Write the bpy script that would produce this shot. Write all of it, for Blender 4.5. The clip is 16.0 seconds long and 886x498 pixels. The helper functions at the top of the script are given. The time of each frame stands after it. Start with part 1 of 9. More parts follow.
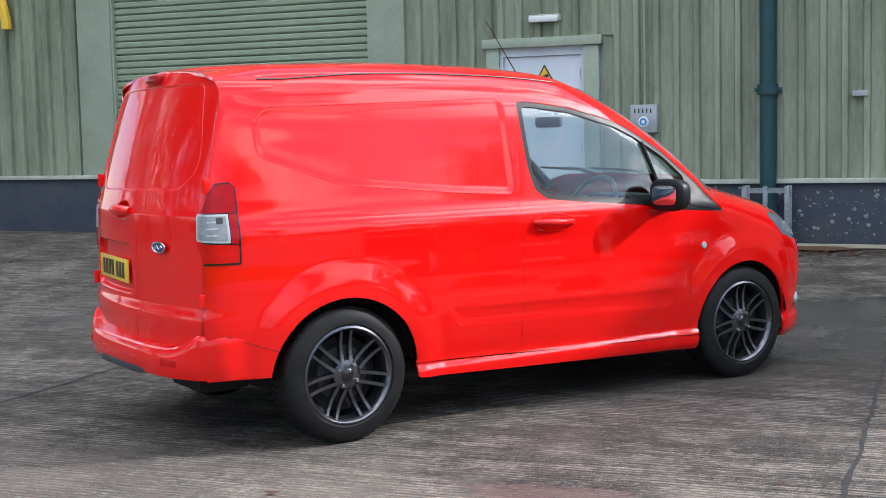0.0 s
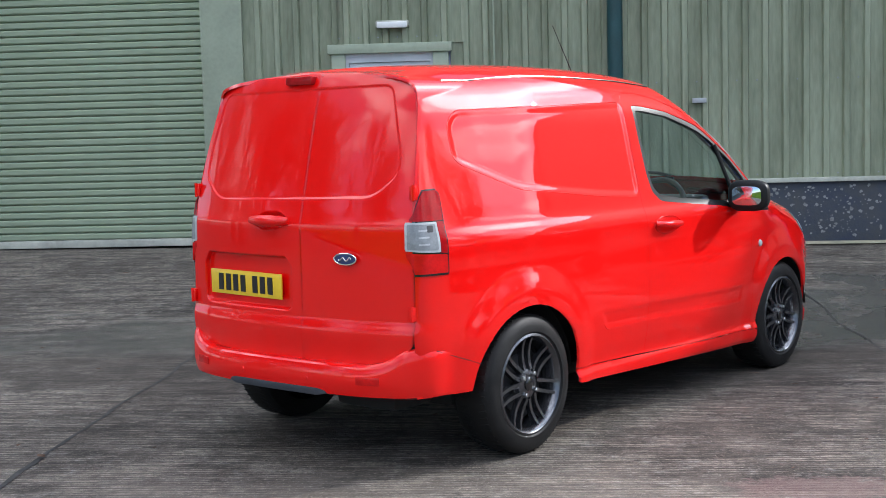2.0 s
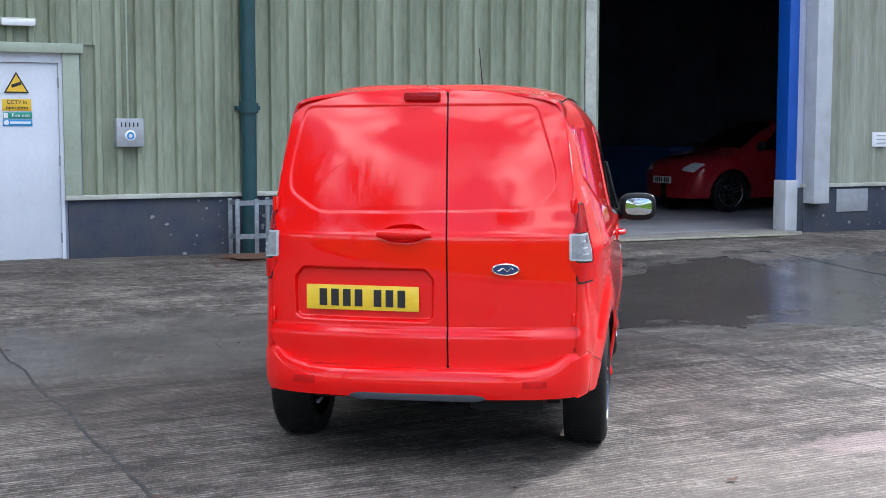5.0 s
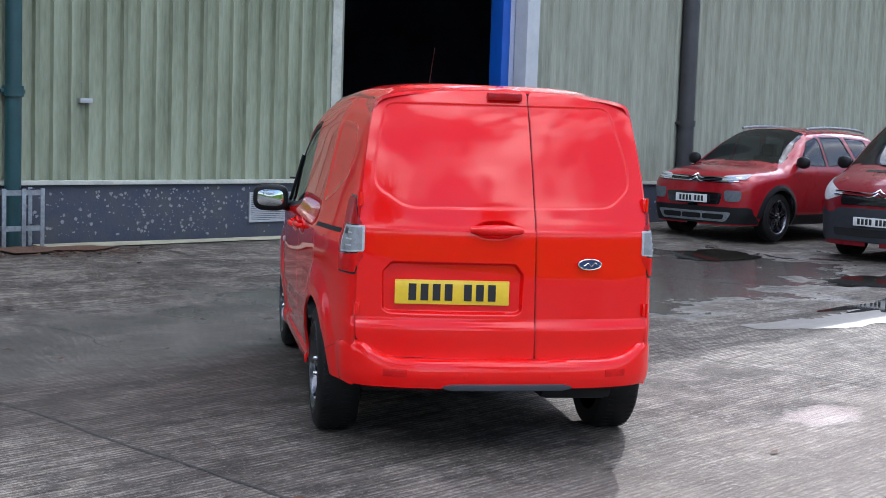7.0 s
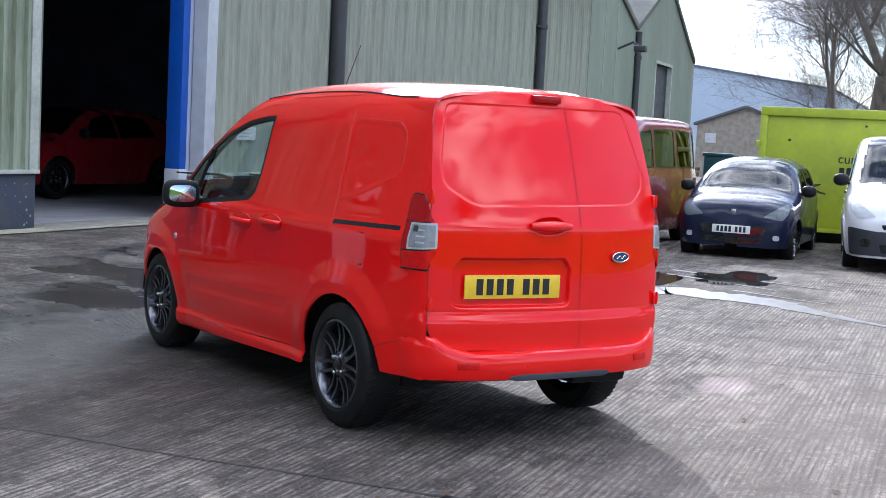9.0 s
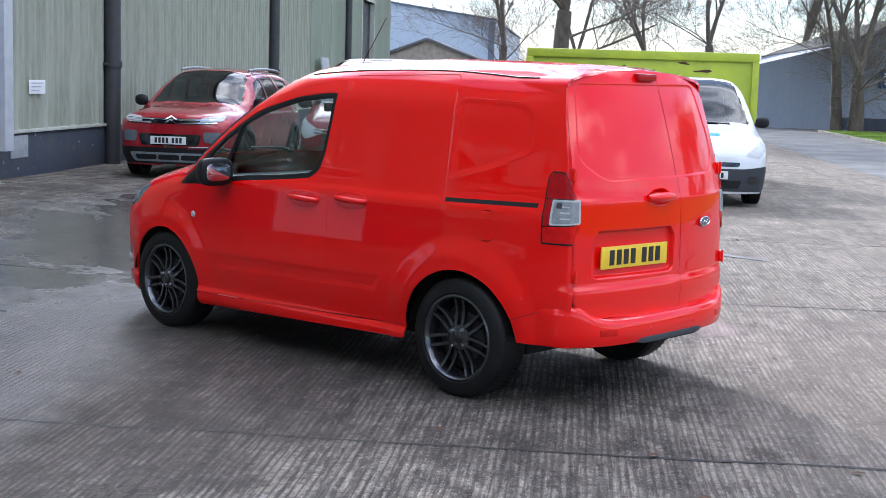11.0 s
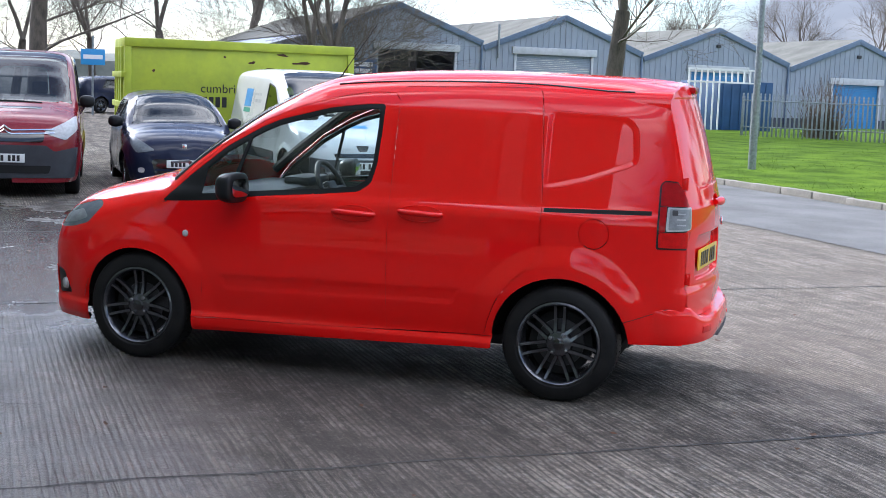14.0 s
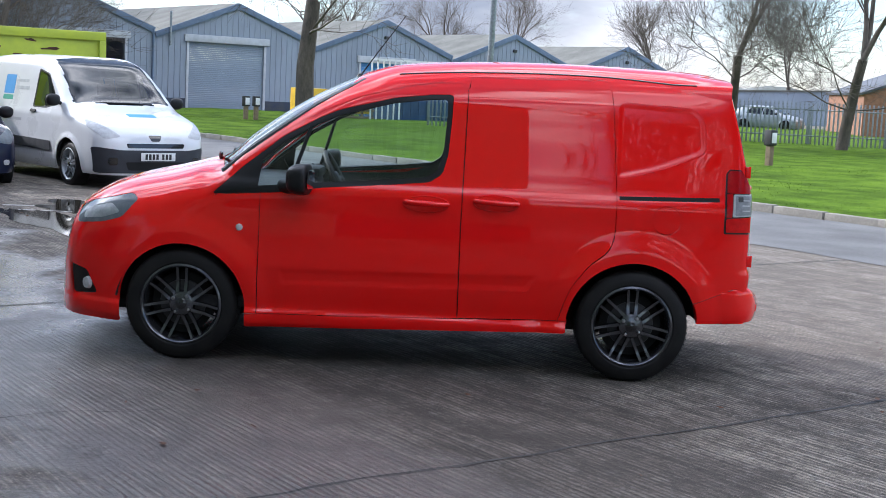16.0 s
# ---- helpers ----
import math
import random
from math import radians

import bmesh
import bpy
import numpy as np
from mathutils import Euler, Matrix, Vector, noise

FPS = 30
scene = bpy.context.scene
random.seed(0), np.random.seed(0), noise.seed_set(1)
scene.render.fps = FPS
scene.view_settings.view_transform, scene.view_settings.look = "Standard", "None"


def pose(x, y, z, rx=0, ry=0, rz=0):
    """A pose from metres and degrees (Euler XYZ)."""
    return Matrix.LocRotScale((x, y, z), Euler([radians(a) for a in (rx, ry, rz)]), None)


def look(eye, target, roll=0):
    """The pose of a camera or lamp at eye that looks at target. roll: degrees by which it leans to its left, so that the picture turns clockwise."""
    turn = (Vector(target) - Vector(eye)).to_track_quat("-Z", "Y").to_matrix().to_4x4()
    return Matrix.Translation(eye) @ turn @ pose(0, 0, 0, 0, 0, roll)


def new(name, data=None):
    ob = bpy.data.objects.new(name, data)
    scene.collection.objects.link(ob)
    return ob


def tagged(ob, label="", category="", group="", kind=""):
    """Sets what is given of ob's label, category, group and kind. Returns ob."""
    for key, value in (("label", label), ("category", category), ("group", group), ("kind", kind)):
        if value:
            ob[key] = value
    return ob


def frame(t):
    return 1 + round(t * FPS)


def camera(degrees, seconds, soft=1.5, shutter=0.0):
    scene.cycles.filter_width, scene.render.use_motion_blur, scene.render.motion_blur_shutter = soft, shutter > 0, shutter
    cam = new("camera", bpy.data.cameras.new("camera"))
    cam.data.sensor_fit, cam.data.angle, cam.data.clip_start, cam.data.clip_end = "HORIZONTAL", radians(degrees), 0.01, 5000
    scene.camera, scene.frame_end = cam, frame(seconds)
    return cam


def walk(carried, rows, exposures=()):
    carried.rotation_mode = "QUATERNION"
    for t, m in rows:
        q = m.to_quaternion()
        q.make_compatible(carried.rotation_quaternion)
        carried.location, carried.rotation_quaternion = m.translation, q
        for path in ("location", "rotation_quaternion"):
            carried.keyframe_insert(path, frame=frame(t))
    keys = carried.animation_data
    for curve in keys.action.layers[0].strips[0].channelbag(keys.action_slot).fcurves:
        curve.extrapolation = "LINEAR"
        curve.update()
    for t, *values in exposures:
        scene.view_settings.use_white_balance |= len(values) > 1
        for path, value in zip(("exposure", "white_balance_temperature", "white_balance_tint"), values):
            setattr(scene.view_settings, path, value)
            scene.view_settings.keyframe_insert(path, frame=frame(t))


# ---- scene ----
cam = camera(36.9, 16.0, soft=0.75)
PATH = [
    (0, (-4.071, -5.989, 1.394), (-2.992, -4.315, 1.217), -1.3),
    (0.5, (-4.533, -5.557, 1.393), (-3.319, -3.979, 1.201), -1.6),
    (1, (-5.005, -5.114, 1.41), (-3.665, -3.641, 1.225), -1.5),
    (1.5, (-5.46, -4.683, 1.431), (-4.042, -3.285, 1.252), -1.6),
    (2, (-5.883, -4.234, 1.434), (-4.361, -2.948, 1.255), -1.5),
    (2.5, (-6.272, -3.777, 1.443), (-4.624, -2.659, 1.253), -1.4),
    (3, (-6.611, -3.265, 1.47), (-4.877, -2.288, 1.276), -1.7),
    (3.5, (-6.939, -2.716, 1.501), (-5.133, -1.878, 1.311), -1.9),
    (4, (-7.231, -2.176, 1.516), (-5.364, -1.479, 1.346), -1.5),
    (4.2, (-7.338, -1.964, 1.531), (-5.442, -1.352, 1.359), -1.3),
    (6.5, (-7.847, 0.897, 1.507), (-5.864, 0.714, 1.326), 2.1),
    (7, (-7.78, 1.446, 1.509), (-5.825, 1.064, 1.328), 2.0),
    (7.5, (-7.635, 2.069, 1.502), (-5.733, 1.478, 1.319), 2.3),
    (8, (-7.473, 2.692, 1.504), (-5.642, 1.908, 1.326), 2.7),
    (8.5, (-7.249, 3.306, 1.47), (-5.486, 2.376, 1.296), 2.9),
    (9, (-6.976, 3.912, 1.457), (-5.302, 2.83, 1.289), 2.9),
    (9.5, (-6.668, 4.476, 1.478), (-5.089, 3.261, 1.303), 2.2),
    (10, (-6.367, 5.001, 1.544), (-4.89, 3.668, 1.34), 2.5),
    (10.2, (-6.239, 5.198, 1.572), (-4.794, 3.832, 1.351), 2.4),
    (12.3, (-4.434, 6.664, 1.633), (-3.365, 4.992, 1.388), 1.2),
    (12.5, (-4.231, 6.8, 1.639), (-3.217, 5.094, 1.393), 1.3),
    (13, (-3.701, 7.103, 1.632), (-2.845, 5.313, 1.385), 1.7),
    (13.5, (-3.126, 7.368, 1.638), (-2.407, 5.518, 1.389), 2.1),
    (14, (-2.584, 7.576, 1.646), (-2.025, 5.671, 1.4), 2.1),
    (14.5, (-2.012, 7.769, 1.636), (-1.585, 5.831, 1.391), 2.3),
    (15, (-1.439, 7.952, 1.629), (-1.133, 5.991, 1.383), 2.3),
    (15.5, (-0.847, 8.019, 1.605), (-0.662, 6.043, 1.359), 2.6),
    (16, (-0.225, 8.012, 1.554), (-0.215, 6.027, 1.316), 2.8),
]
walk(cam, [(t, look(eye, target, roll)) for t, eye, target, roll in PATH],
     exposures=[(0.0, 0.75, 6050, 11), (2.0, 0.72, 6000, 11), (4.2, 1.08, 5900, 12), (6.5, 1.05, 5850, 14),
                (7.2, 0.85, 5850, 14), (7.9, 0.74, 5800, 14), (8.6, 0.88, 5800, 14), (9.4, 1.04, 5750, 14),
                (10.0, 1.08, 5750, 14), (12.5, 0.98, 5900, 14), (14.0, 0.95, 5850, 14), (16.0, 0.82, 5800, 14)])

# ---- world, sun ----
SUN_AZ, SUN_EL = -27.5, 27.0      # degrees anticlockwise from +x, above the horizon
world = bpy.data.worlds.new("world")
scene.world = world
world.use_nodes = True
wn, wl = world.node_tree.nodes, world.node_tree.links
wn.clear()
w_out = wn.new("ShaderNodeOutputWorld")
w_bg = wn.new("ShaderNodeBackground")
sky = wn.new("ShaderNodeTexSky")
sky.sky_type, sky.sun_disc = "NISHITA", False
sky.sun_elevation, sky.sun_rotation = radians(SUN_EL), radians(90 - SUN_AZ)
sky.air_density, sky.dust_density, sky.ozone_density = 1.0, 0.3, 2.5
w_co = wn.new("ShaderNodeTexCoord")
w_map = wn.new("ShaderNodeMapping")
w_map.inputs["Scale"].default_value = (1.0, 1.0, 2.6)
w_map.inputs["Location"].default_value = (0.35, 0.1, 0.2)
w_noise = wn.new("ShaderNodeTexNoise")
w_noise.inputs["Scale"].default_value, w_noise.inputs["Detail"].default_value = 2.3, 8.0
w_noise.inputs["Roughness"].default_value = 0.55
w_ramp = wn.new("ShaderNodeValToRGB")
w_ramp.color_ramp.elements[0].position, w_ramp.color_ramp.elements[1].position = 0.485, 0.585
w_noise2 = wn.new("ShaderNodeTexNoise")
w_noise2.inputs["Scale"].default_value, w_noise2.inputs["Detail"].default_value = 3.4, 6.0
w_ramp.color_ramp.elements[0].color = (0.10, 0.10, 0.10, 1)
w_tone = wn.new("ShaderNodeValToRGB")
w_tone.color_ramp.elements[0].position, w_tone.color_ramp.elements[1].position = 0.40, 0.60
w_tone.color_ramp.elements[0].color = (3.4, 3.7, 4.2, 1)
w_tone.color_ramp.elements[1].color = (9.4, 9.3, 9.1, 1)
w_mix = wn.new("ShaderNodeMix")
w_mix.data_type = "RGBA"
wl.new(w_co.outputs["Generated"], w_map.inputs["Vector"])
wl.new(w_map.outputs[0], w_noise.inputs["Vector"])
wl.new(w_map.outputs[0], w_noise2.inputs["Vector"])
wl.new(w_noise2.outputs["Fac"], w_tone.inputs["Fac"])
wl.new(w_ramp.outputs["Color"], w_mix.inputs["Factor"])
wl.new(sky.outputs["Color"], w_mix.inputs["A"])
# clouds shine through round the sun
w_dot = wn.new("ShaderNodeVectorMath")
w_dot.operation = "DOT_PRODUCT"
w_dot.inputs[1].default_value = (math.cos(radians(SUN_AZ)) * math.cos(radians(SUN_EL)), math.sin(radians(SUN_AZ)) * math.cos(radians(SUN_EL)), math.sin(radians(SUN_EL)))
wl.new(w_co.outputs["Generated"], w_dot.inputs[0])
w_clip = wn.new("ShaderNodeMapRange")
wl.new(w_dot.outputs["Value"], w_clip.inputs["Value"])
w_pow = wn.new("ShaderNodeMath")
w_pow.operation = "POWER"
w_pow.inputs[1].default_value = 15.0
wl.new(w_clip.outputs[0], w_pow.inputs[0])
w_haze = wn.new("ShaderNodeMath")
w_haze.operation = "MULTIPLY_ADD"
w_haze.inputs[1].default_value = 0.12
wl.new(w_pow.outputs[0], w_haze.inputs[0])
wl.new(w_noise.outputs["Fac"], w_haze.inputs[2])
wl.new(w_haze.outputs[0], w_ramp.inputs["Fac"])
w_gain = wn.new("ShaderNodeMath")
w_gain.operation = "MULTIPLY_ADD"
w_gain.inputs[1].default_value = 4.6
wl.new(w_pow.outputs[0], w_gain.inputs[0])
# a clouded sky is three times as bright overhead as along the horizon
w_sep = wn.new("ShaderNodeSeparateXYZ")
wl.new(w_co.outputs["Generated"], w_sep.inputs[0])
w_rise = wn.new("ShaderNodeMapRange")
w_rise.inputs["To Min"].default_value, w_rise.inputs["To Max"].default_value = 0.36, 3.3
wl.new(w_sep.outputs["Z"], w_rise.inputs["Value"])
wl.new(w_rise.outputs[0], w_gain.inputs[2])
w_glow = wn.new("ShaderNodeVectorMath")
w_glow.operation = "SCALE"
wl.new(w_tone.outputs["Color"], w_glow.inputs[0])
wl.new(w_gain.outputs[0], w_glow.inputs["Scale"])
wl.new(w_glow.outputs[0], w_mix.inputs["B"])
wl.new(w_mix.outputs["Result"], w_bg.inputs["Color"])
w_bg.inputs["Strength"].default_value = 0.145
wl.new(w_bg.outputs[0], w_out.inputs["Surface"])

sun = new("sun", bpy.data.lights.new("sun", "SUN"))
sun.data.energy, sun.data.angle, sun.data.color = 2.45, radians(0.7), (1.0, 0.95, 0.87)
sun_way = Vector((math.cos(radians(SUN_AZ)) * math.cos(radians(SUN_EL)), math.sin(radians(SUN_AZ)) * math.cos(radians(SUN_EL)), math.sin(radians(SUN_EL))))
sun.matrix_world = look(sun_way * 60, (0, 0, 0))


# ---- materials ----
def surface(name, base, dark=None, scale=6.0, fine=60.0, amount=0.5, rough=0.6, rough_var=0.15, bump=0.0, bump_scale=80.0, metal=0.0, coat=0.0, spec=0.5, coat_rough=0.03, stretch=(1, 1, 1), coat_ior=1.5):
    """A painted, stone or cloth surface: two scales of noise move the colour and the roughness, a third gives relief."""
    m = bpy.data.materials.new(name)
    m.use_nodes = True
    n, l = m.node_tree.nodes, m.node_tree.links
    b = n["Principled BSDF"]
    b.inputs["Metallic"].default_value = metal
    b.inputs["Coat Weight"].default_value = coat
    b.inputs["Coat Roughness"].default_value = coat_rough
    b.inputs["Coat IOR"].default_value = coat_ior
    b.inputs["Specular IOR Level"].default_value = spec
    co = n.new("ShaderNodeTexCoord")
    mp = n.new("ShaderNodeMapping")
    mp.inputs["Scale"].default_value = stretch
    l.new(co.outputs["Object"], mp.inputs["Vector"])
    a, c = n.new("ShaderNodeTexNoise"), n.new("ShaderNodeTexNoise")
    a.inputs["Scale"].default_value, a.inputs["Detail"].default_value = scale, 6
    c.inputs["Scale"].default_value, c.inputs["Detail"].default_value = fine, 3
    for t in (a, c):
        l.new(mp.outputs[0], t.inputs["Vector"])
    add = n.new("ShaderNodeMath")
    add.operation = "MULTIPLY_ADD"
    add.inputs[1].default_value, add.inputs[2].default_value = 0.4, -0.2
    l.new(c.outputs["Fac"], add.inputs[0])
    both = n.new("ShaderNodeMath")
    l.new(a.outputs["Fac"], both.inputs[0])
    l.new(add.outputs[0], both.inputs[1])
    ramp = n.new("ShaderNodeMapRange")
    ramp.inputs["From Min"].default_value, ramp.inputs["From Max"].default_value = 0.3, 0.7
    l.new(both.outputs[0], ramp.inputs["Value"])
    dark = dark or tuple(v * (1 - amount) for v in base)
    mix = n.new("ShaderNodeMix")
    mix.data_type = "RGBA"
    mix.inputs["A"].default_value, mix.inputs["B"].default_value = (*dark, 1), (*base, 1)
    l.new(ramp.outputs[0], mix.inputs["Factor"])
    l.new(mix.outputs["Result"], b.inputs["Base Color"])
    rr = n.new("ShaderNodeMapRange")
    rr.inputs["To Min"].default_value, rr.inputs["To Max"].default_value = min(1, rough + rough_var), max(0.02, rough - rough_var)
    l.new(both.outputs[0], rr.inputs["Value"])
    l.new(rr.outputs[0], b.inputs["Roughness"])
    if bump:
        d = n.new("ShaderNodeTexNoise")
        d.inputs["Scale"].default_value, d.inputs["Detail"].default_value = bump_scale, 4
        l.new(mp.outputs[0], d.inputs["Vector"])
        bp = n.new("ShaderNodeBump")
        bp.inputs["Strength"].default_value, bp.inputs["Distance"].default_value = bump, 0.01
        l.new(d.outputs["Fac"], bp.inputs["Height"])
        l.new(bp.outputs[0], b.inputs["Normal"])
    return m


def glassy(name, tint=(0.85, 0.92, 0.9), rough=0.0, near=0.06, rim=0.6):
    """Thin clear glass, alike from both sides: its gloss rises from near (looked at squarely) by rim (at a slant)."""
    m = bpy.data.materials.new(name)
    m.use_nodes = True
    n, l = m.node_tree.nodes, m.node_tree.links
    n.clear()
    out, mix = n.new("ShaderNodeOutputMaterial"), n.new("ShaderNodeMixShader")
    t, g, f = n.new("ShaderNodeBsdfTransparent"), n.new("ShaderNodeBsdfGlossy"), n.new("ShaderNodeLayerWeight")
    t.inputs["Color"].default_value = (*tint, 1)
    g.inputs["Roughness"].default_value = rough
    f.inputs["Blend"].default_value = 0.5
    p, q = n.new("ShaderNodeMath"), n.new("ShaderNodeMath")
    p.operation, q.operation = "POWER", "MULTIPLY_ADD"
    p.inputs[1].default_value = 3.0
    q.inputs[1].default_value, q.inputs[2].default_value = rim, near
    l.new(f.outputs["Facing"], p.inputs[0])
    l.new(p.outputs[0], q.inputs[0])
    l.new(q.outputs[0], mix.inputs[0])
    l.new(t.outputs[0], mix.inputs[1])
    l.new(g.outputs[0], mix.inputs[2])
    l.new(mix.outputs[0], out.inputs["Surface"])
    return m


def lamp_glass(name, colour, rough=0.08):
    return surface(name, colour, amount=0.25, scale=30, fine=120, rough=rough, rough_var=0.03, spec=0.25)


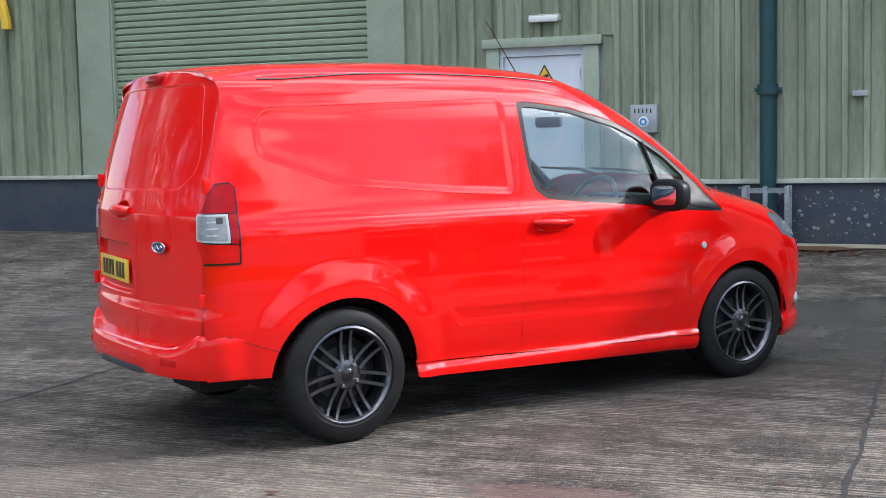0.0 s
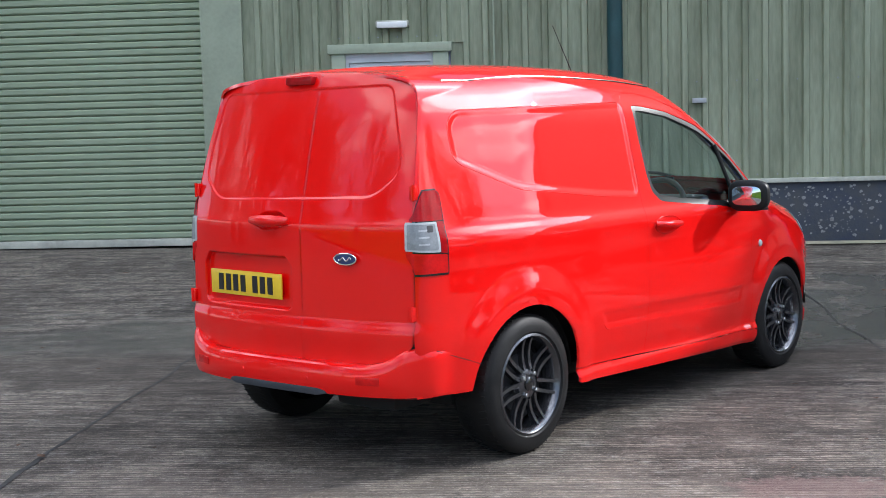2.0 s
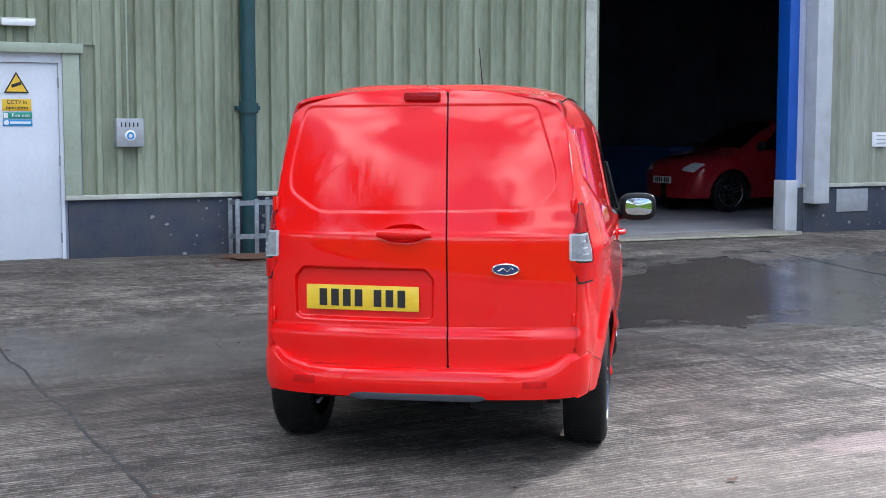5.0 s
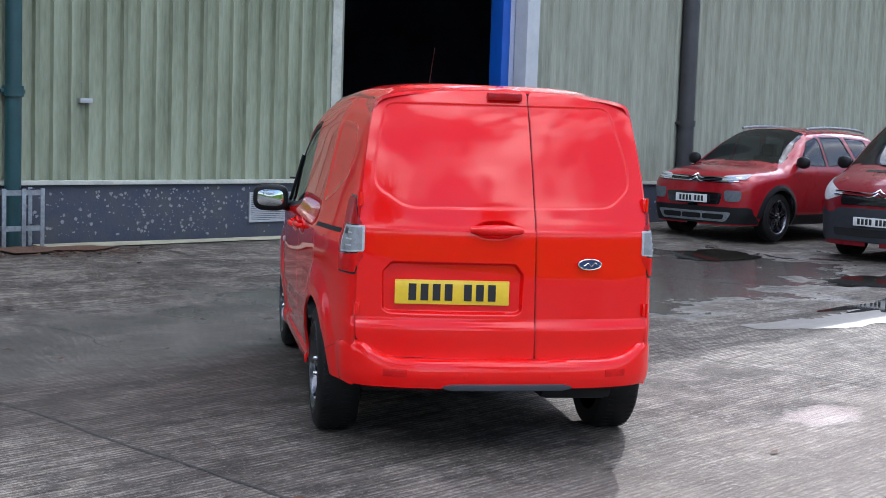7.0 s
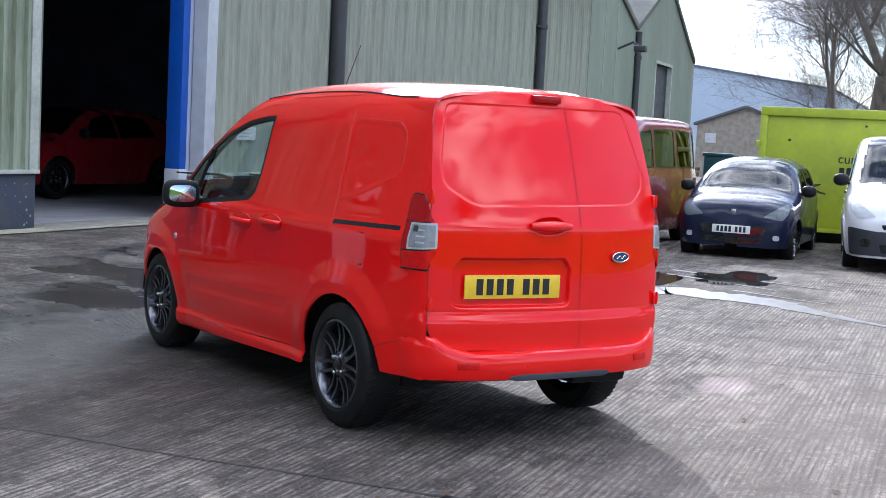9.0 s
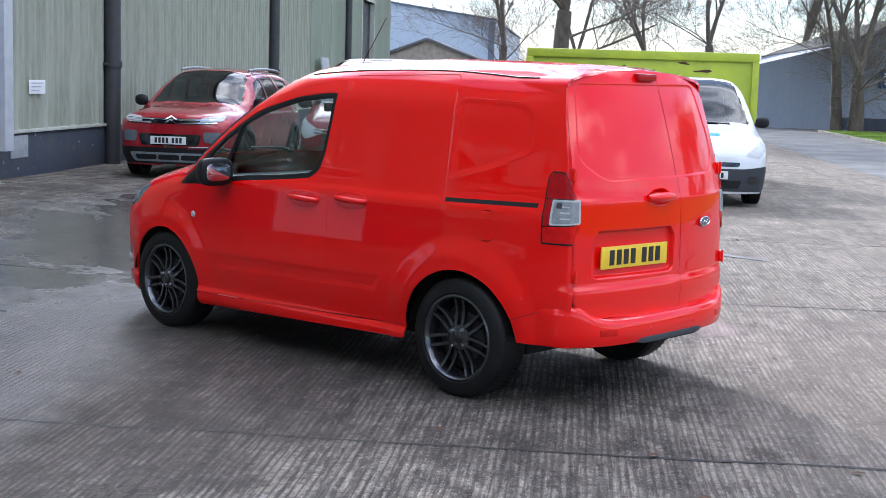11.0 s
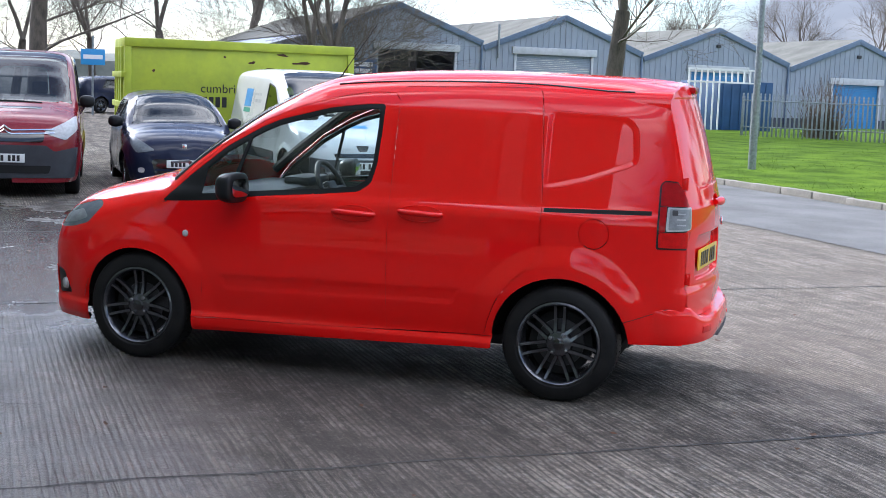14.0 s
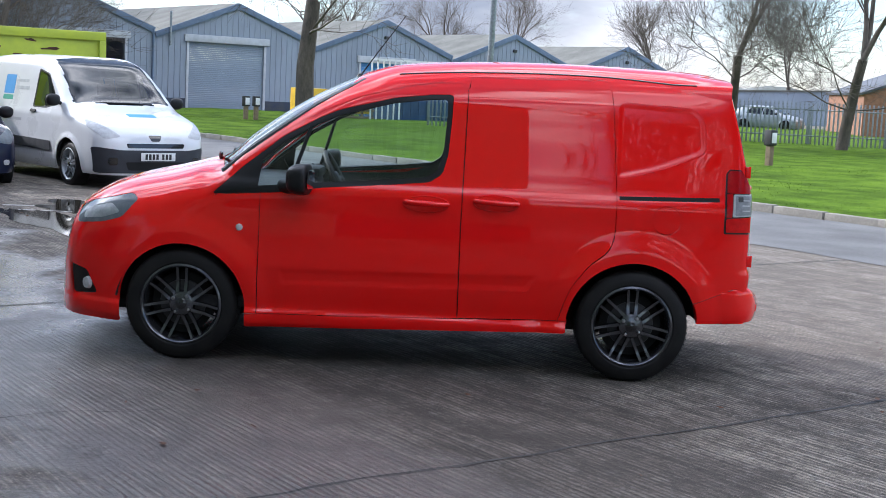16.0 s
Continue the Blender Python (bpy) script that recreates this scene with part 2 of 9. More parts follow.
CLADDING_GREEN = (0.31, 0.345, 0.245)
M = dict(
    red=surface("red_gloss_paint", (0.78, 0.0024, 0.0010), amount=0.05, scale=2, fine=300, rough=0.5, rough_var=0.03, coat=1.0, coat_rough=0.004, spec=0.03, coat_ior=1.52),
    black_trim=surface("black_plastic", (0.011, 0.0115, 0.0125), amount=0.3, rough=0.42, spec=0.25, bump=0.05, bump_scale=400),
    gloss_black=surface("gloss_black", (0.008, 0.008, 0.009), amount=0.2, rough=0.12, rough_var=0.04, coat=0.6),
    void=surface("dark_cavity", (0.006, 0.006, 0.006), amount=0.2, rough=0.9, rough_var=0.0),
    tyre=surface("tyre_rubber", (0.009, 0.009, 0.0095), dark=(0.016, 0.0155, 0.015), scale=9, fine=90, rough=0.5, spec=0.15, bump=0.10, bump_scale=160),
    rim=surface("dark_grey_alloy", (0.115, 0.118, 0.130), amount=0.15, scale=12, fine=200, rough=0.24, rough_var=0.06, metal=0.9, coat=0.4),
    steel=surface("bright_steel", (0.55, 0.56, 0.57), amount=0.2, rough=0.28, metal=1.0),
    chrome=surface("chrome", (0.75, 0.76, 0.77), amount=0.05, rough=0.08, rough_var=0.03, metal=1.0),
    mirror=surface("mirror_silver", (0.55, 0.60, 0.64), amount=0.02, rough=0.03, rough_var=0.01, metal=1.0),
    glass=glassy("window_glass", (0.84, 0.92, 0.91), near=0.085, rim=0.7),
    car_glass=glassy("tinted_glass", (0.20, 0.235, 0.25), rough=0.02, near=0.05, rim=0.45),
    tail_red=lamp_glass("tail_lamp_red", (0.38, 0.006, 0.009)),
    tail_lit=lamp_glass("tail_lamp_bright_red", (0.62, 0.008, 0.008)),
    tail_clear=lamp_glass("tail_lamp_clear", (0.50, 0.51, 0.52)),
    lens_grey=lamp_glass("lamp_lens_grey", (0.27, 0.285, 0.30)),
    head_clear=lamp_glass("head_lamp_clear", (0.13, 0.15, 0.165)),
    plate_yellow=surface("plate_yellow", (0.78, 0.52, 0.02), amount=0.1, scale=15, rough=0.35, coat=0.4),
    plate_white=surface("plate_white", (0.72, 0.73, 0.72), amount=0.1, scale=15, rough=0.35, coat=0.4),
    plate_bar=surface("plate_mark", (0.012, 0.012, 0.014), amount=0.1, rough=0.4),
    badge_blue=surface("badge_blue", (0.01, 0.03, 0.12), amount=0.1, rough=0.2, coat=1.0),
    seat=surface("seat_cloth", (0.03, 0.03, 0.033), amount=0.4, scale=40, fine=300, rough=0.9, bump=0.2, bump_scale=500),
    lining=surface("pale_grey_cloth", (0.35, 0.35, 0.34), amount=0.1, rough=0.9),
    dash=surface("dashboard_plastic", (0.025, 0.026, 0.028), amount=0.3, rough=0.6, bump=0.08, bump_scale=300),
    maroon=surface("dark_red_metallic_paint", (0.19, 0.009, 0.016), amount=0.15, scale=3, fine=300, rough=0.3, coat=0.8, coat_rough=0.03, coat_ior=1.4, metal=0.1, spec=0.2),
    cherry=surface("cherry_red_paint", (0.30, 0.010, 0.016), amount=0.12, scale=3, fine=300, rough=0.3, coat=0.9, coat_rough=0.03, coat_ior=1.4, metal=0.1, spec=0.2),
    navy=surface("dark_navy_paint", (0.012, 0.016, 0.038), amount=0.15, scale=3, fine=300, rough=0.3, coat=0.7, coat_rough=0.03, coat_ior=1.3, spec=0.1),
    white_car=surface("white_van_paint", (0.64, 0.65, 0.66), amount=0.08, scale=2, fine=50, rough=0.3, coat=0.8, coat_rough=0.04),
    grey_bumper=surface("dark_grey_bumper_plastic", (0.024, 0.027, 0.035), amount=0.2, scale=8, rough=0.55, bump=0.05),
    cladding=surface("weathered_green_cladding", CLADDING_GREEN, dark=(0.145, 0.165, 0.105), scale=1.8, fine=22, rough=0.55, bump=0.08, bump_scale=30, stretch=(1.5, 1.5, 0.25)),
    cladding_old=surface("pale_grey_green_cladding", (0.335, 0.35, 0.28), dark=(0.185, 0.190, 0.140), scale=1.5, fine=18, rough=0.6, bump=0.1, bump_scale=30, stretch=(2.0, 2.0, 0.2)),
    trim_green=surface("green_flashing", (0.35, 0.40, 0.30), amount=0.22, scale=2.5, fine=25, rough=0.5),
    shutter=surface("green_shutter_paint", (0.30, 0.365, 0.255), amount=0.18, scale=1.5, fine=30, rough=0.5, stretch=(0.3, 1, 1)),
    plinth=surface("dark_blue_painted_render", (0.022, 0.032, 0.060), dark=(0.052, 0.056, 0.062), scale=3.0, fine=18, rough=0.7, bump=0.4, bump_scale=40),
    flake=surface("bare_render_flake", (0.26, 0.27, 0.27), amount=0.4, scale=20, rough=0.9),
    sill_paint=surface("cream_sill", (0.50, 0.51, 0.44), amount=0.35, scale=4, fine=30, rough=0.6),
    white_door=surface("white_door_paint", (0.66, 0.69, 0.74), amount=0.12, scale=2, fine=25, rough=0.45),
    pipe_teal=surface("dark_teal_pipe", (0.012, 0.060, 0.068), amount=0.3, scale=5, rough=0.4),
    pipe_dark=surface("dark_brown_pipe", (0.045, 0.045, 0.048), amount=0.3, scale=5, rough=0.5),
    galv=surface("galvanised_steel", (0.33, 0.36, 0.38), amount=0.35, scale=20, rough=0.45, metal=0.7),
    vent_grey=surface("vent_grey", (0.42, 0.44, 0.46), amount=0.2, scale=10, rough=0.4, metal=0.3),
    blue_post=surface("blue_paint", (0.010, 0.085, 0.42), amount=0.15, scale=4, rough=0.4),
    white_post=surface("white_painted_post", (0.50, 0.52, 0.54), amount=0.2, scale=4, rough=0.5),
    yellow=surface("yellow_sign", (0.80, 0.50, 0.03), amount=0.08, rough=0.4),
    sign_green=surface("sign_green", (0.02, 0.28, 0.19), amount=0.08, rough=0.4),
    sign_blue=surface("sign_blue", (0.03, 0.25, 0.55), amount=0.08, rough=0.4),
    black=surface("matt_black", (0.015, 0.015, 0.015), amount=0.2, rough=0.6),
    white=surface("white_plain", (0.75, 0.76, 0.76), amount=0.1, rough=0.5),
    lime=surface("lime_yellow_skip_paint", (0.42, 0.50, 0.025), dark=(0.30, 0.37, 0.03), scale=1.4, fine=10, rough=0.5, bump=0.15, bump_scale=12),
    rust=surface("rust_scrape", (0.09, 0.04, 0.02), amount=0.5, scale=20, rough=0.85),
    shed_blue=surface("blue_grey_shed_sheet", (0.29, 0.33, 0.385), amount=0.16, scale=0.6, fine=6, rough=0.6, stretch=(1, 1, 0.3)),
    shed_trim=surface("slate_blue_trim", (0.13, 0.18, 0.26), amount=0.2, rough=0.5),
    shed_roof=surface("grey_fibre_cement_roof", (0.185, 0.182, 0.160), amount=0.3, spec=0.05, scale=0.8, fine=8, rough=0.85, bump=0.3, bump_scale=10),
    shed_door=surface("grey_roller_door", (0.24, 0.29, 0.35), amount=0.1, scale=1, rough=0.5),
    door_blue=surface("bright_blue_door", (0.03, 0.22, 0.50), amount=0.12, scale=1, rough=0.5),
    container_blue=surface("navy_container", (0.02, 0.075, 0.19), amount=0.25, scale=2, rough=0.5),
    pale_blue=surface("pale_blue_sheet", (0.42, 0.50, 0.60), amount=0.08, scale=0.4, fine=5, rough=0.5),
    stone=surface("hut_block", (0.34, 0.30, 0.25), dark=(0.22, 0.19, 0.155), scale=4, fine=20, rough=0.85, bump=0.3, bump_scale=20),
    slate=surface("slate_roof", (0.10, 0.105, 0.115), amount=0.3, scale=4, rough=0.7),
    brick=surface("red_brick", (0.33, 0.16, 0.09), amount=0.35, scale=5, fine=25, rough=0.85),
    bark=surface("grey_brown_bark", (0.115, 0.092, 0.070), dark=(0.05, 0.042, 0.032), scale=5, fine=30, rough=0.9, bump=0.5, bump_scale=25, stretch=(1, 1, 0.4)),
    twig=surface("twig_bark", (0.15, 0.125, 0.10), amount=0.35, scale=3, rough=0.9),
    bush=surface("bare_bush_twig", (0.13, 0.10, 0.078), amount=0.4, scale=3, rough=0.9),
    kerb=surface("kerb_concrete", (0.27, 0.25, 0.21), amount=0.35, scale=3, fine=30, rough=0.85, bump=0.2),
    pallet=surface("weathered_timber", (0.23, 0.17, 0.10), amount=0.4, scale=6, fine=40, rough=0.85),
    orange=surface("orange_paint", (0.70, 0.22, 0.03), amount=0.2, rough=0.5),
    inside=surface("blue_grey_warehouse_sheet", (0.46, 0.50, 0.66), amount=0.3, scale=1, rough=0.8),
    inside_floor=surface("warehouse_concrete", (0.36, 0.36, 0.37), amount=0.4, scale=1, rough=0.7),
    leaf_litter=surface("dead_leaves", (0.10, 0.045, 0.02), amount=0.5, scale=30, rough=0.9),
    runnel=surface("wet_film_on_concrete", (0.075, 0.066, 0.056), amount=0.4, scale=9, fine=60, rough=0.36, rough_var=0.06, spec=0.9, bump=0.12, bump_scale=45, stretch=(0.3, 1, 1)),
    water=surface("puddle_water", (0.03, 0.027, 0.022), amount=0.3, scale=2, rough=0.04, rough_var=0.02, spec=0.6),
    asphalt=surface("worn_asphalt", (0.165, 0.163, 0.158), dark=(0.105, 0.103, 0.100), scale=0.8, fine=35, spec=0.15, rough=0.85, bump=0.35, bump_scale=220),
    joint=surface("joint_bitumen", (0.035, 0.033, 0.03), amount=0.5, scale=8, rough=0.8),
)


def concrete_material():
    """Tamped yard concrete: ridges along x, slab by slab shades, brown and black stains, and a wet, shining zone."""
    m = bpy.data.materials.new("tamped_concrete")
    m.use_nodes = True
    n, l = m.node_tree.nodes, m.node_tree.links
    b = n["Principled BSDF"]
    co = n.new("ShaderNodeTexCoord")
    sep = n.new("ShaderNodeSeparateXYZ")
    l.new(co.outputs["Object"], sep.inputs[0])

    def noise_tex(scale, detail=5, rough=0.55, stretch=None):
        t = n.new("ShaderNodeTexNoise")
        t.inputs["Scale"].default_value, t.inputs["Detail"].default_value, t.inputs["Roughness"].default_value = scale, detail, rough
        if stretch:
            mp = n.new("ShaderNodeMapping")
            mp.inputs["Scale"].default_value = stretch
            l.new(co.outputs["Object"], mp.inputs["Vector"])
            l.new(mp.outputs[0], t.inputs["Vector"])
        else:
            l.new(co.outputs["Object"], t.inputs["Vector"])
        return t.outputs["Fac"]

    def span(v, lo, hi, a=0.0, c=1.0):
        r = n.new("ShaderNodeMapRange")
        for key, value in (("From Min", lo), ("From Max", hi), ("To Min", a), ("To Max", c)):
            r.inputs[key].default_value = value
        l.new(v, r.inputs["Value"])
        return r.outputs[0]

    def op(kind, a, c):
        q = n.new("ShaderNodeMath")
        q.operation = kind
        for i, v in enumerate((a, c)):
            if isinstance(v, (int, float)):
                q.inputs[i].default_value = v
            else:
                l.new(v, q.inputs[i])
        return q.outputs[0]

    def blend(f, a, c):
        q = n.new("ShaderNodeMix")
        q.data_type = "RGBA"
        l.new(f, q.inputs["Factor"])
        for key, v in (("A", a), ("B", c)):
            if isinstance(v, tuple):
                q.inputs[key].default_value = (*v, 1)
            else:
                l.new(v, q.inputs[key])
        return q.outputs["Result"]

    ridge_co = n.new("ShaderNodeMapping")
    ridge_co.inputs["Scale"].default_value = (0.05, 1, 1)
    l.new(co.outputs["Object"], ridge_co.inputs["Vector"])
    wave = n.new("ShaderNodeTexWave")
    wave.bands_direction = "Y"
    wave.inputs["Scale"].default_value, wave.inputs["Distortion"].default_value = 9.0, 3.2
    wave.inputs["Detail"].default_value, wave.inputs["Detail Scale"].default_value = 3.0, 6.0
    l.new(ridge_co.outputs[0], wave.inputs["Vector"])
    ridges = op("MULTIPLY", wave.outputs["Fac"], op("MULTIPLY", span(noise_tex(1.3, 7, 0.7), 0.38, 0.60, 0.1, 1.0), span(noise_tex(7.0, 7, 0.75), 0.40, 0.58, 0.15, 1.0)))
    grain = noise_tex(140, 3)
    stones = noise_tex(45, 4)
    big = noise_tex(0.45, 6, 0.6)
    mid = noise_tex(2.6, 6, 0.62)
    streak = noise_tex(1.6, 6, 0.6, (0.35, 2.2, 1))
    slab = op("ABSOLUTE", op("MODULO", op("FLOOR", op("MULTIPLY", op("ADD", sep.outputs["X"], 0.37), 1 / 4.37), 0), 2.0), 0)
    base = blend(span(mid, 0.35, 0.65), (0.165, 0.142, 0.118), (0.385, 0.335, 0.280))
    base = blend(span(slab, 0, 1, 0.0, 0.7), base, (0.335, 0.292, 0.245))
    base = blend(span(streak, 0.48, 0.64, 0, 0.8), base, (0.042, 0.038, 0.036))
    base = blend(span(noise_tex(26, 6, 0.7, (0.06, 1.0, 1)), 0.48, 0.58, 0, 0.7), base, (0.030, 0.027, 0.025))
    base = blend(span(noise_tex(9, 8, 0.78), 0.53, 0.63, 0, 0.75), base, (0.34, 0.32, 0.295))
    base = blend(span(big, 0.50, 0.66, 0, 0.55), base, (0.072, 0.056, 0.046))
    base = blend(span(noise_tex(32, 6, 0.7), 0.47, 0.60, 0.0, 0.55), base, (0.050, 0.046, 0.042))
    base = blend(span(noise_tex(38, 5, 0.7, (0.35, 1.0, 1)), 0.55, 0.66, 0.0, 0.65), base, (0.42, 0.37, 0.31))
    base = blend(span(grain, 0.47, 0.58, 0.0, 0.4), base, (0.03, 0.028, 0.026))
    base = blend(op("MULTIPLY", span(ridges, 0.04, 0.34, 1.0, 0.0), 0.66), base, (0.034, 0.031, 0.028))
    base = blend(span(noise_tex(5.5, 8, 0.72), 0.52, 0.66, 0.0, 0.6), base, (0.055, 0.049, 0.044))
    base = blend(span(noise_tex(16, 6, 0.75), 0.60, 0.68, 0.0, 0.8), base, (0.022, 0.020, 0.019))
    base = blend(span(noise_tex(75, 3, 0.6), 0.61, 0.67, 0.0, 0.45), base, (0.42, 0.37, 0.31))
    # paler concrete towards the road
    roadside_pale = span(op("ADD", span(sep.outputs["Y"], -9.5, -7.0, 0.22, -0.22), noise_tex(1.2, 7, 0.65)), 0.42, 0.64, 0.0, 0.28)
    base = blend(roadside_pale, base, (0.30, 0.258, 0.212))
    # damp, worn zone between the van and the wall; shade there is painted in too
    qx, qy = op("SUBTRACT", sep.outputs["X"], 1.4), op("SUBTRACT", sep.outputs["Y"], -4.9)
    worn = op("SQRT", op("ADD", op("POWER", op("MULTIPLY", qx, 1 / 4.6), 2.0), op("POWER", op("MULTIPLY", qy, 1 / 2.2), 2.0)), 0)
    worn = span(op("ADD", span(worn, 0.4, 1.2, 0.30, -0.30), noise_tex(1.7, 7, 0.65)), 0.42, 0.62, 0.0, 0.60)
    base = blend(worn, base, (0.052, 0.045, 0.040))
    # a shiny red-brown spill of grit
    sx, sy = op("MULTIPLY", op("SUBTRACT", sep.outputs["X"], 2.95), 0.8), op("MULTIPLY", op("SUBTRACT", sep.outputs["Y"], -8.47), 1.5)
    spill = op("SQRT", op("ADD", op("POWER", sx, 2.0), op("POWER", sy, 2.0)), 0)
    spill = span(op("ADD", span(spill, 0.10, 0.50, 0.30, -0.34), noise_tex(11.0, 8, 0.75)), 0.50, 0.62, 0.0, 1.0)
    base = blend(op("MULTIPLY", spill, 0.5), base, (0.115, 0.045, 0.034))
    # wet ground between the slab beside the van and the puddles by the wall
    px, py = op("SUBTRACT", sep.outputs["X"], 7.4), op("SUBTRACT", sep.outputs["Y"], -3.7)
    far = op("SQRT", op("ADD", op("POWER", op("MULTIPLY", px, 1 / 7.0), 2.0), op("POWER", op("MULTIPLY", py, 1 / 2.9), 2.0)), 0)
    wet = op("ADD", span(far, 0.35, 1.1, 0.34, -0.30), noise_tex(1.1, 6, 0.6))
    wet = span(wet, 0.50, 0.66, 0.0, 1.0)
    base = blend(op("MULTIPLY", wet, 0.6), base, (0.030, 0.027, 0.025))
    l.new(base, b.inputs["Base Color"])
    sheen = op("MULTIPLY", worn, span(op("ADD", sep.outputs["Y"], op("MULTIPLY", noise_tex(1.4, 6, 0.65), 0.9)), -4.9, -4.3, 0.0, 1.0))
    l.new(op("SUBTRACT", op("SUBTRACT", span(mid, 0.3, 0.7, 0.82, 0.64), op("MULTIPLY", wet, 0.54)), op("MULTIPLY", op("MULTIPLY", sheen, op("SUBTRACT", 1.0, wet)), 0.60)), b.inputs["Roughness"])
    height = op("ADD", op("MULTIPLY", ridges, 0.8), op("ADD", op("MULTIPLY", stones, 0.5), op("MULTIPLY", grain, 0.35)))
    bp = n.new("ShaderNodeBump")
    bp.inputs["Distance"].default_value = 0.012
    l.new(span(wet, 0, 1, 0.85, 0.12), bp.inputs["Strength"])
    l.new(op("ADD", op("ADD", span(wet, 0, 1, 0.05, 0.42), op("MULTIPLY", sheen, 0.5)), op("MULTIPLY", spill, 0.6)), b.inputs["Specular IOR Level"])
    l.new(height, bp.inputs["Height"])
    l.new(bp.outputs[0], b.inputs["Normal"])
    return m


def grass_material():
    m = surface("mown_grass", (0.105, 0.175, 0.014), dark=(0.035, 0.070, 0.006), scale=1.1, fine=14, rough=0.9, rough_var=0.05, bump=0.8, bump_scale=60, spec=0.04)
    return m


M["concrete"] = concrete_material()
M["grass"] = grass_material()


# ---- mesh helpers ----
def thing(name, m=None, label="", category="", group="", kind=""):
    ob = new(name)
    ob.empty_display_size = 0.1
    ob.matrix_world = m if m is not None else Matrix()
    return tagged(ob, label, category, group, kind)


def mesh_of(name, bm, material, smooth=None):
    me = bpy.data.meshes.new(name)
    bm.normal_update()
    bm.to_mesh(me)
    bm.free()
    for mm in (material if isinstance(material, (list, tuple)) else [material]):
        me.materials.append(mm)
    if smooth is not None:
        me.shade_smooth()
        me.set_sharp_from_angle(angle=radians(smooth))
    return me


def part(name, bm, material, parent, label="", smooth=35, kind=""):
    """Links a bmesh as one mesh object under a thing or under a part."""
    ob = new(name, mesh_of(name, bm, material, smooth))
    ob.parent = parent
    return tagged(ob, label, kind=kind)


def solo(name, bm, material, m, label, category, group="", kind="", smooth=35):
    """A top-level thing of one mesh."""
    ob = new(name, mesh_of(name, bm, material, smooth))
    ob.matrix_world = m
    return tagged(ob, label, category, group, kind)


def put_mesh(name, me, parent, m=None, label=""):
    ob = new(name, me)
    ob.parent = parent
    if m is not None:
        ob.matrix_local = m
    return tagged(ob, label)


def box(bm, x0, y0, z0, x1, y1, z1, bevel=0.0, m=None, index=0):
    r = bmesh.ops.create_cube(bm, size=1.0)
    vs = r["verts"]
    for v in vs:
        v.co = Vector((x0 + (v.co.x + 0.5) * (x1 - x0), y0 + (v.co.y + 0.5) * (y1 - y0), z0 + (v.co.z + 0.5) * (z1 - z0)))
    faces = {f for v in vs for f in v.link_faces}
    if bevel:
        r = bmesh.ops.bevel(bm, geom=list({e for v in vs for e in v.link_edges}), offset=bevel, segments=2, affect="EDGES", profile=0.6)
        faces = {f for f in set(r["faces"]) | faces if f.is_valid}
        vs = list({v for f in faces for v in f.verts})
    for f in faces:
        f.material_index = index
    if m is not None:
        for v in vs:
            v.co = m @ v.co
    return vs


def tube(bm, points, radius, sides=10, index=0, cap=True):
    """A round bar along a line of points; radius: one number, or one for each point."""
    pts = [Vector(p) for p in points]
    rad = radius if isinstance(radius, (list, tuple)) else [radius] * len(pts)
    rings, ref = [], None
    for i, p in enumerate(pts):
        d = (pts[min(i + 1, len(pts) - 1)] - pts[max(i - 1, 0)]).normalized()
        if ref is None:
            ref = d.orthogonal().normalized()
        ref = (ref - d * ref.dot(d)).normalized()
        other = d.cross(ref)
        rings.append([bm.verts.new(p + (ref * math.cos(a) + other * math.sin(a)) * rad[i]) for a in (2 * math.pi * k / sides for k in range(sides))])
    for a, c in zip(rings, rings[1:]):
        for k in range(sides):
            f = bm.faces.new((a[k], a[(k + 1) % sides], c[(k + 1) % sides], c[k]))
            f.material_index = index
    if cap:
        bm.faces.new(rings[0][::-1]).material_index = index
        bm.faces.new(rings[-1]).material_index = index


def lathe(bm, profile, steps=48, m=None, index=0, closed=False):
    """Turns a profile of (radius, along) round the y axis."""
    rings = []
    for k in range(steps):
        a = 2 * math.pi * k / steps
        rings.append([bm.verts.new((r * math.cos(a), h, r * math.sin(a))) for r, h in profile])
    if m is not None:
        for ring in rings:
            for v in ring:
                v.co = m @ v.co
    count = len(profile)
    for k in range(steps):
        a, c = rings[k], rings[(k + 1) % steps]
        for i in range(count if closed else count - 1):
            j = (i + 1) % count
            f = bm.faces.new((a[i], a[j], c[j], c[i]))
            f.material_index = index


def prism(bm, outline, z0, z1, m=None, index=0):
    """An upright prism over an outline of (x, y)."""
    low = [bm.verts.new((x, y, z0)) for x, y in outline]
    top = [bm.verts.new((x, y, z1)) for x, y in outline]
    fs = [bm.faces.new(low[::-1]), bm.faces.new(top)]
    k = len(outline)
    for i in range(k):
        fs.append(bm.faces.new((low[i], low[(i + 1) % k], top[(i + 1) % k], top[i])))
    for f in fs:
        f.material_index = index
    if m is not None:
        for v in low + top:
            v.co = m @ v.co


def lettering(name, text, size, m, material, parent, label=""):
    """Raised letters in the built-in font, facing along local -y when m is upright."""
    cu = bpy.data.curves.new(name, "FONT")
    cu.body, cu.size, cu.extrude, cu.align_x, cu.align_y = text, size, 0.002, "CENTER", "CENTER"
    tmp = bpy.data.objects.new(name, cu)
    me = bpy.data.meshes.new_from_object(tmp)
    bpy.data.objects.remove(tmp)
    me.materials.clear()
    me.materials.append(material)
    ob = new(name, me)
    ob.parent = parent
    ob.matrix_local = m
    return tagged(ob, label)


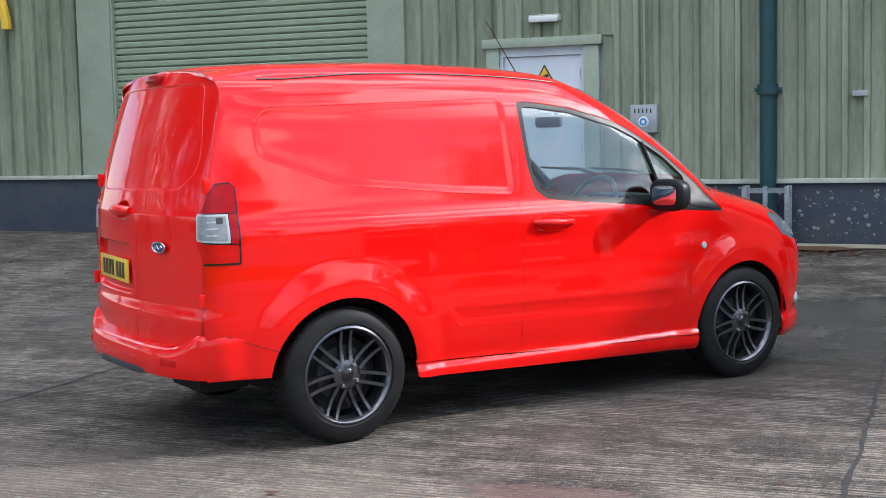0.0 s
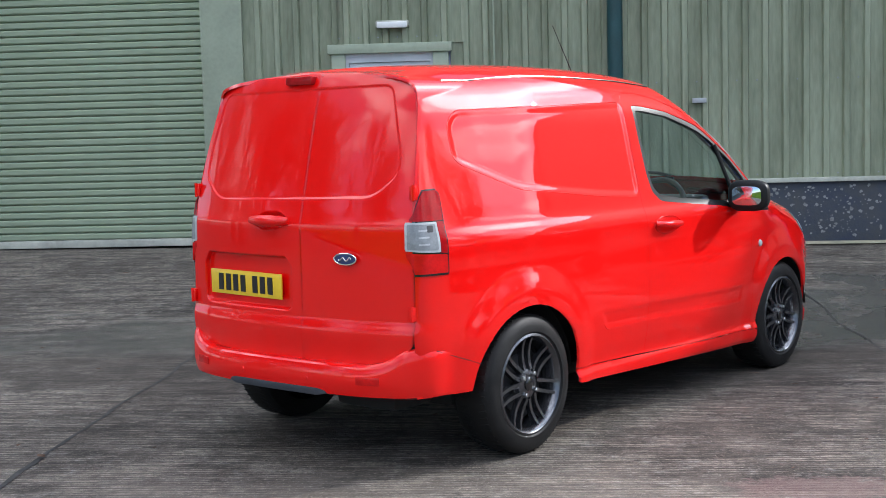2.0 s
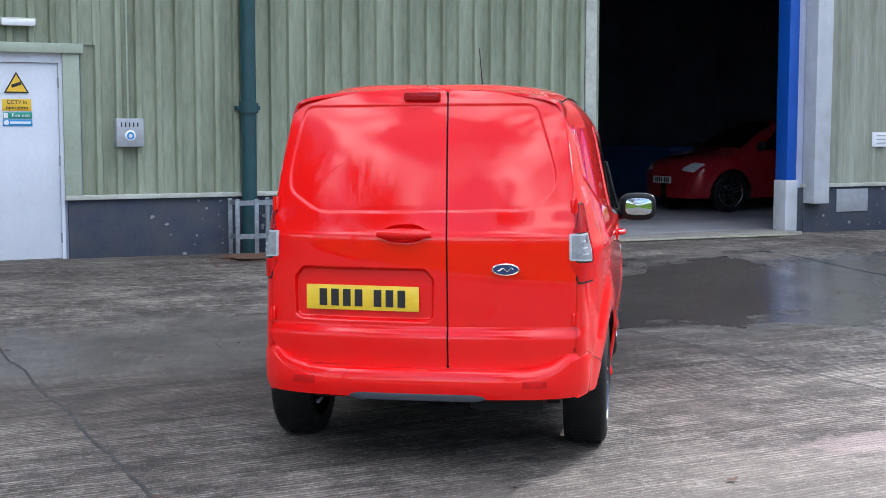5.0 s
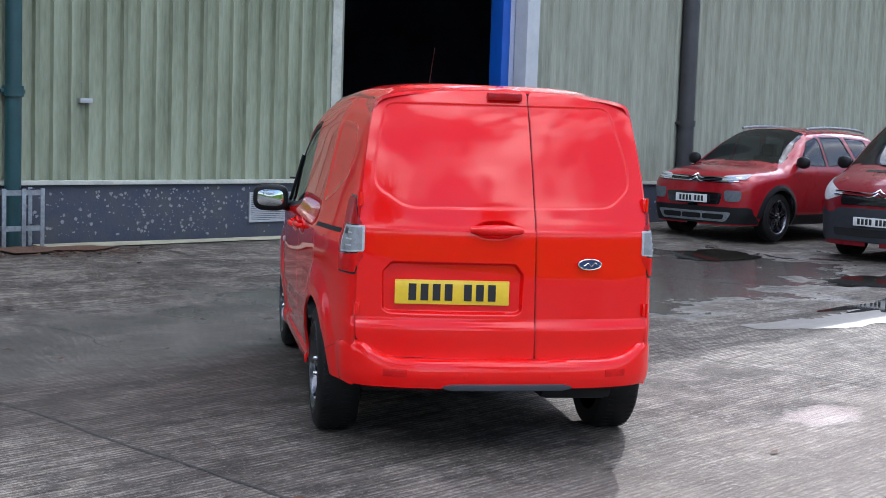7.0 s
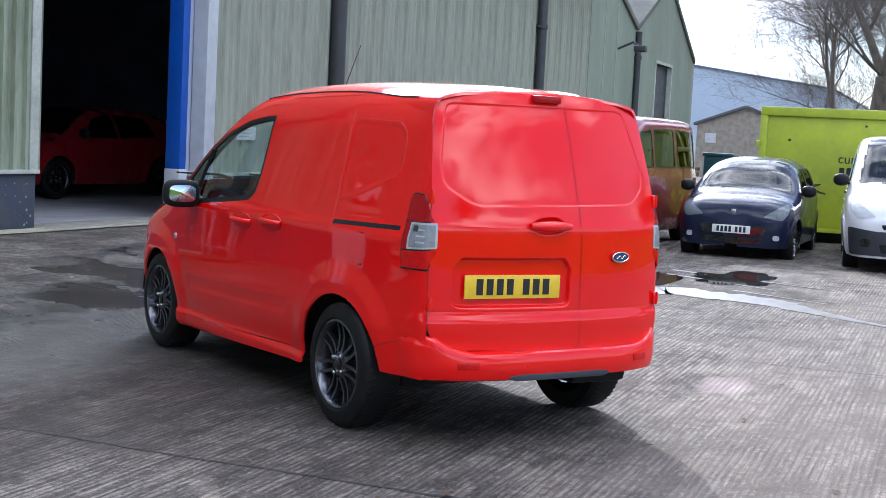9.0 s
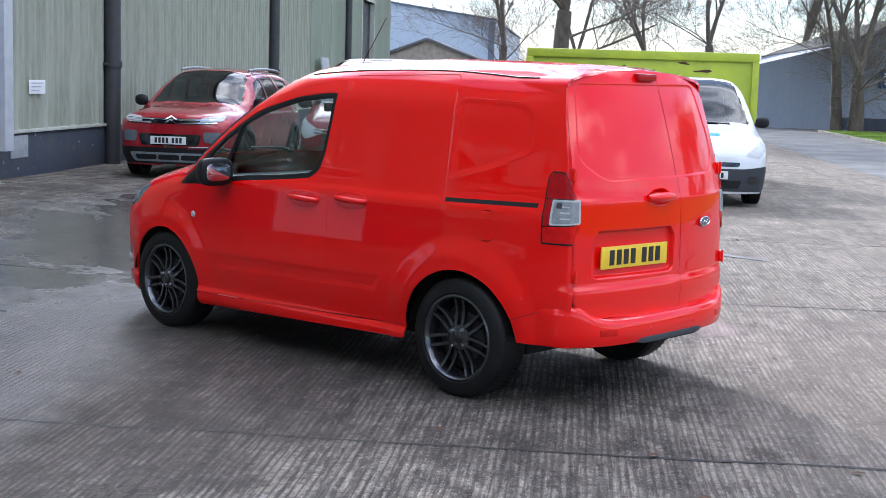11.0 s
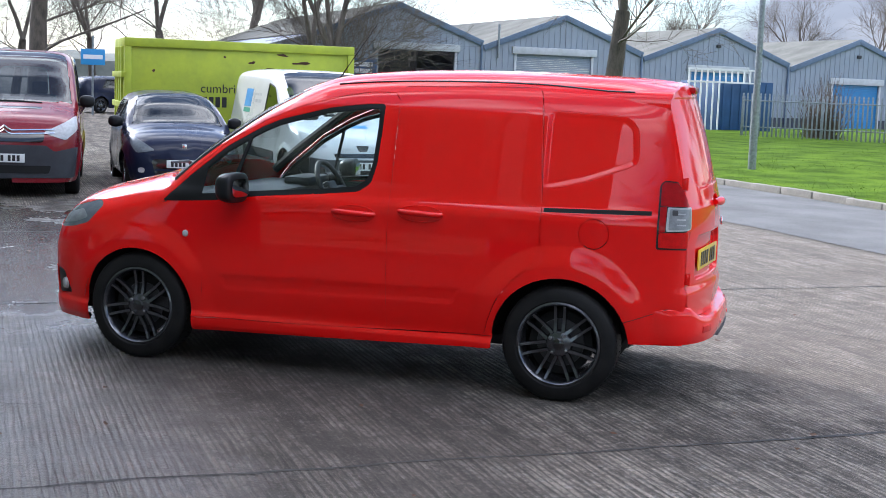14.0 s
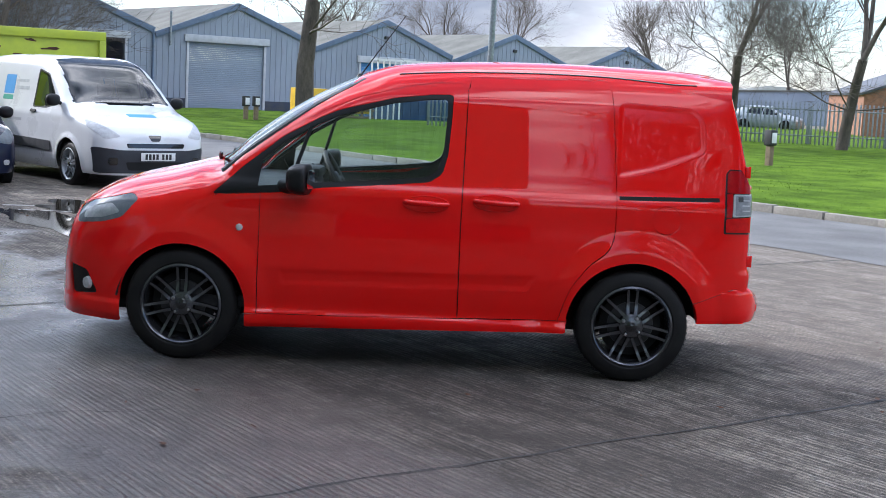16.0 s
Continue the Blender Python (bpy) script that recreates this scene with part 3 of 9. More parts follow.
def curve_through(points):
    """A smooth (monotone cubic) curve through (a, b) points, for arrays."""
    pts = sorted(points)
    x, y = np.array([p[0] for p in pts], float), np.array([p[1] for p in pts], float)
    h, d = np.diff(x), np.diff(y) / np.diff(x)
    m = np.zeros(len(x))
    m[0], m[-1] = d[0], d[-1]
    for i in range(1, len(x) - 1):
        if d[i - 1] * d[i] > 0:
            w1, w2 = 2 * h[i] + h[i - 1], h[i] + 2 * h[i - 1]
            m[i] = (w1 + w2) / (w1 / d[i - 1] + w2 / d[i])

    def f(q):
        q = np.clip(np.asarray(q, float), x[0], x[-1])
        i = np.clip(np.searchsorted(x, q) - 1, 0, len(x) - 2)
        t = (q - x[i]) / h[i]
        return (2 * t**3 - 3 * t**2 + 1) * y[i] + (t**3 - 2 * t**2 + t) * h[i] * m[i] + (3 * t**2 - 2 * t**3) * y[i + 1] + (t**3 - t**2) * h[i] * m[i + 1]
    return f


# the yard's own axes: x along the big green wall, y into the building, z up
YARD = pose(4.05, 5.32, 0, 0, 0, -54.0)


def yard_height(x, y):
    """The yard rises a little towards the wall."""
    t = min(1.0, max(0.0, (y + 4.3) / 4.3))
    lift = 0.25 - 0.008 * min(max(x, -8), 12)
    return lift * t * t * (3 - 2 * t) if y < 0 else lift


# ---- ground ----
def ground_sheet():
    bm = bmesh.new()
    xs = [-900, -400, -150, -60, -30] + [-20 + 0.75 * i for i in range(97)] + [58, 66, 80, 110, 160, 400, 900]
    ys = [-900, -400, -200, -120, -80, -60, -40, -30, -24, -20, -17.3] + [-16.5 + 0.5 * i for i in range(34)] + [0.6, 1.5, 4, 12, 30, 60, 150, 400, 900]
    grid = [[bm.verts.new((x, y, yard_height(x, y) if -30 <= x <= 60 else 0.0)) for y in ys] for x in xs]
    for a, c in zip(grid, grid[1:]):
        for i in range(len(ys) - 1):
            bm.faces.new((a[i], c[i], c[i + 1], a[i + 1]))
    return solo("ground", bm, M["concrete"], YARD, "ridged grey tamped concrete yard with stains and wet patches", "ground", kind="structure", smooth=30)


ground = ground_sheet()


def strip(name, x0, x1, y0, y1, z, material, label, category, wobble=0.0, step=0.6, m=YARD):
    """A thin sheet laid on the yard, with slightly uneven long edges."""
    bm = bmesh.new()
    count = max(2, int((x1 - x0) / step))
    rows = []
    for i in range(count + 1):
        x = x0 + (x1 - x0) * i / count
        w0, w1 = (wobble * noise.noise(Vector((x * 0.7, k, 3.1))) for k in (0.0, 9.0))
        rows.append([bm.verts.new((x, y, yard_height(x, y) + z)) for y in (y0 + w0, y1 + w1)])
    for a, c in zip(rows, rows[1:]):
        bm.faces.new((a[0], c[0], c[1], a[1]))
    return solo(name, bm, material, m, label, category, kind="structure")


strip("road", -60, 140, -16.98, -13.3, 0.006, M["asphalt"], "worn blue-grey asphalt access road beside the yard", "road", wobble=0.12)


def grass_sheet():
    bm = bmesh.new()
    xs = [-80 + 2.5 * i for i in range(53)]
    ys = [-17.14 - 1.1 * i for i in range(20)] + [-41, -46, -52, -60, -75]
    grid = [[bm.verts.new((x, y, 0.09 + 0.10 * min(1, (-17.14 - y) / 8) + 0.09 * noise.noise(Vector((x * 0.21, y * 0.21, 0))) * min(1, (-17.14 - y) / 3))) for y in ys] for x in xs]
    for a, c in zip(grid, grid[1:]):
        for i in range(len(ys) - 1):
            bm.faces.new((a[i], a[i + 1], c[i + 1], c[i]))
    return solo("lawn", bm, M["grass"], YARD, "rough mown green grass verge beyond the road", "grass", kind="stuff", smooth=60)


grass_sheet()


def grass_blades():
    rng = random.Random(5)
    verts, faces = [], []
    for i in range(30000):
        x, y = rng.uniform(-12, 50), -17.2 - 26 * rng.random() ** 1.7
        z = 0.09 + 0.10 * min(1, (-17.14 - y) / 8) + 0.09 * noise.noise(Vector((x * 0.21, y * 0.21, 0))) * min(1, (-17.14 - y) / 3)
        a, h, w = rng.uniform(0, 6.3), rng.uniform(0.012, 0.03), rng.uniform(0.005, 0.011)
        k = len(verts)
        dx, dy = math.cos(a) * w, math.sin(a) * w
        lx, ly = rng.uniform(-0.04, 0.04), rng.uniform(-0.04, 0.04)
        verts += [(x - dx, y - dy, z - 0.01), (x + dx, y + dy, z - 0.01), (x + lx, y + ly, z + h)]
        faces.append((k, k + 1, k + 2))
    me = bpy.data.meshes.new("grass_blades")
    me.from_pydata(verts, [], faces)
    me.materials.append(M["grass"])
    ob = new("grass_blades", me)
    ob.matrix_world = YARD
    tagged(ob, "short tufts of green grass standing on the verge", "grass", kind="stuff")


grass_blades()


def kerb_row():
    ob = thing("kerb", YARD, "weathered concrete kerb stones edging the grass verge", "kerb", kind="structure")
    bm = bmesh.new()
    box(bm, -0.445, -0.075, -0.1, 0.445, 0.075, 0.115, 0.015)
    me = mesh_of("kerb_stone", bm, M["kerb"], 35)
    for i in range(70):
        put_mesh("kerb_stone", me, ob, pose(-14 + 0.905 * i, -17.06 + 0.015 * math.sin(i * 2.1), 0.01 * math.sin(i * 1.3), 0, 0, 0.8 * math.sin(i * 3.3)))


kerb_row()


def joints():
    """The dark, ragged joints between the yard's slabs."""
    for s in (-0.37, 4.0, 8.37, 12.74, -4.74):
        bm = bmesh.new()
        y, prev = -13.3, None
        while y < 0.3:
            c = s + 0.035 * noise.noise(Vector((s, y * 1.3, 0))) + 0.02 * noise.noise(Vector((s, y * 5, 4)))
            w = 0.008 + 0.016 * abs(noise.noise(Vector((s * 2, y * 3.1, 2))))
            cur = [bm.verts.new((c + k * w, y, yard_height(c, y) + 0.003)) for k in (-1, 1)]
            if prev:
                bm.faces.new((prev[0], prev[1], cur[1], cur[0]))
            prev, y = cur, y + 0.12
        solo("slab_joint", bm, M["joint"], YARD, "dark cracked joint between two concrete slabs", "joint", kind="structure")
    rng = random.Random(3)
    for k in range(5):
        bm = bmesh.new()
        x, y, d, prev = (1.0, -5.7, -9.2, 2.2, 5.2)[k], (-4.4, -7.5, -6.0, -9.6, -7.4)[k], rng.uniform(0, 6.3), None
        for i in range(26):
            w = 0.002 + 0.003 * rng.random()
            nx, ny = -math.sin(d), math.cos(d)
            cur = [bm.verts.new((x + q * w * nx, y + q * w * ny, yard_height(x, y) + 0.003)) for q in (-1, 1)]
            if prev:
                bm.faces.new((prev[0], prev[1], cur[1], cur[0]))
            prev = cur
            d += rng.uniform(-0.35, 0.35)
            x, y = x + 0.09 * math.cos(d), y + 0.09 * math.sin(d)
        solo("hairline_crack", bm, M["joint"], YARD, "thin wandering crack in the concrete yard", "crack", kind="structure")


joints()


def blob(name, x, y, rx, ry, z, material, label, category, seed, rough=0.35, turn=0.0, kind="structure"):
    """A flat patch with a ragged outline, lying on the yard."""
    bm = bmesh.new()
    ring, count = [], 64
    for i in range(count):
        a = 2 * math.pi * i / count
        k = 1 + rough * (noise.noise(Vector((math.cos(a) * 1.6, math.sin(a) * 1.6, seed))) * 1.4 + 0.5 * noise.noise(Vector((math.cos(a) * 5, math.sin(a) * 5, seed + 7))))
        px, py = rx * k * math.cos(a), ry * k * math.sin(a)
        qx, qy = x + px * math.cos(turn) - py * math.sin(turn), y + px * math.sin(turn) + py * math.cos(turn)
        ring.append(bm.verts.new((qx, qy, yard_height(qx, qy) + z)))
    mid = bm.verts.new((x, y, yard_height(x, y) + z))
    for a, c in zip(ring, ring[1:] + ring[:1]):
        bm.faces.new((mid, a, c))
    return solo(name, bm, material, YARD, label, category, kind=kind)


blob("puddle", 10.7, -3.05, 0.75, 0.42, 0.012, M["water"], "still brown puddle on the concrete by the wall", "puddle", 1.0)
blob("puddle", 10.2, -5.5, 0.95, 0.38, 0.006, M["water"], "still brown puddle on the wet concrete yard", "puddle", 2.0)
blob("puddle", 8.7, -6.5, 1.5, 0.28, 0.006, M["water"], "long shallow puddle lying across the concrete yard", "puddle", 3.0, 0.5)
blob("puddle", 10.0, -7.4, 0.8, 0.5, 0.006, M["water"], "shallow puddle reflecting the bright sky", "puddle", 4.0, 0.5)


def runnel(points, widths, label, seed):
    """Water running over the slabs: a ribbon along a bent line, with ragged edges."""
    along = np.array([0.0] + list(np.cumsum([math.dist(a, b) for a, b in zip(points, points[1:])])))
    fx, fy, fw = (curve_through(list(zip(along, v))) for v in ([p[0] for p in points], [p[1] for p in points], widths))
    bm, prev = bmesh.new(), None
    steps = int(along[-1] / 0.04)
    for k in range(steps + 1):
        d = along[-1] * k / steps
        x, y = float(fx(d)), float(fy(d))
        tx, ty = float(fx(d + 0.05)) - float(fx(d - 0.05)), float(fy(d + 0.05)) - float(fy(d - 0.05))
        h = math.hypot(tx, ty) or 1.0
        cur = []
        for q in (-1, 1):
            w = float(fw(d)) * (1 + 0.45 * noise.noise(Vector((d * 2.3, q * 5, seed))) + 0.35 * noise.noise(Vector((d * 11, q * 9, seed + 3))))
            px, py = x - q * ty / h * w, y + q * tx / h * w
            cur.append(bm.verts.new((px, py, yard_height(px, py) + 0.005)))
        if prev:
            bm.faces.new((prev[0], prev[1], cur[1], cur[0]))
        prev = cur
    bmesh.ops.recalc_face_normals(bm, faces=bm.faces[:])
    solo("puddle", bm, M["runnel"], YARD, label, "puddle", kind="structure")


runnel([(5.6, -6.45), (6.6, -6.75), (7.6, -6.72), (8.15, -7.05), (8.0, -7.9), (7.4, -8.55), (6.7, -9.35)], [0.12, 0.26, 0.24, 0.34, 0.30, 0.14, 0.03], "broad shining film of water running over the concrete", 1.0)
runnel([(10.54, -6.59), (10.1, -7.5), (9.62, -8.57)], [0.06, 0.045, 0.02], "thin straight runnel of water on the concrete", 2.0)
runnel([(10.0, -6.6), (9.5, -7.4), (9.1, -8.0)], [0.04, 0.035, 0.015], "thin straight runnel of water on the concrete", 3.0)
runnel([(8.75, -7.6), (8.2, -8.6)], [0.03, 0.02], "thin straight runnel of water on the concrete", 4.0)


# ---- the green wall ----
WALL_TOP = 7.6


def ribs(length, pitch, crest, slope, depth):
    """Trapezoid sheet profile along x, as (x, outward)."""
    pts, x = [], 0.0
    while x < length - 0.001:
        flat = pitch - crest - 2 * slope
        pts += [(x, 0.0), (x + flat, 0.0), (x + flat + slope, depth), (x + flat + slope + crest, depth)]
        x += pitch
    return pts + [(length, 0.0)]


def sheet_mesh(name, length, z0, z1, material, pitch=0.2, crest=0.05, slope=0.014, depth=0.045, screws=True):
    """One profiled cladding sheet with its screw heads, standing in front of y = 0."""
    bm = bmesh.new()
    prof = ribs(length, pitch, crest, slope, depth)
    rows = []
    for z in (z0, z1):
        rows.append([bm.verts.new((x, -d, z)) for x, d in prof])
    for i in range(len(prof) - 1):
        bm.faces.new((rows[0][i], rows[0][i + 1], rows[1][i + 1], rows[1][i]))
    back = [bm.verts.new((x, -d + 0.004, z0)) for x, d in prof]
    for i in range(len(prof) - 1):
        bm.faces.new((rows[0][i + 1], rows[0][i], back[i], back[i + 1]))
    if screws:
        z = z0 + 0.07
        while z < min(z1, 6):
            x = pitch * 0.4
            while x < length:
                ring = [bm.verts.new((x + 0.009 * math.cos(a), -0.006, z + 0.009 * math.sin(a))) for a in (1.047 * k for k in range(6))]
                mid = bm.verts.new((x, -0.010, z))
                for k in range(6):
                    bm.faces.new((ring[(k + 1) % 6], ring[k], mid)).material_index = 1
                x += pitch * (2 if z > z0 + 0.1 else 1)
            z += 0.95
    return mesh_of(name, bm, [material, M["galv"]])


def clad(wall, x0, x1, z0, z1, material, **kw):
    """Fills a stretch of wall with sheets a metre wide."""
    x, made = x0, {}
    while x < x1 - 0.02:
        w = min(1.0, x1 - x)
        key = round(w, 3)
        if key not in made:
            made[key] = sheet_mesh("cladding_sheet", w, z0, z1, material, **kw)
        put_mesh("cladding_sheet", made[key], wall, pose(x, -0.002 * (int(x * 7) % 3), 0))
        x += w


def facade():
    wall = thing("wall_main", YARD, "weathered pale green profiled steel wall on a dark blue plinth", "wall", kind="structure")
    sheets = M["cladding"]
    clad(wall, -9.3, -5.28, 0.93, WALL_TOP, sheets)
    clad(wall, -4.82, -1.54, 3.45, WALL_TOP, sheets)
    clad(wall, -1.12, -0.20, 0.86, WALL_TOP, sheets)
    clad(wall, -0.20, 1.02, 2.32, WALL_TOP, sheets)
    clad(wall, 1.02, 6.86, 0.83, WALL_TOP, sheets)
    clad(wall, 6.86, 10.46, 5.2, WALL_TOP, sheets)
    clad(wall, 10.46, 30.1, 0.77, WALL_TOP, M["cladding_old"], pitch=0.2, crest=0.05, slope=0.035, depth=0.03)
    # solid wall behind the sheets, left open at the doors
    for x0, x1, z0, z1 in ((-9.3, -4.82, 0.1, 7.6), (-4.82, -1.54, 3.5, 7.6), (-1.54, -0.06, 0.1, 7.6), (-0.06, 0.84, 2.22, 7.6), (0.84, 6.9, 0.1, 7.6), (6.9, 10.0, 5.2, 7.6), (10.0, 30.2, 0.0, 7.6)):
        bm = bmesh.new()
        box(bm, x0, 0.012, z0, x1, 0.25, z1)
        part("backing", bm, M["inside"], wall)
    # dark blue rendered plinth
    for x0, x1, top in ((-9.3, -4.95, 0.92), (-1.50, -0.09, 0.85), (0.87, 6.95, 0.815), (10.2, 34, 0.75)):
        bm = bmesh.new()
        box(bm, x0, -0.035, -0.1, x1, 0.010, top, 0.004)
        part("plinth", bm, M["plinth"], wall, "dark blue painted render plinth, flaking")
        bm = bmesh.new()
        box(bm, x0 - 0.03, -0.075, top, x1 + 0.03, 0.011, top + 0.045, 0.006)
        part("drip_sill", bm, M["sill_paint"], wall, "pale drip flashing under the sheets")
    # flakes where the paint has come off the plinth
    rng = random.Random(11)
    bm = bmesh.new()
    for k in range(520):
        if k < 330:
            x, z = rng.gauss(rng.choice((3.0, 4.6, 5.3, 4.1)), 0.42), 0.30 + 0.48 * rng.random()
        else:
            x, z = rng.choice((rng.uniform(1.6, 6.9), rng.uniform(2.4, 6.9), rng.uniform(10.3, 16))), 0.24 + 0.5 * rng.random()
        if (0.84 > x > -0.08) or 6.9 < x < 10.25 or x < -1.45:
            continue
        r = 0.006 + 0.022 * rng.random() ** 3
        ring = [bm.verts.new((x + r * rng.uniform(0.5, 1.2) * math.cos(a), -0.0385, z + r * rng.uniform(0.4, 1.1) * math.sin(a))) for a in (0.9 * q for q in range(7))]
        bm.faces.new(ring)
    part("paint_flakes", bm, M["flake"], wall, "scattered bare spots of flaked paint", kind="stuff")
    # flat flashings: beside the shutter, at the opening, round the smooth end bay
    for name, x0, x1, z0, z1, d, mat in (("shutter_jamb", -5.28, -4.82, 0.96, 7.6, 0.05, "trim_green"), ("shutter_jamb", -1.54, -1.12, 0.90, 7.6, 0.05, "trim_green"),
                                         ("corner_flashing", 6.82, 6.97, 0.84, 5.2, 0.055, "sill_paint"), ("head_flashing", 6.82, 10.46, 5.15, 5.3, 0.06, "trim_green"),
                                         ("shutter_head", -4.82, -1.54, 3.3, 3.5, 0.09, "trim_green")):
        bm = bmesh.new()
        box(bm, x0, -d, z0, x1, 0.011, z1, 0.006)
        part(name, bm, M[mat], wall)
    return wall


facade_wall = facade()


def smooth_bay():
    """The smooth grey-green end bay with its twin gable line, eaves valley and tall doorway."""
    wall = thing("wall_end_bay", YARD, "smooth grey-green painted gable wall with a valley gutter", "wall", kind="structure")
    front = [(30.1, 0.0), (38.5, 0.0), (38.5, 4.25), (41.0, 4.25), (41.0, 0.0), (44.8, 0.0), (44.8, 4.8), (39.9, 7.1), (35.45, 5.15), (30.1, 6.95)]
    bm = bmesh.new()
    lo = [bm.verts.new((x, -0.04, z)) for x, z in front]
    hi = [bm.verts.new((x, 0.25, z)) for x, z in front]
    bm.faces.new(lo[::-1]), bm.faces.new(hi)
    for i in range(len(front)):
        bm.faces.new((lo[i], lo[(i + 1) % len(front)], hi[(i + 1) % len(front)], hi[i]))
    bmesh.ops.recalc_face_normals(bm, faces=bm.faces[:])
    part("gable_wall", bm, surface("smooth_green_render", (0.235, 0.27, 0.20), amount=0.2, scale=0.8, fine=9, rough=0.6, stretch=(1, 1, 0.3)), wall)
    for x0, z0, x1, z1 in ((30.1, 6.95, 35.45, 5.15), (35.45, 5.15, 39.9, 7.1), (39.9, 7.1, 44.9, 4.75)):
        d = Vector((x1 - x0, 0, z1 - z0))
        bm = bmesh.new()
        box(bm, 0, -0.12, -0.10, d.length, 26, 0.06, 0.01, Matrix.Translation((x0, 0, z0)) @ pose(0, 0, 0, 0, -math.degrees(math.atan2(d.z, d.x)), 0))
        part("roof_slope", bm, M["shed_roof"], wall)
    bm = bmesh.new()
    box(bm, 44.8, -0.04, 0, 45.05, 26, 4.75)
    part("side_wall", bm, M["cladding_old"], wall)
    for x in (31.6, 33.0):
        bm = bmesh.new()
        box(bm, x, -0.055, 0.0, x + 0.05, -0.041, 5.6)
        part("cover_strip", bm, M["trim_green"], wall)
    bm = bmesh.new()
    box(bm, 38.4, -0.06, 0, 38.52, 0.1, 4.35), box(bm, 40.98, -0.06, 0, 41.1, 0.1, 4.35), box(bm, 38.52, -0.06, 4.25, 40.98, 0.1, 4.35)
    part("door_frame", bm, M["sill_paint"], wall)
    # dark sheet across the opening; the shade inside is put into its colour
    bm = bmesh.new()
    box(bm, 38.52, 0.12, 0, 40.98, 0.18, 4.25, 0.01)
    part("door_leaf", bm, M["pipe_dark"], wall, "dark sheet standing for the shade in the open doorway")


smooth_bay()


def roller_shutter():
    ob = thing("roller_shutter", YARD, "closed pale green steel roller shutter with many slats", "shutter", kind="structure")
    bm = bmesh.new()
    prof = [(0.0, 0.0), (0.006, 0.020), (0.018, 0.028), (0.058, 0.030), (0.068, 0.018), (0.070, 0.0), (0.0765, -0.004)]
    a = [bm.verts.new((-4.84, 0.05 - d, z)) for z, d in prof]
    c = [bm.verts.new((-1.52, 0.05 - d, z)) for z, d in prof]
    for i in range(len(prof) - 1):
        bm.faces.new((a[i], c[i], c[i + 1], a[i + 1]))
    me = mesh_of("slat", bm, M["shutter"], 30)
    for i in range(40):
        put_mesh("slat", me, ob, pose(0, 0, 0.37 + 0.0765 * i))
    bm = bmesh.new()
    box(bm, -4.84, 0.02, 0.29, -1.52, 0.07, 0.37, 0.006)
    part("bottom_rail", bm, M["sill_paint"], ob)
    for x in (-4.86, -1.56):
        bm = bmesh.new()
        box(bm, x, -0.03, 0.25, x + 0.06, 0.07, 3.4, 0.004)
        part("guide_rail", bm, M["trim_green"], ob)


roller_shutter()


def personnel_door():
    ob = thing("door_1", YARD, "closed white painted steel door in a green frame", "door", kind="structure")
    for x0, x1, z0, z1, d in ((-0.20, -0.06, 0.86, 2.23, 0.06), (0.84, 1.0, 0.86, 2.23, 0.06), (-0.235, 1.035, 2.23, 2.325, 0.085)):
        bm = bmesh.new()
        box(bm, x0, -d, z0, x1, 0.01, z1, 0.006)
        part("surround_board", bm, M["trim_green"], ob)
    bm = bmesh.new()
    box(bm, -0.06, -0.02, 0.22, -0.025, 0.1, 2.23), box(bm, 0.805, -0.02, 0.22, 0.84, 0.1, 2.23), box(bm, -0.025, -0.02, 2.14, 0.805, 0.1, 2.23)
    part("door_frame", bm, M["white_door"], ob)
    bm = bmesh.new()
    box(bm, -0.023, 0.005, 0.25, 0.803, 0.05, 2.137, 0.004)
    leaf = part("door_leaf", bm, M["white_door"], ob)
    bm = bmesh.new()
    tube(bm, [(0.06, -0.01, 1.31), (0.06, -0.045, 1.33), (0.06, -0.045, 1.50), (0.06, -0.01, 1.52)], 0.009, 8)
    box(bm, 0.035, -0.008, 1.28, 0.085, 0.005, 1.55, 0.004)
    part("pull_handle", bm, M["galv"], leaf, "dark steel pull handle")
    bm = bmesh.new()
    lathe(bm, [(0.0, -0.03), (0.022, -0.028), (0.028, -0.005), (0.03, 0.005)], 20, Matrix.Translation((0.1, 0, 1.16)))
    part("door_knob", bm, M["steel"], leaf, "round steel lock knob")
    for z in (0.45, 1.2, 1.95):
        bm = bmesh.new()
        tube(bm, [(0.806, -0.012, z - 0.05), (0.806, -0.012, z + 0.05)], 0.009, 8)
        part("hinge", bm, M["galv"], leaf)
    bm = bmesh.new()
    box(bm, -0.25, -0.3, 0.12, 1.05, 0.0, 0.235, 0.01)
    part("step", bm, M["kerb"], ob, "worn concrete door step")


personnel_door()


def flat_sign(name, x0, z0, x1, z1, material, label, y=-0.002):
    ob = thing(name, YARD @ Matrix.Translation(((x0 + x1) / 2, y, (z0 + z1) / 2)), label, "sign")
    w, h = (x1 - x0) / 2, (z1 - z0) / 2
    bm = bmesh.new()
    box(bm, -w, -0.003, -h, w, 0.003, h, 0.001)
    part("board", bm, material, ob)
    return ob


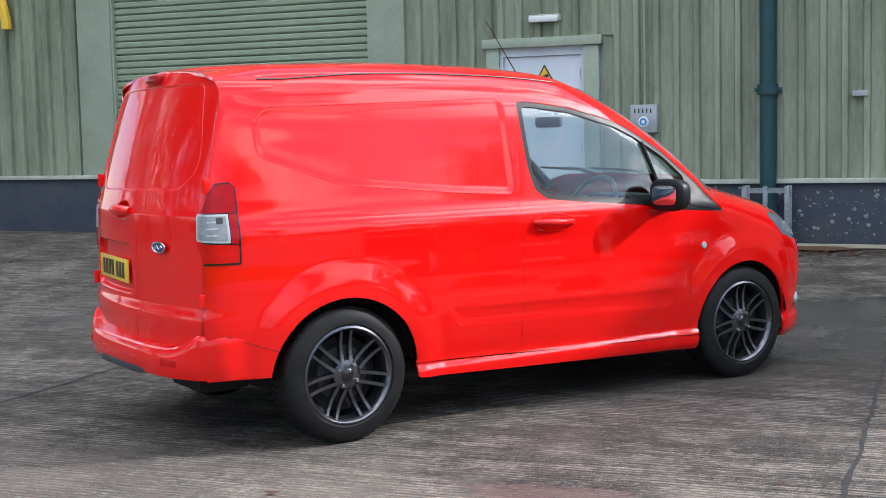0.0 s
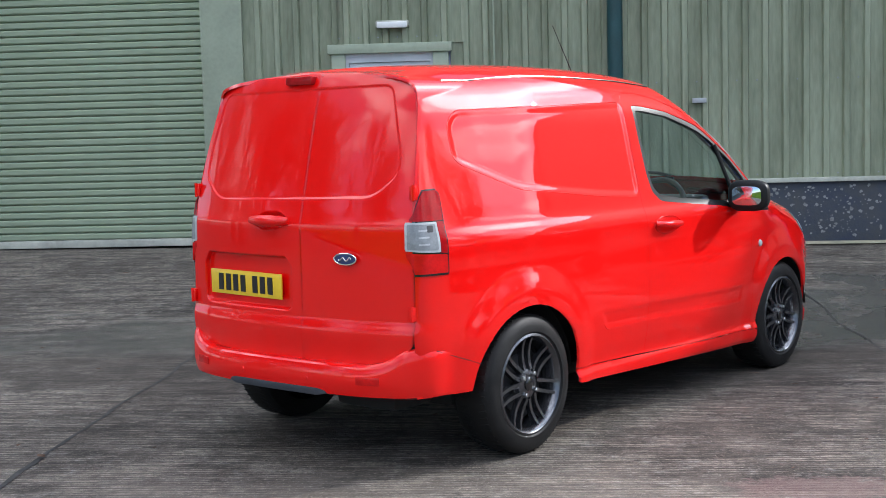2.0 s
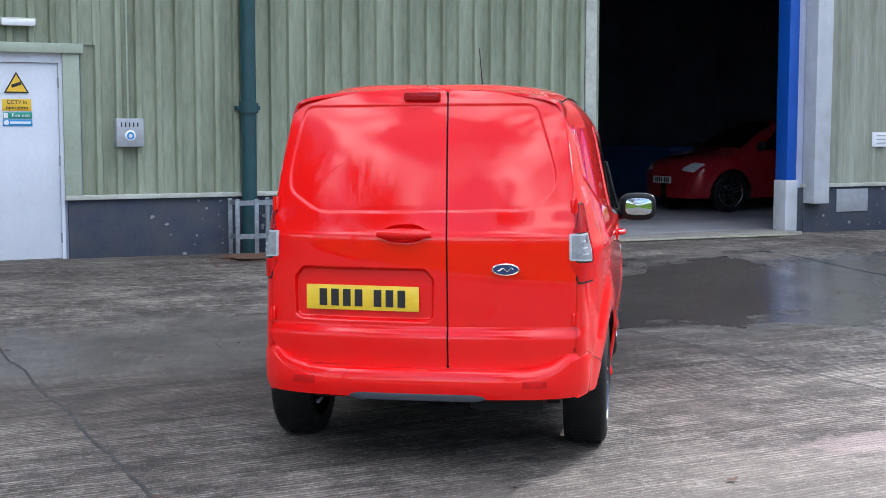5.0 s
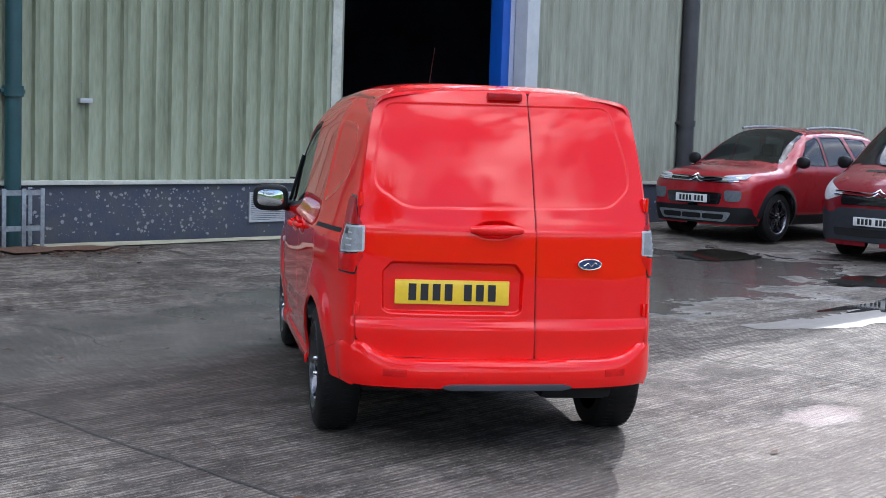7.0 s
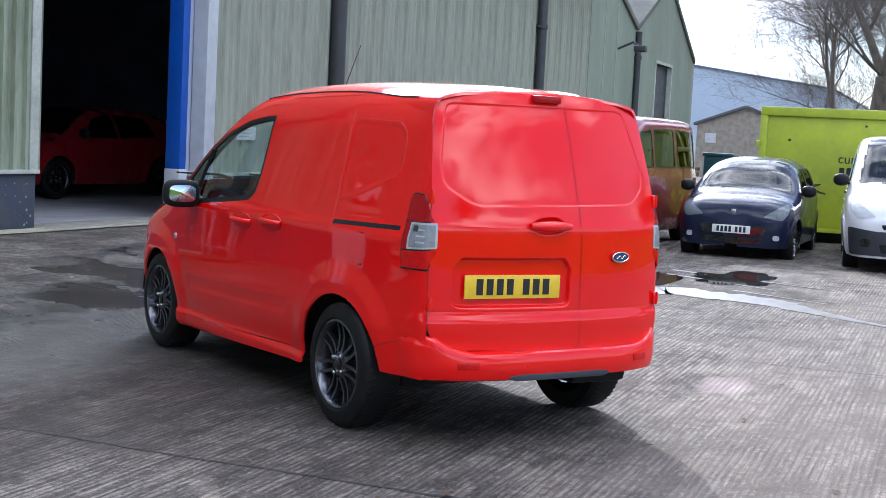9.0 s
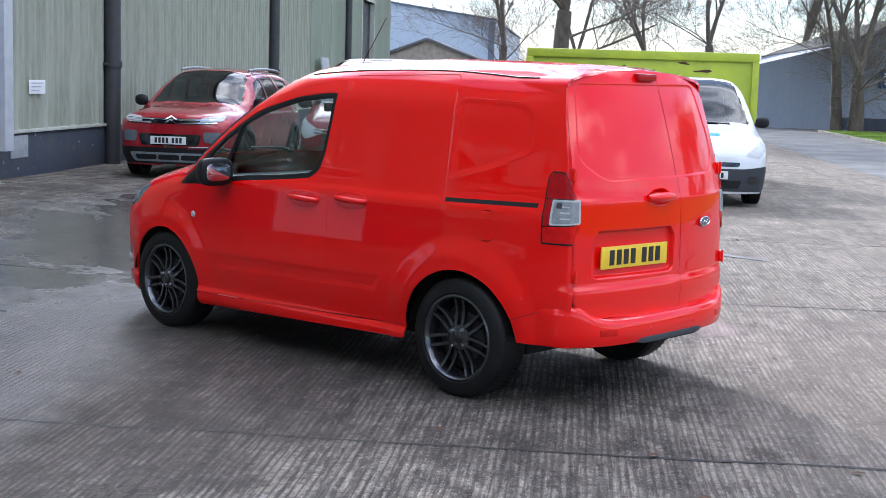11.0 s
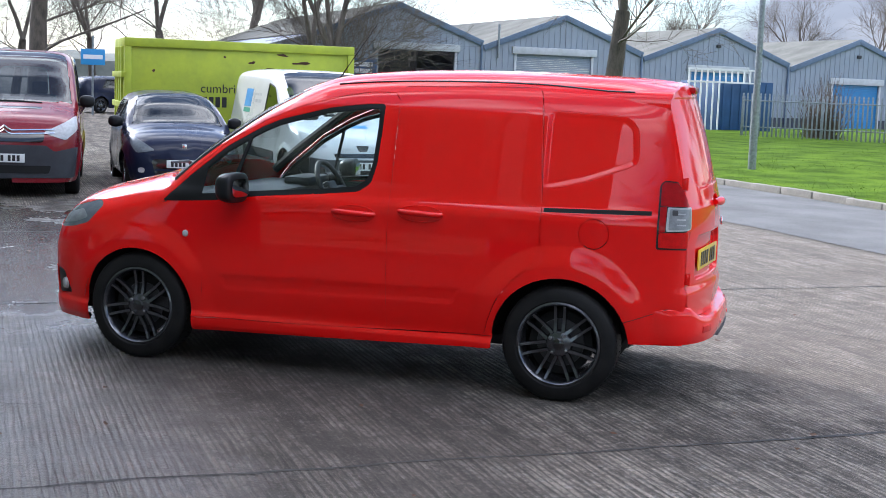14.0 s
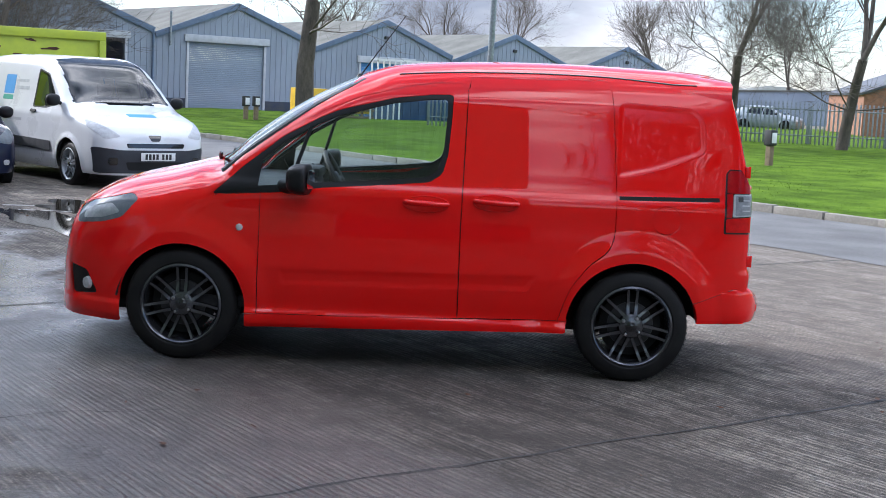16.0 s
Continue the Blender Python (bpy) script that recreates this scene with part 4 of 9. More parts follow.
def signs():
    up = pose(0, -0.005, 0, 90, 0, 0)
    s = thing("warning_sign", YARD @ Matrix.Translation((0.415, -0.003, 1.93)), "yellow triangular camera warning sign with a black border on the door", "sign")
    for name, k, y, mat in (("border", 1.0, 0.0, "black"), ("panel", 0.80, -0.003, "yellow")):
        bm = bmesh.new()
        pts = [(0.135 * k * math.cos(a), 0.135 * k * math.sin(a)) for a in (math.pi / 2 + 2 * math.pi * i / 3 for i in range(3))]
        prism(bm, pts, 0, 0.003, pose(0, y, -0.015, 90, 0, 0))
        part(name, bm, M[mat], s)
    bm = bmesh.new()
    box(bm, -0.05, -0.007, -0.018, 0.045, -0.005, 0.012, 0.002, pose(0, 0, 0, 0, -20, 0))
    part("camera_symbol", bm, M["black"], s)
    s = flat_sign("cctv_notice", 0.28, 1.68, 0.55, 1.79, M["yellow"], "small yellow notice with black words on the door", 0.001)
    lettering("lettering", "CCTV in\noperation", 0.052, up, M["black"], s)
    s = flat_sign("fire_exit_notice", 0.285, 1.605, 0.555, 1.665, M["sign_green"], "small green fire exit notice on the door", 0.001)
    lettering("lettering", "Fire exit", 0.05, up @ pose(0.03, 0, 0), M["white"], s)
    bm = bmesh.new()
    box(bm, -0.13, -0.006, -0.024, -0.09, -0.004, 0.024)
    part("symbol", bm, M["white"], s)
    s = flat_sign("keep_shut_notice", 0.285, 1.535, 0.555, 1.597, M["sign_blue"], "small blue door notice with a white line of writing", 0.001)
    bm = bmesh.new()
    box(bm, -0.07, -0.006, -0.012, 0.12, -0.004, 0.012)
    part("writing_bar", bm, M["white"], s)
    bm = bmesh.new()
    lathe(bm, [(0.0, -0.006), (0.024, -0.006), (0.024, -0.003)], 20, Matrix.Translation((-0.105, 0, 0)))
    part("symbol", bm, M["white"], s)
    s = thing("no_smoking_plate", YARD @ Matrix.Translation((-0.135, -0.065, 1.685)), "small white plate with a round symbol on the door frame", "sign")
    bm = bmesh.new()
    box(bm, -0.065, -0.006, -0.11, 0.065, 0.004, 0.11, 0.002)
    part("board", bm, M["white"], s)
    bm = bmesh.new()
    lathe(bm, [(0.034, -0.007), (0.045, -0.009), (0.045, -0.006)], 24, Matrix.Translation((0, 0, 0.03)))
    box(bm, -0.04, -0.009, 0.026, 0.04, -0.0065, 0.034, 0, pose(0, 0, 0.03, 0, 40, 0) @ pose(0, 0, -0.03))
    part("symbol", bm, M["pipe_dark"], s)
    # old white notice on the pale sheets
    s = flat_sign("wall_notice", 11.35, 1.27, 11.9, 1.46, M["white"], "weathered white notice board fixed to the pale sheets", -0.045)
    for i in range(3):
        bm = bmesh.new()
        box(bm, -0.2, -0.006, 0.045 - 0.05 * i, 0.2 - 0.07 * i, -0.003, 0.06 - 0.05 * i)
        part("writing_bar", bm, M["vent_grey"], s)


signs()


def bulkhead_light():
    s = thing("bulkhead_light", YARD @ Matrix.Translation((0.435, 0, 2.52)), "small cream wall lamp above the white door", "lamp")
    bm = bmesh.new()
    box(bm, -0.17, -0.075, -0.035, 0.17, 0.0, 0.035, 0.015)
    part("base", bm, M["sill_paint"], s)
    bm = bmesh.new()
    box(bm, -0.155, -0.105, -0.045, 0.155, -0.07, 0.02, 0.018)
    part("diffuser", bm, M["white"], s)


bulkhead_light()


def alarm_box():
    s = thing("intercom_box", YARD @ Matrix.Translation((1.465, -0.03, 1.47)), "grey square wall box with a round button and slots", "control box")
    bm = bmesh.new()
    box(bm, -0.135, -0.09, -0.14, 0.135, 0.03, 0.14, 0.012)
    part("case", bm, M["vent_grey"], s)
    for i in range(5):
        bm = bmesh.new()
        box(bm, -0.085 + 0.04 * i - 0.006, -0.094, 0.055, -0.085 + 0.04 * i + 0.006, -0.088, 0.10, 0.002)
        part("slot", bm, M["black"], s)
    bm = bmesh.new()
    lathe(bm, [(0.0, -0.101), (0.035, -0.1), (0.05, -0.095), (0.055, -0.088)], 28, Matrix.Translation((0.0, 0, -0.03)))
    part("button", bm, M["white"], s)
    bm = bmesh.new()
    lathe(bm, [(0.02, -0.103), (0.036, -0.104), (0.036, -0.100)], 28, Matrix.Translation((0.0, 0, -0.03)))
    part("ring_mark", bm, M["sign_blue"], s)
    bm = bmesh.new()
    tube(bm, [(0.0, -0.015, 0.14), (0.0, -0.015, 2.2)], 0.009, 8)
    part("conduit", bm, M["trim_green"], s)


alarm_box()


def downpipe(x, r, material, label, z0, cage=False, top=7.4, off=0.13):
    s = thing("downpipe", YARD @ Matrix.Translation((x, -off, 0)), label, "pipe")
    bm = bmesh.new()
    tube(bm, [(0, 0, z0), (0, 0, top)], r, 20)
    part("pipe", bm, material, s)
    for z in (1.72, 4.2):
        bm = bmesh.new()
        lathe(bm, [(r + 0.001, -0.05), (r + 0.022, -0.05), (r + 0.022, 0.05), (r + 0.001, 0.05)], 24, pose(0, 0, z, 90, 0, 0))
        box(bm, -r - 0.05, 0.0, -0.02 + z, r + 0.05, off - 0.035, 0.02 + z, 0.004)
        part("collar", bm, material, s)
    if cage:
        # guard frame of flat galvanised bar round the foot
        for z in (0.42, 0.76):
            bm = bmesh.new()
            for a, c in (((-0.2, -0.2), (0.2, -0.2)), ((0.2, -0.2), (0.2, 0.06)), ((-0.2, -0.2), (-0.2, 0.06))):
                box(bm, min(a[0], c[0]) - 0.004, min(a[1], c[1]) - 0.004, z - 0.025, max(a[0], c[0]) + 0.004, max(a[1], c[1]) + 0.004, z + 0.025)
            part("guard_hoop", bm, M["galv"], s)
        for px, py in ((-0.2, -0.2), (0.0, -0.21), (0.2, -0.2), (0.2, 0.03), (-0.2, 0.03)):
            bm = bmesh.new()
            box(bm, px - 0.022, py - 0.005, 0.14, px + 0.022, py + 0.005, 0.80, 0.002)
            part("guard_bar", bm, M["galv"], s)
    return s


downpipe(2.68, 0.078, M["pipe_teal"], "thick dark teal rainwater pipe with a steel foot guard", 0.2, True)
downpipe(14.35, 0.13, M["pipe_dark"], "thick dark brown rainwater pipe on the pale wall", 0.1)
downpipe(25.4, 0.12, M["pipe_dark"], "thick dark brown rainwater pipe on the pale wall", 0.0)
downpipe(35.45, 0.10, M["pipe_dark"], "dark rainwater pipe under the valley gutter", 0.0, top=5.0)


def louvre_vent(x0, z0, x1, z1):
    s = thing("air_vent", YARD @ Matrix.Translation((0, -0.036, 0)), "pale grey louvred air vent set in the blue plinth", "vent")
    bm = bmesh.new()
    box(bm, x0, -0.012, z0, x1, 0.0, z1, 0.003)
    part("backing", bm, M["pipe_dark"], s)
    for a in ((x0 - 0.015, z0 - 0.015, x1 + 0.015, z0 + 0.01), (x0 - 0.015, z1 - 0.01, x1 + 0.015, z1 + 0.015), (x0 - 0.015, z0 + 0.01, x0 + 0.01, z1 - 0.01), (x1 - 0.01, z0 + 0.01, x1 + 0.015, z1 - 0.01)):
        bm = bmesh.new()
        box(bm, a[0], -0.022, a[1], a[2], 0.0, a[3], 0.002)
        part("frame", bm, M["vent_grey"], s)
    count = 13
    for i in range(count):
        z = z0 + 0.012 + (z1 - z0 - 0.024) * (i + 0.5) / count
        bm = bmesh.new()
        box(bm, x0 + 0.01, -0.020, z - 0.0075, x1 - 0.01, -0.012, z + 0.0075, 0.0, Matrix.Translation((0, 0, 0)))
        part("slat", bm, M["vent_grey"], s)


louvre_vent(5.64, 0.39, 6.22, 0.70)


def small_wall_vent():
    s = thing("wall_plate", YARD @ Matrix.Translation((3.52, -0.04, 1.66)), "small grey outlet plate on the green sheets", "vent")
    bm = bmesh.new()
    box(bm, -0.07, -0.02, -0.025, 0.07, 0.03, 0.025, 0.004)
    part("plate", bm, M["vent_grey"], s)
    bm = bmesh.new()
    box(bm, 10.75, -0.05, 0.42, 11.3, -0.036, 0.72, 0.004)
    solo("wall_panel", bm, M["vent_grey"], YARD, "pale rectangular cover plate on the dark plinth", "panel")


small_wall_vent()


def yellow_hose():
    bm = bmesh.new()
    tube(bm, [(-6.35 + 0.12 * math.sin(t * 1.1), -0.12, 3.2 - 0.32 * t) for t in (0.25 * i for i in range(7))], 0.06, 10)
    solo("yellow_hose", bm, M["yellow"], YARD, "yellow hose hanging on the green wall", "hose")


yellow_hose()


# ---- the open doorway with the dark store inside ----
def doorway():
    ob = thing("door_2", YARD, "tall open warehouse doorway with a blue and a white post", "doorway", kind="structure")
    bm = bmesh.new()
    box(bm, 9.92, -0.02, 0.85, 10.08, 0.2, 5.2, 0.01)
    part("blue_post", bm, M["blue_post"], ob, "bright blue steel door post")
    bm = bmesh.new()
    box(bm, 9.90, -0.03, 0.0, 10.10, 0.2, 0.85, 0.01)
    part("post_foot", bm, M["white_post"], ob, "grey post foot")
    bm = bmesh.new()
    box(bm, 10.20, -0.22, 0.55, 10.46, 0.0, 5.3, 0.01)
    part("white_post", bm, M["white_post"], ob, "pale grey boxed steel post")
    bm = bmesh.new()
    box(bm, 10.02, -0.02, 0.0, 10.5, 0.24, 0.75, 0.005)
    part("plinth_end", bm, M["plinth"], ob)
    bm = bmesh.new()
    box(bm, 6.9, -0.25, -0.05, 10.0, 0.3, 0.205, 0.01)
    part("threshold", bm, M["kerb"], ob, "worn concrete threshold")
    room = thing("store_room", YARD, "dark unlit inside of the warehouse", "room", kind="structure")
    for name, a, mat in (("floor", (-9.0, 0.25, 0.1, 28, 24, 0.19), "inside_floor"), ("back_wall", (-9.3, 24, 0, 28, 24.2, 8), "inside"), ("side_wall", (-9.3, 0.25, 0, -9.0, 24, 7.6), "cladding"),
                         ("side_wall", (28, 0.25, 0, 28.2, 24, 8), "inside"), ("roof", (-9.5, -0.1, 7.6, 30.3, 24.2, 7.8), "inside")):
        bm = bmesh.new()
        box(bm, *a)
        part(name, bm, M[mat], room)
    bm = bmesh.new()
    box(bm, 12.6, 6.0, 0.2, 14.4, 9.0, 1.1, 0.03), box(bm, 12.5, 5.9, 1.1, 14.5, 9.1, 1.18, 0.02)
    solo("storage_crate", bm, M["container_blue"], YARD, "blue covered crate standing inside the dark warehouse", "crate")


doorway()


def leaf_litter():
    rng = random.Random(8)
    bm = bmesh.new()
    for k in range(700):
        if k < 480:
            x, y = rng.gauss(3.0, 0.55), -0.55 - abs(rng.gauss(0, 0.3))
        else:
            x, y = rng.uniform(-5, 13), rng.uniform(-10.5, -0.3)
        r, a, z = rng.uniform(0.012, 0.04), rng.uniform(0, 6.3), yard_height(x, y) + 0.006
        p = [bm.verts.new((x + r * k1 * math.cos(a + b1), y + r * k1 * math.sin(a + b1), z + rng.uniform(0, 0.012))) for k1, b1 in ((1, 0), (0.5, 1.4), (1, 3.1), (0.5, 4.6))]
        bm.faces.new(p)
    solo("leaf_litter", bm, M["leaf_litter"], YARD, "brown dead leaves and grit lying on the concrete", "leaves", kind="stuff")
    blob("leaf_heap", 2.75, -0.55, 0.55, 0.22, 0.02, M["leaf_litter"], "low heap of rotting brown leaves by the pipe", "leaves", 9.0, 0.5, kind="stuff")
    strip("wall_verge", 2.9, 9.8, -0.42, -0.10, 0.012, surface("pale_yellow_ledge", (0.36, 0.34, 0.24), amount=0.4, scale=3, rough=0.85), "pale worn concrete ledge along the foot of the wall", "ledge", wobble=0.05, step=0.3)


leaf_litter()


# ---- pressed bodywork: smooth shells cut into panels along drawn outlines ----
def rounded(points, r=0.03, steps=5):
    """A closed outline with its corners rounded."""
    out, k = [], len(points)
    for i in range(k):
        p, a, c = (np.array(points[j % k], float) for j in (i, i - 1, i + 1))
        u, v = a - p, c - p
        q = min(r, 0.45 * np.hypot(*u), 0.45 * np.hypot(*v))
        s, e = p + u / np.hypot(*u) * q, p + v / np.hypot(*v) * q
        for t in np.linspace(0, 1, steps):
            out.append(tuple((1 - t) ** 2 * s + 2 * t * (1 - t) * p + t * t * e))
    return out


def arch(x, z, r, low, flat=1.0):
    """A wheel arch outline: a half round over a straight foot."""
    pts = [(x + r * math.cos(a), z + flat * r * math.sin(a)) for a in (math.pi * i / 24 for i in range(25))]
    return pts + [(x - r, low), (x + r, low)]


def inside(poly, p):
    q = np.asarray(poly, float)
    a, b = q, np.roll(q, -1, 0)
    x, y = p[:, 0:1], p[:, 1:2]
    cross = ((a[:, 1] > y) != (b[:, 1] > y)) & (x < (b[:, 0] - a[:, 0]) * (y - a[:, 1]) / (b[:, 1] - a[:, 1] + 1e-12) + a[:, 0])
    return cross.sum(1) % 2 == 1


def nearest(poly, p):
    """For each point: the nearest place on the outline, and how far it is."""
    q = np.asarray(poly, float)
    a, d = q, np.roll(q, -1, 0) - q
    best, where = np.full(len(p), 1e9), np.zeros((len(p), 2))
    for i in range(len(q)):
        t = np.clip(((p - a[i]) @ d[i]) / max(d[i] @ d[i], 1e-12), 0, 1)
        w = a[i] + t[:, None] * d[i]
        r = np.hypot(*(w - p).T)
        hit = r < best
        best[hit], where[hit] = r[hit], w[hit]
    return where, best


def smoothstep(v):
    v = np.clip(v, 0, 1)
    return v * v * (3 - 2 * v)


def make_mesh(name, verts, faces, material, normals=None):
    me = bpy.data.meshes.new(name)
    me.from_pydata([tuple(v) for v in verts], [], faces)
    me.materials.append(material)
    me.shade_smooth()
    if normals is not None:
        me.normals_split_custom_set_from_vertices([tuple(v) for v in normals])
    return me


def skirted(verts, normals, faces, depth):
    """Folds the open rim of a panel inwards, so that it has thickness."""
    count = {}
    for f in faces:
        for i in range(len(f)):
            a, b = f[i], f[(i + 1) % len(f)]
            count[(a, b)] = count.get((a, b), 0) + 1
    rim = [(a, b) for (a, b) in count if (b, a) not in count]
    verts, normals, faces = [np.asarray(v) for v in verts], [np.asarray(v) for v in normals], list(faces)
    low, top = {}, {}
    for a, b in rim:
        for k in (a, b):
            if k not in low:
                top[k] = len(verts)
                verts.append(verts[k].copy()), normals.append(normals[k])
                low[k] = len(verts)
                verts.append(verts[k] - normals[k] * depth), normals.append(normals[k])
    for a, b in rim:
        faces.append((b, a, low[a], low[b]))
    return verts, normals, faces


class Shell:
    """Half of a car body: for each (x, z) a half width, for each x a roof height. Everything is mirrored by the side s = 1 or -1."""

    def __init__(self, roof, profile, plan, lean, square, low, x0, x1, extra=None, crown=0.33, edge=None):
        self.roof, self.profile, self.plan, self.lean, self.square, self.low = roof, profile, plan, lean, square, low
        self.x0, self.x1, self.extra, self.crown, self.edge = x0, x1, extra, crown, edge

    def width(self, x, z, s=1):
        x, z = np.asarray(x, float), np.asarray(z, float)
        r = self.roof(x)
        zc = r - self.crown
        q = np.clip((z - zc) / self.crown, 0, 1)
        p = self.square(x)
        y = self.profile(z) * self.plan(x - self.lean(z)) * (1 - q**p) ** (1 / p)
        if self.edge is not None:
            # the rear corner bends from the side wall to the edge of the back doors
            xa, xd, yd = self.edge[0], self.edge[1](z), self.edge[2](z)
            t = np.clip((xa - x) / (xa - xd), 0, 0.9999)
            y = np.where(x < xa, yd + (np.maximum(y, yd) - yd) * (1 - t**1.9) ** (1 / 1.9), y)
        if self.extra is not None:
            y = y + self.extra(x, z, s)
        return y

    def height(self, x, y):
        """The top surface over (x, y)."""
        x, y = np.asarray(x, float), np.abs(np.asarray(y, float))
        lo, hi = np.full(x.shape, self.low), self.roof(x)
        lo = np.maximum(lo, hi - 0.98 * self.crown)
        for _ in range(26):
            mid = (lo + hi) / 2
            w = self.width(x, mid) > y
            lo, hi = np.where(w, mid, lo), np.where(w, hi, mid)
        return (lo + hi) / 2

    def nose(self, y, z, front=True):
        """The foremost (or hindmost) x at which the body is |y| wide at z."""
        y, z = np.abs(np.asarray(y, float)), np.asarray(z, float)
        mid_x = 0.5 * (self.x0 + self.x1)
        lo, hi = np.full(y.shape, mid_x), np.full(y.shape, self.x1 if front else self.x0)
        for _ in range(26):
            m = (lo + hi) / 2
            w = (self.width(m, z) > y) & (z < self.roof(m))
            lo, hi = np.where(w, m, lo), np.where(w, hi, m)
        return (lo + hi) / 2

    def place(self, kind, ab, s=1):
        """Points of the surface under plane outlines. side: (x, z); top: (x, y); front and rear: (y, z)."""
        a, b = ab[:, 0], ab[:, 1]
        if kind == "side":
            return np.stack([a, s * self.width(a, b, s), b], 1)
        if kind == "top":
            return np.stack([a, b, self.height(a, b)], 1)
        return np.stack([self.nose(a, b, kind == "front"), a, b], 1)

    def normal(self, kind, ab, s=1):
        e = 0.004
        da, db = np.array([e, 0]), np.array([0, e])
        u = self.place(kind, ab + da, s) - self.place(kind, ab - da, s)
        v = self.place(kind, ab + db, s) - self.place(kind, ab - db, s)
        n = np.cross(u, v)
        n /= np.maximum(np.hypot(np.hypot(n[:, 0], n[:, 1]), n[:, 2]), 1e-12)[:, None]
        out = {"side": np.array([0, s, 0]), "top": np.array([0, 0, 1]), "front": np.array([1, 0, 0]), "rear": np.array([-1, 0, 0])}[kind]
        n[(n @ out) < 0] *= -1
        return n


def grid_patch(surf, kind, poly, s=1, cell=0.02, lift=0.0, depth=0.008, holes=(), gap=0.0, normal_mode=True):
    """A panel under an outline on a surface: a fine grid whose rim is drawn onto the outline. Returns verts, normals, faces.
    surf has place(kind, ab, s) and normal(kind, ab, s)."""
    q = np.asarray(poly, float)
    lo, hi = q.min(0), q.max(0)
    na, nb = (max(2, int(math.ceil((hi[i] - lo[i]) / cell))) for i in (0, 1))
    ga, gb = np.meshgrid(np.linspace(lo[0], hi[0], na + 1), np.linspace(lo[1], hi[1], nb + 1), indexing="ij")
    pts = np.stack([ga.ravel(), gb.ravel()], 1)
    idx = np.arange(len(pts)).reshape(na + 1, nb + 1)
    quads = np.stack([idx[:-1, :-1], idx[1:, :-1], idx[1:, 1:], idx[:-1, 1:]], -1).reshape(-1, 4)
    mid = pts[quads].mean(1)
    keep = inside(poly, mid)
    for h in holes:
        keep &= ~inside(h, mid)
    quads = quads[keep]
    if len(quads) == 0:
        return [], [], []
    edge = {}
    for f in quads:
        for i in range(4):
            e = (f[i], f[(i + 1) % 4])
            edge[e] = 1
    rim = np.array(sorted({k for (a, b) in edge if (b, a) not in edge for k in (a, b)}))
    centre = np.zeros((len(pts), 2))
    tally = np.zeros(len(pts))
    for i in range(4):
        np.add.at(centre, quads[:, i], pts[quads].mean(1))
        np.add.at(tally, quads[:, i], 1)
    best, where = np.full(len(rim), 1e9), np.zeros((len(rim), 2))
    for outline in (poly, *holes):
        w, r = nearest(outline, pts[rim])
        hit = r < best
        best[hit], where[hit] = r[hit], w[hit]
    inward = centre[rim] / tally[rim][:, None] - where
    inward /= np.maximum(np.hypot(*inward.T), 1e-9)[:, None]
    pts[rim] = where + gap * inward
    used = np.unique(quads)
    back = np.full(len(pts), -1)
    back[used] = np.arange(len(used))
    ab = pts[used]
    n = surf.normal(kind, ab, s)
    v = surf.place(kind, ab, s) + n * lift
    faces = [tuple(int(back[k]) for k in f) for f in quads]
    f0 = faces[len(faces) // 2]
    if np.dot(np.cross(v[f0[1]] - v[f0[0]], v[f0[2]] - v[f0[1]]), n[f0[0]]) < 0:
        faces = [f[::-1] for f in faces]
    return skirted(v, n, faces, depth) if depth else (list(v), list(n), faces)


def patch_part(name, surf, kind, poly, material, parent, label="", s=1, **kw):
    v, n, f = grid_patch(surf, kind, poly, s, **kw)
    if not f:
        return None
    ob = new(name, make_mesh(name, v, f, material, n))
    ob.parent = parent
    return tagged(ob, label)


def shell_grid(shell, s, xs, rows, rear_follow):
    """A grid over the whole half body from the sill to the crown, in (x, z); it follows the lean of the tail."""
    xx, zz = np.zeros((len(xs), rows + 1)), np.zeros((len(xs), rows + 1))
    for j in range(rows + 1):
        t = j / rows
        g = math.sin(t * math.pi / 2) ** 0.92
        x = np.array(xs, float)
        for _ in range(3):
            z = shell.low + (shell.roof(x) - shell.low) * g
            if shell.edge is not None:
                xa = shell.edge[0]
                x = np.where(np.array(xs) < xa, xa - (xa - np.array(xs)) / (xa - xs[0]) * (xa - shell.edge[1](z)), np.array(xs))
            else:
                x = np.array(xs) + shell.lean(z) * smoothstep((rear_follow - np.array(xs)) / 0.6)
        xx[:, j], zz[:, j] = x, shell.low + (shell.roof(x) - shell.low) * g
    return xx, zz


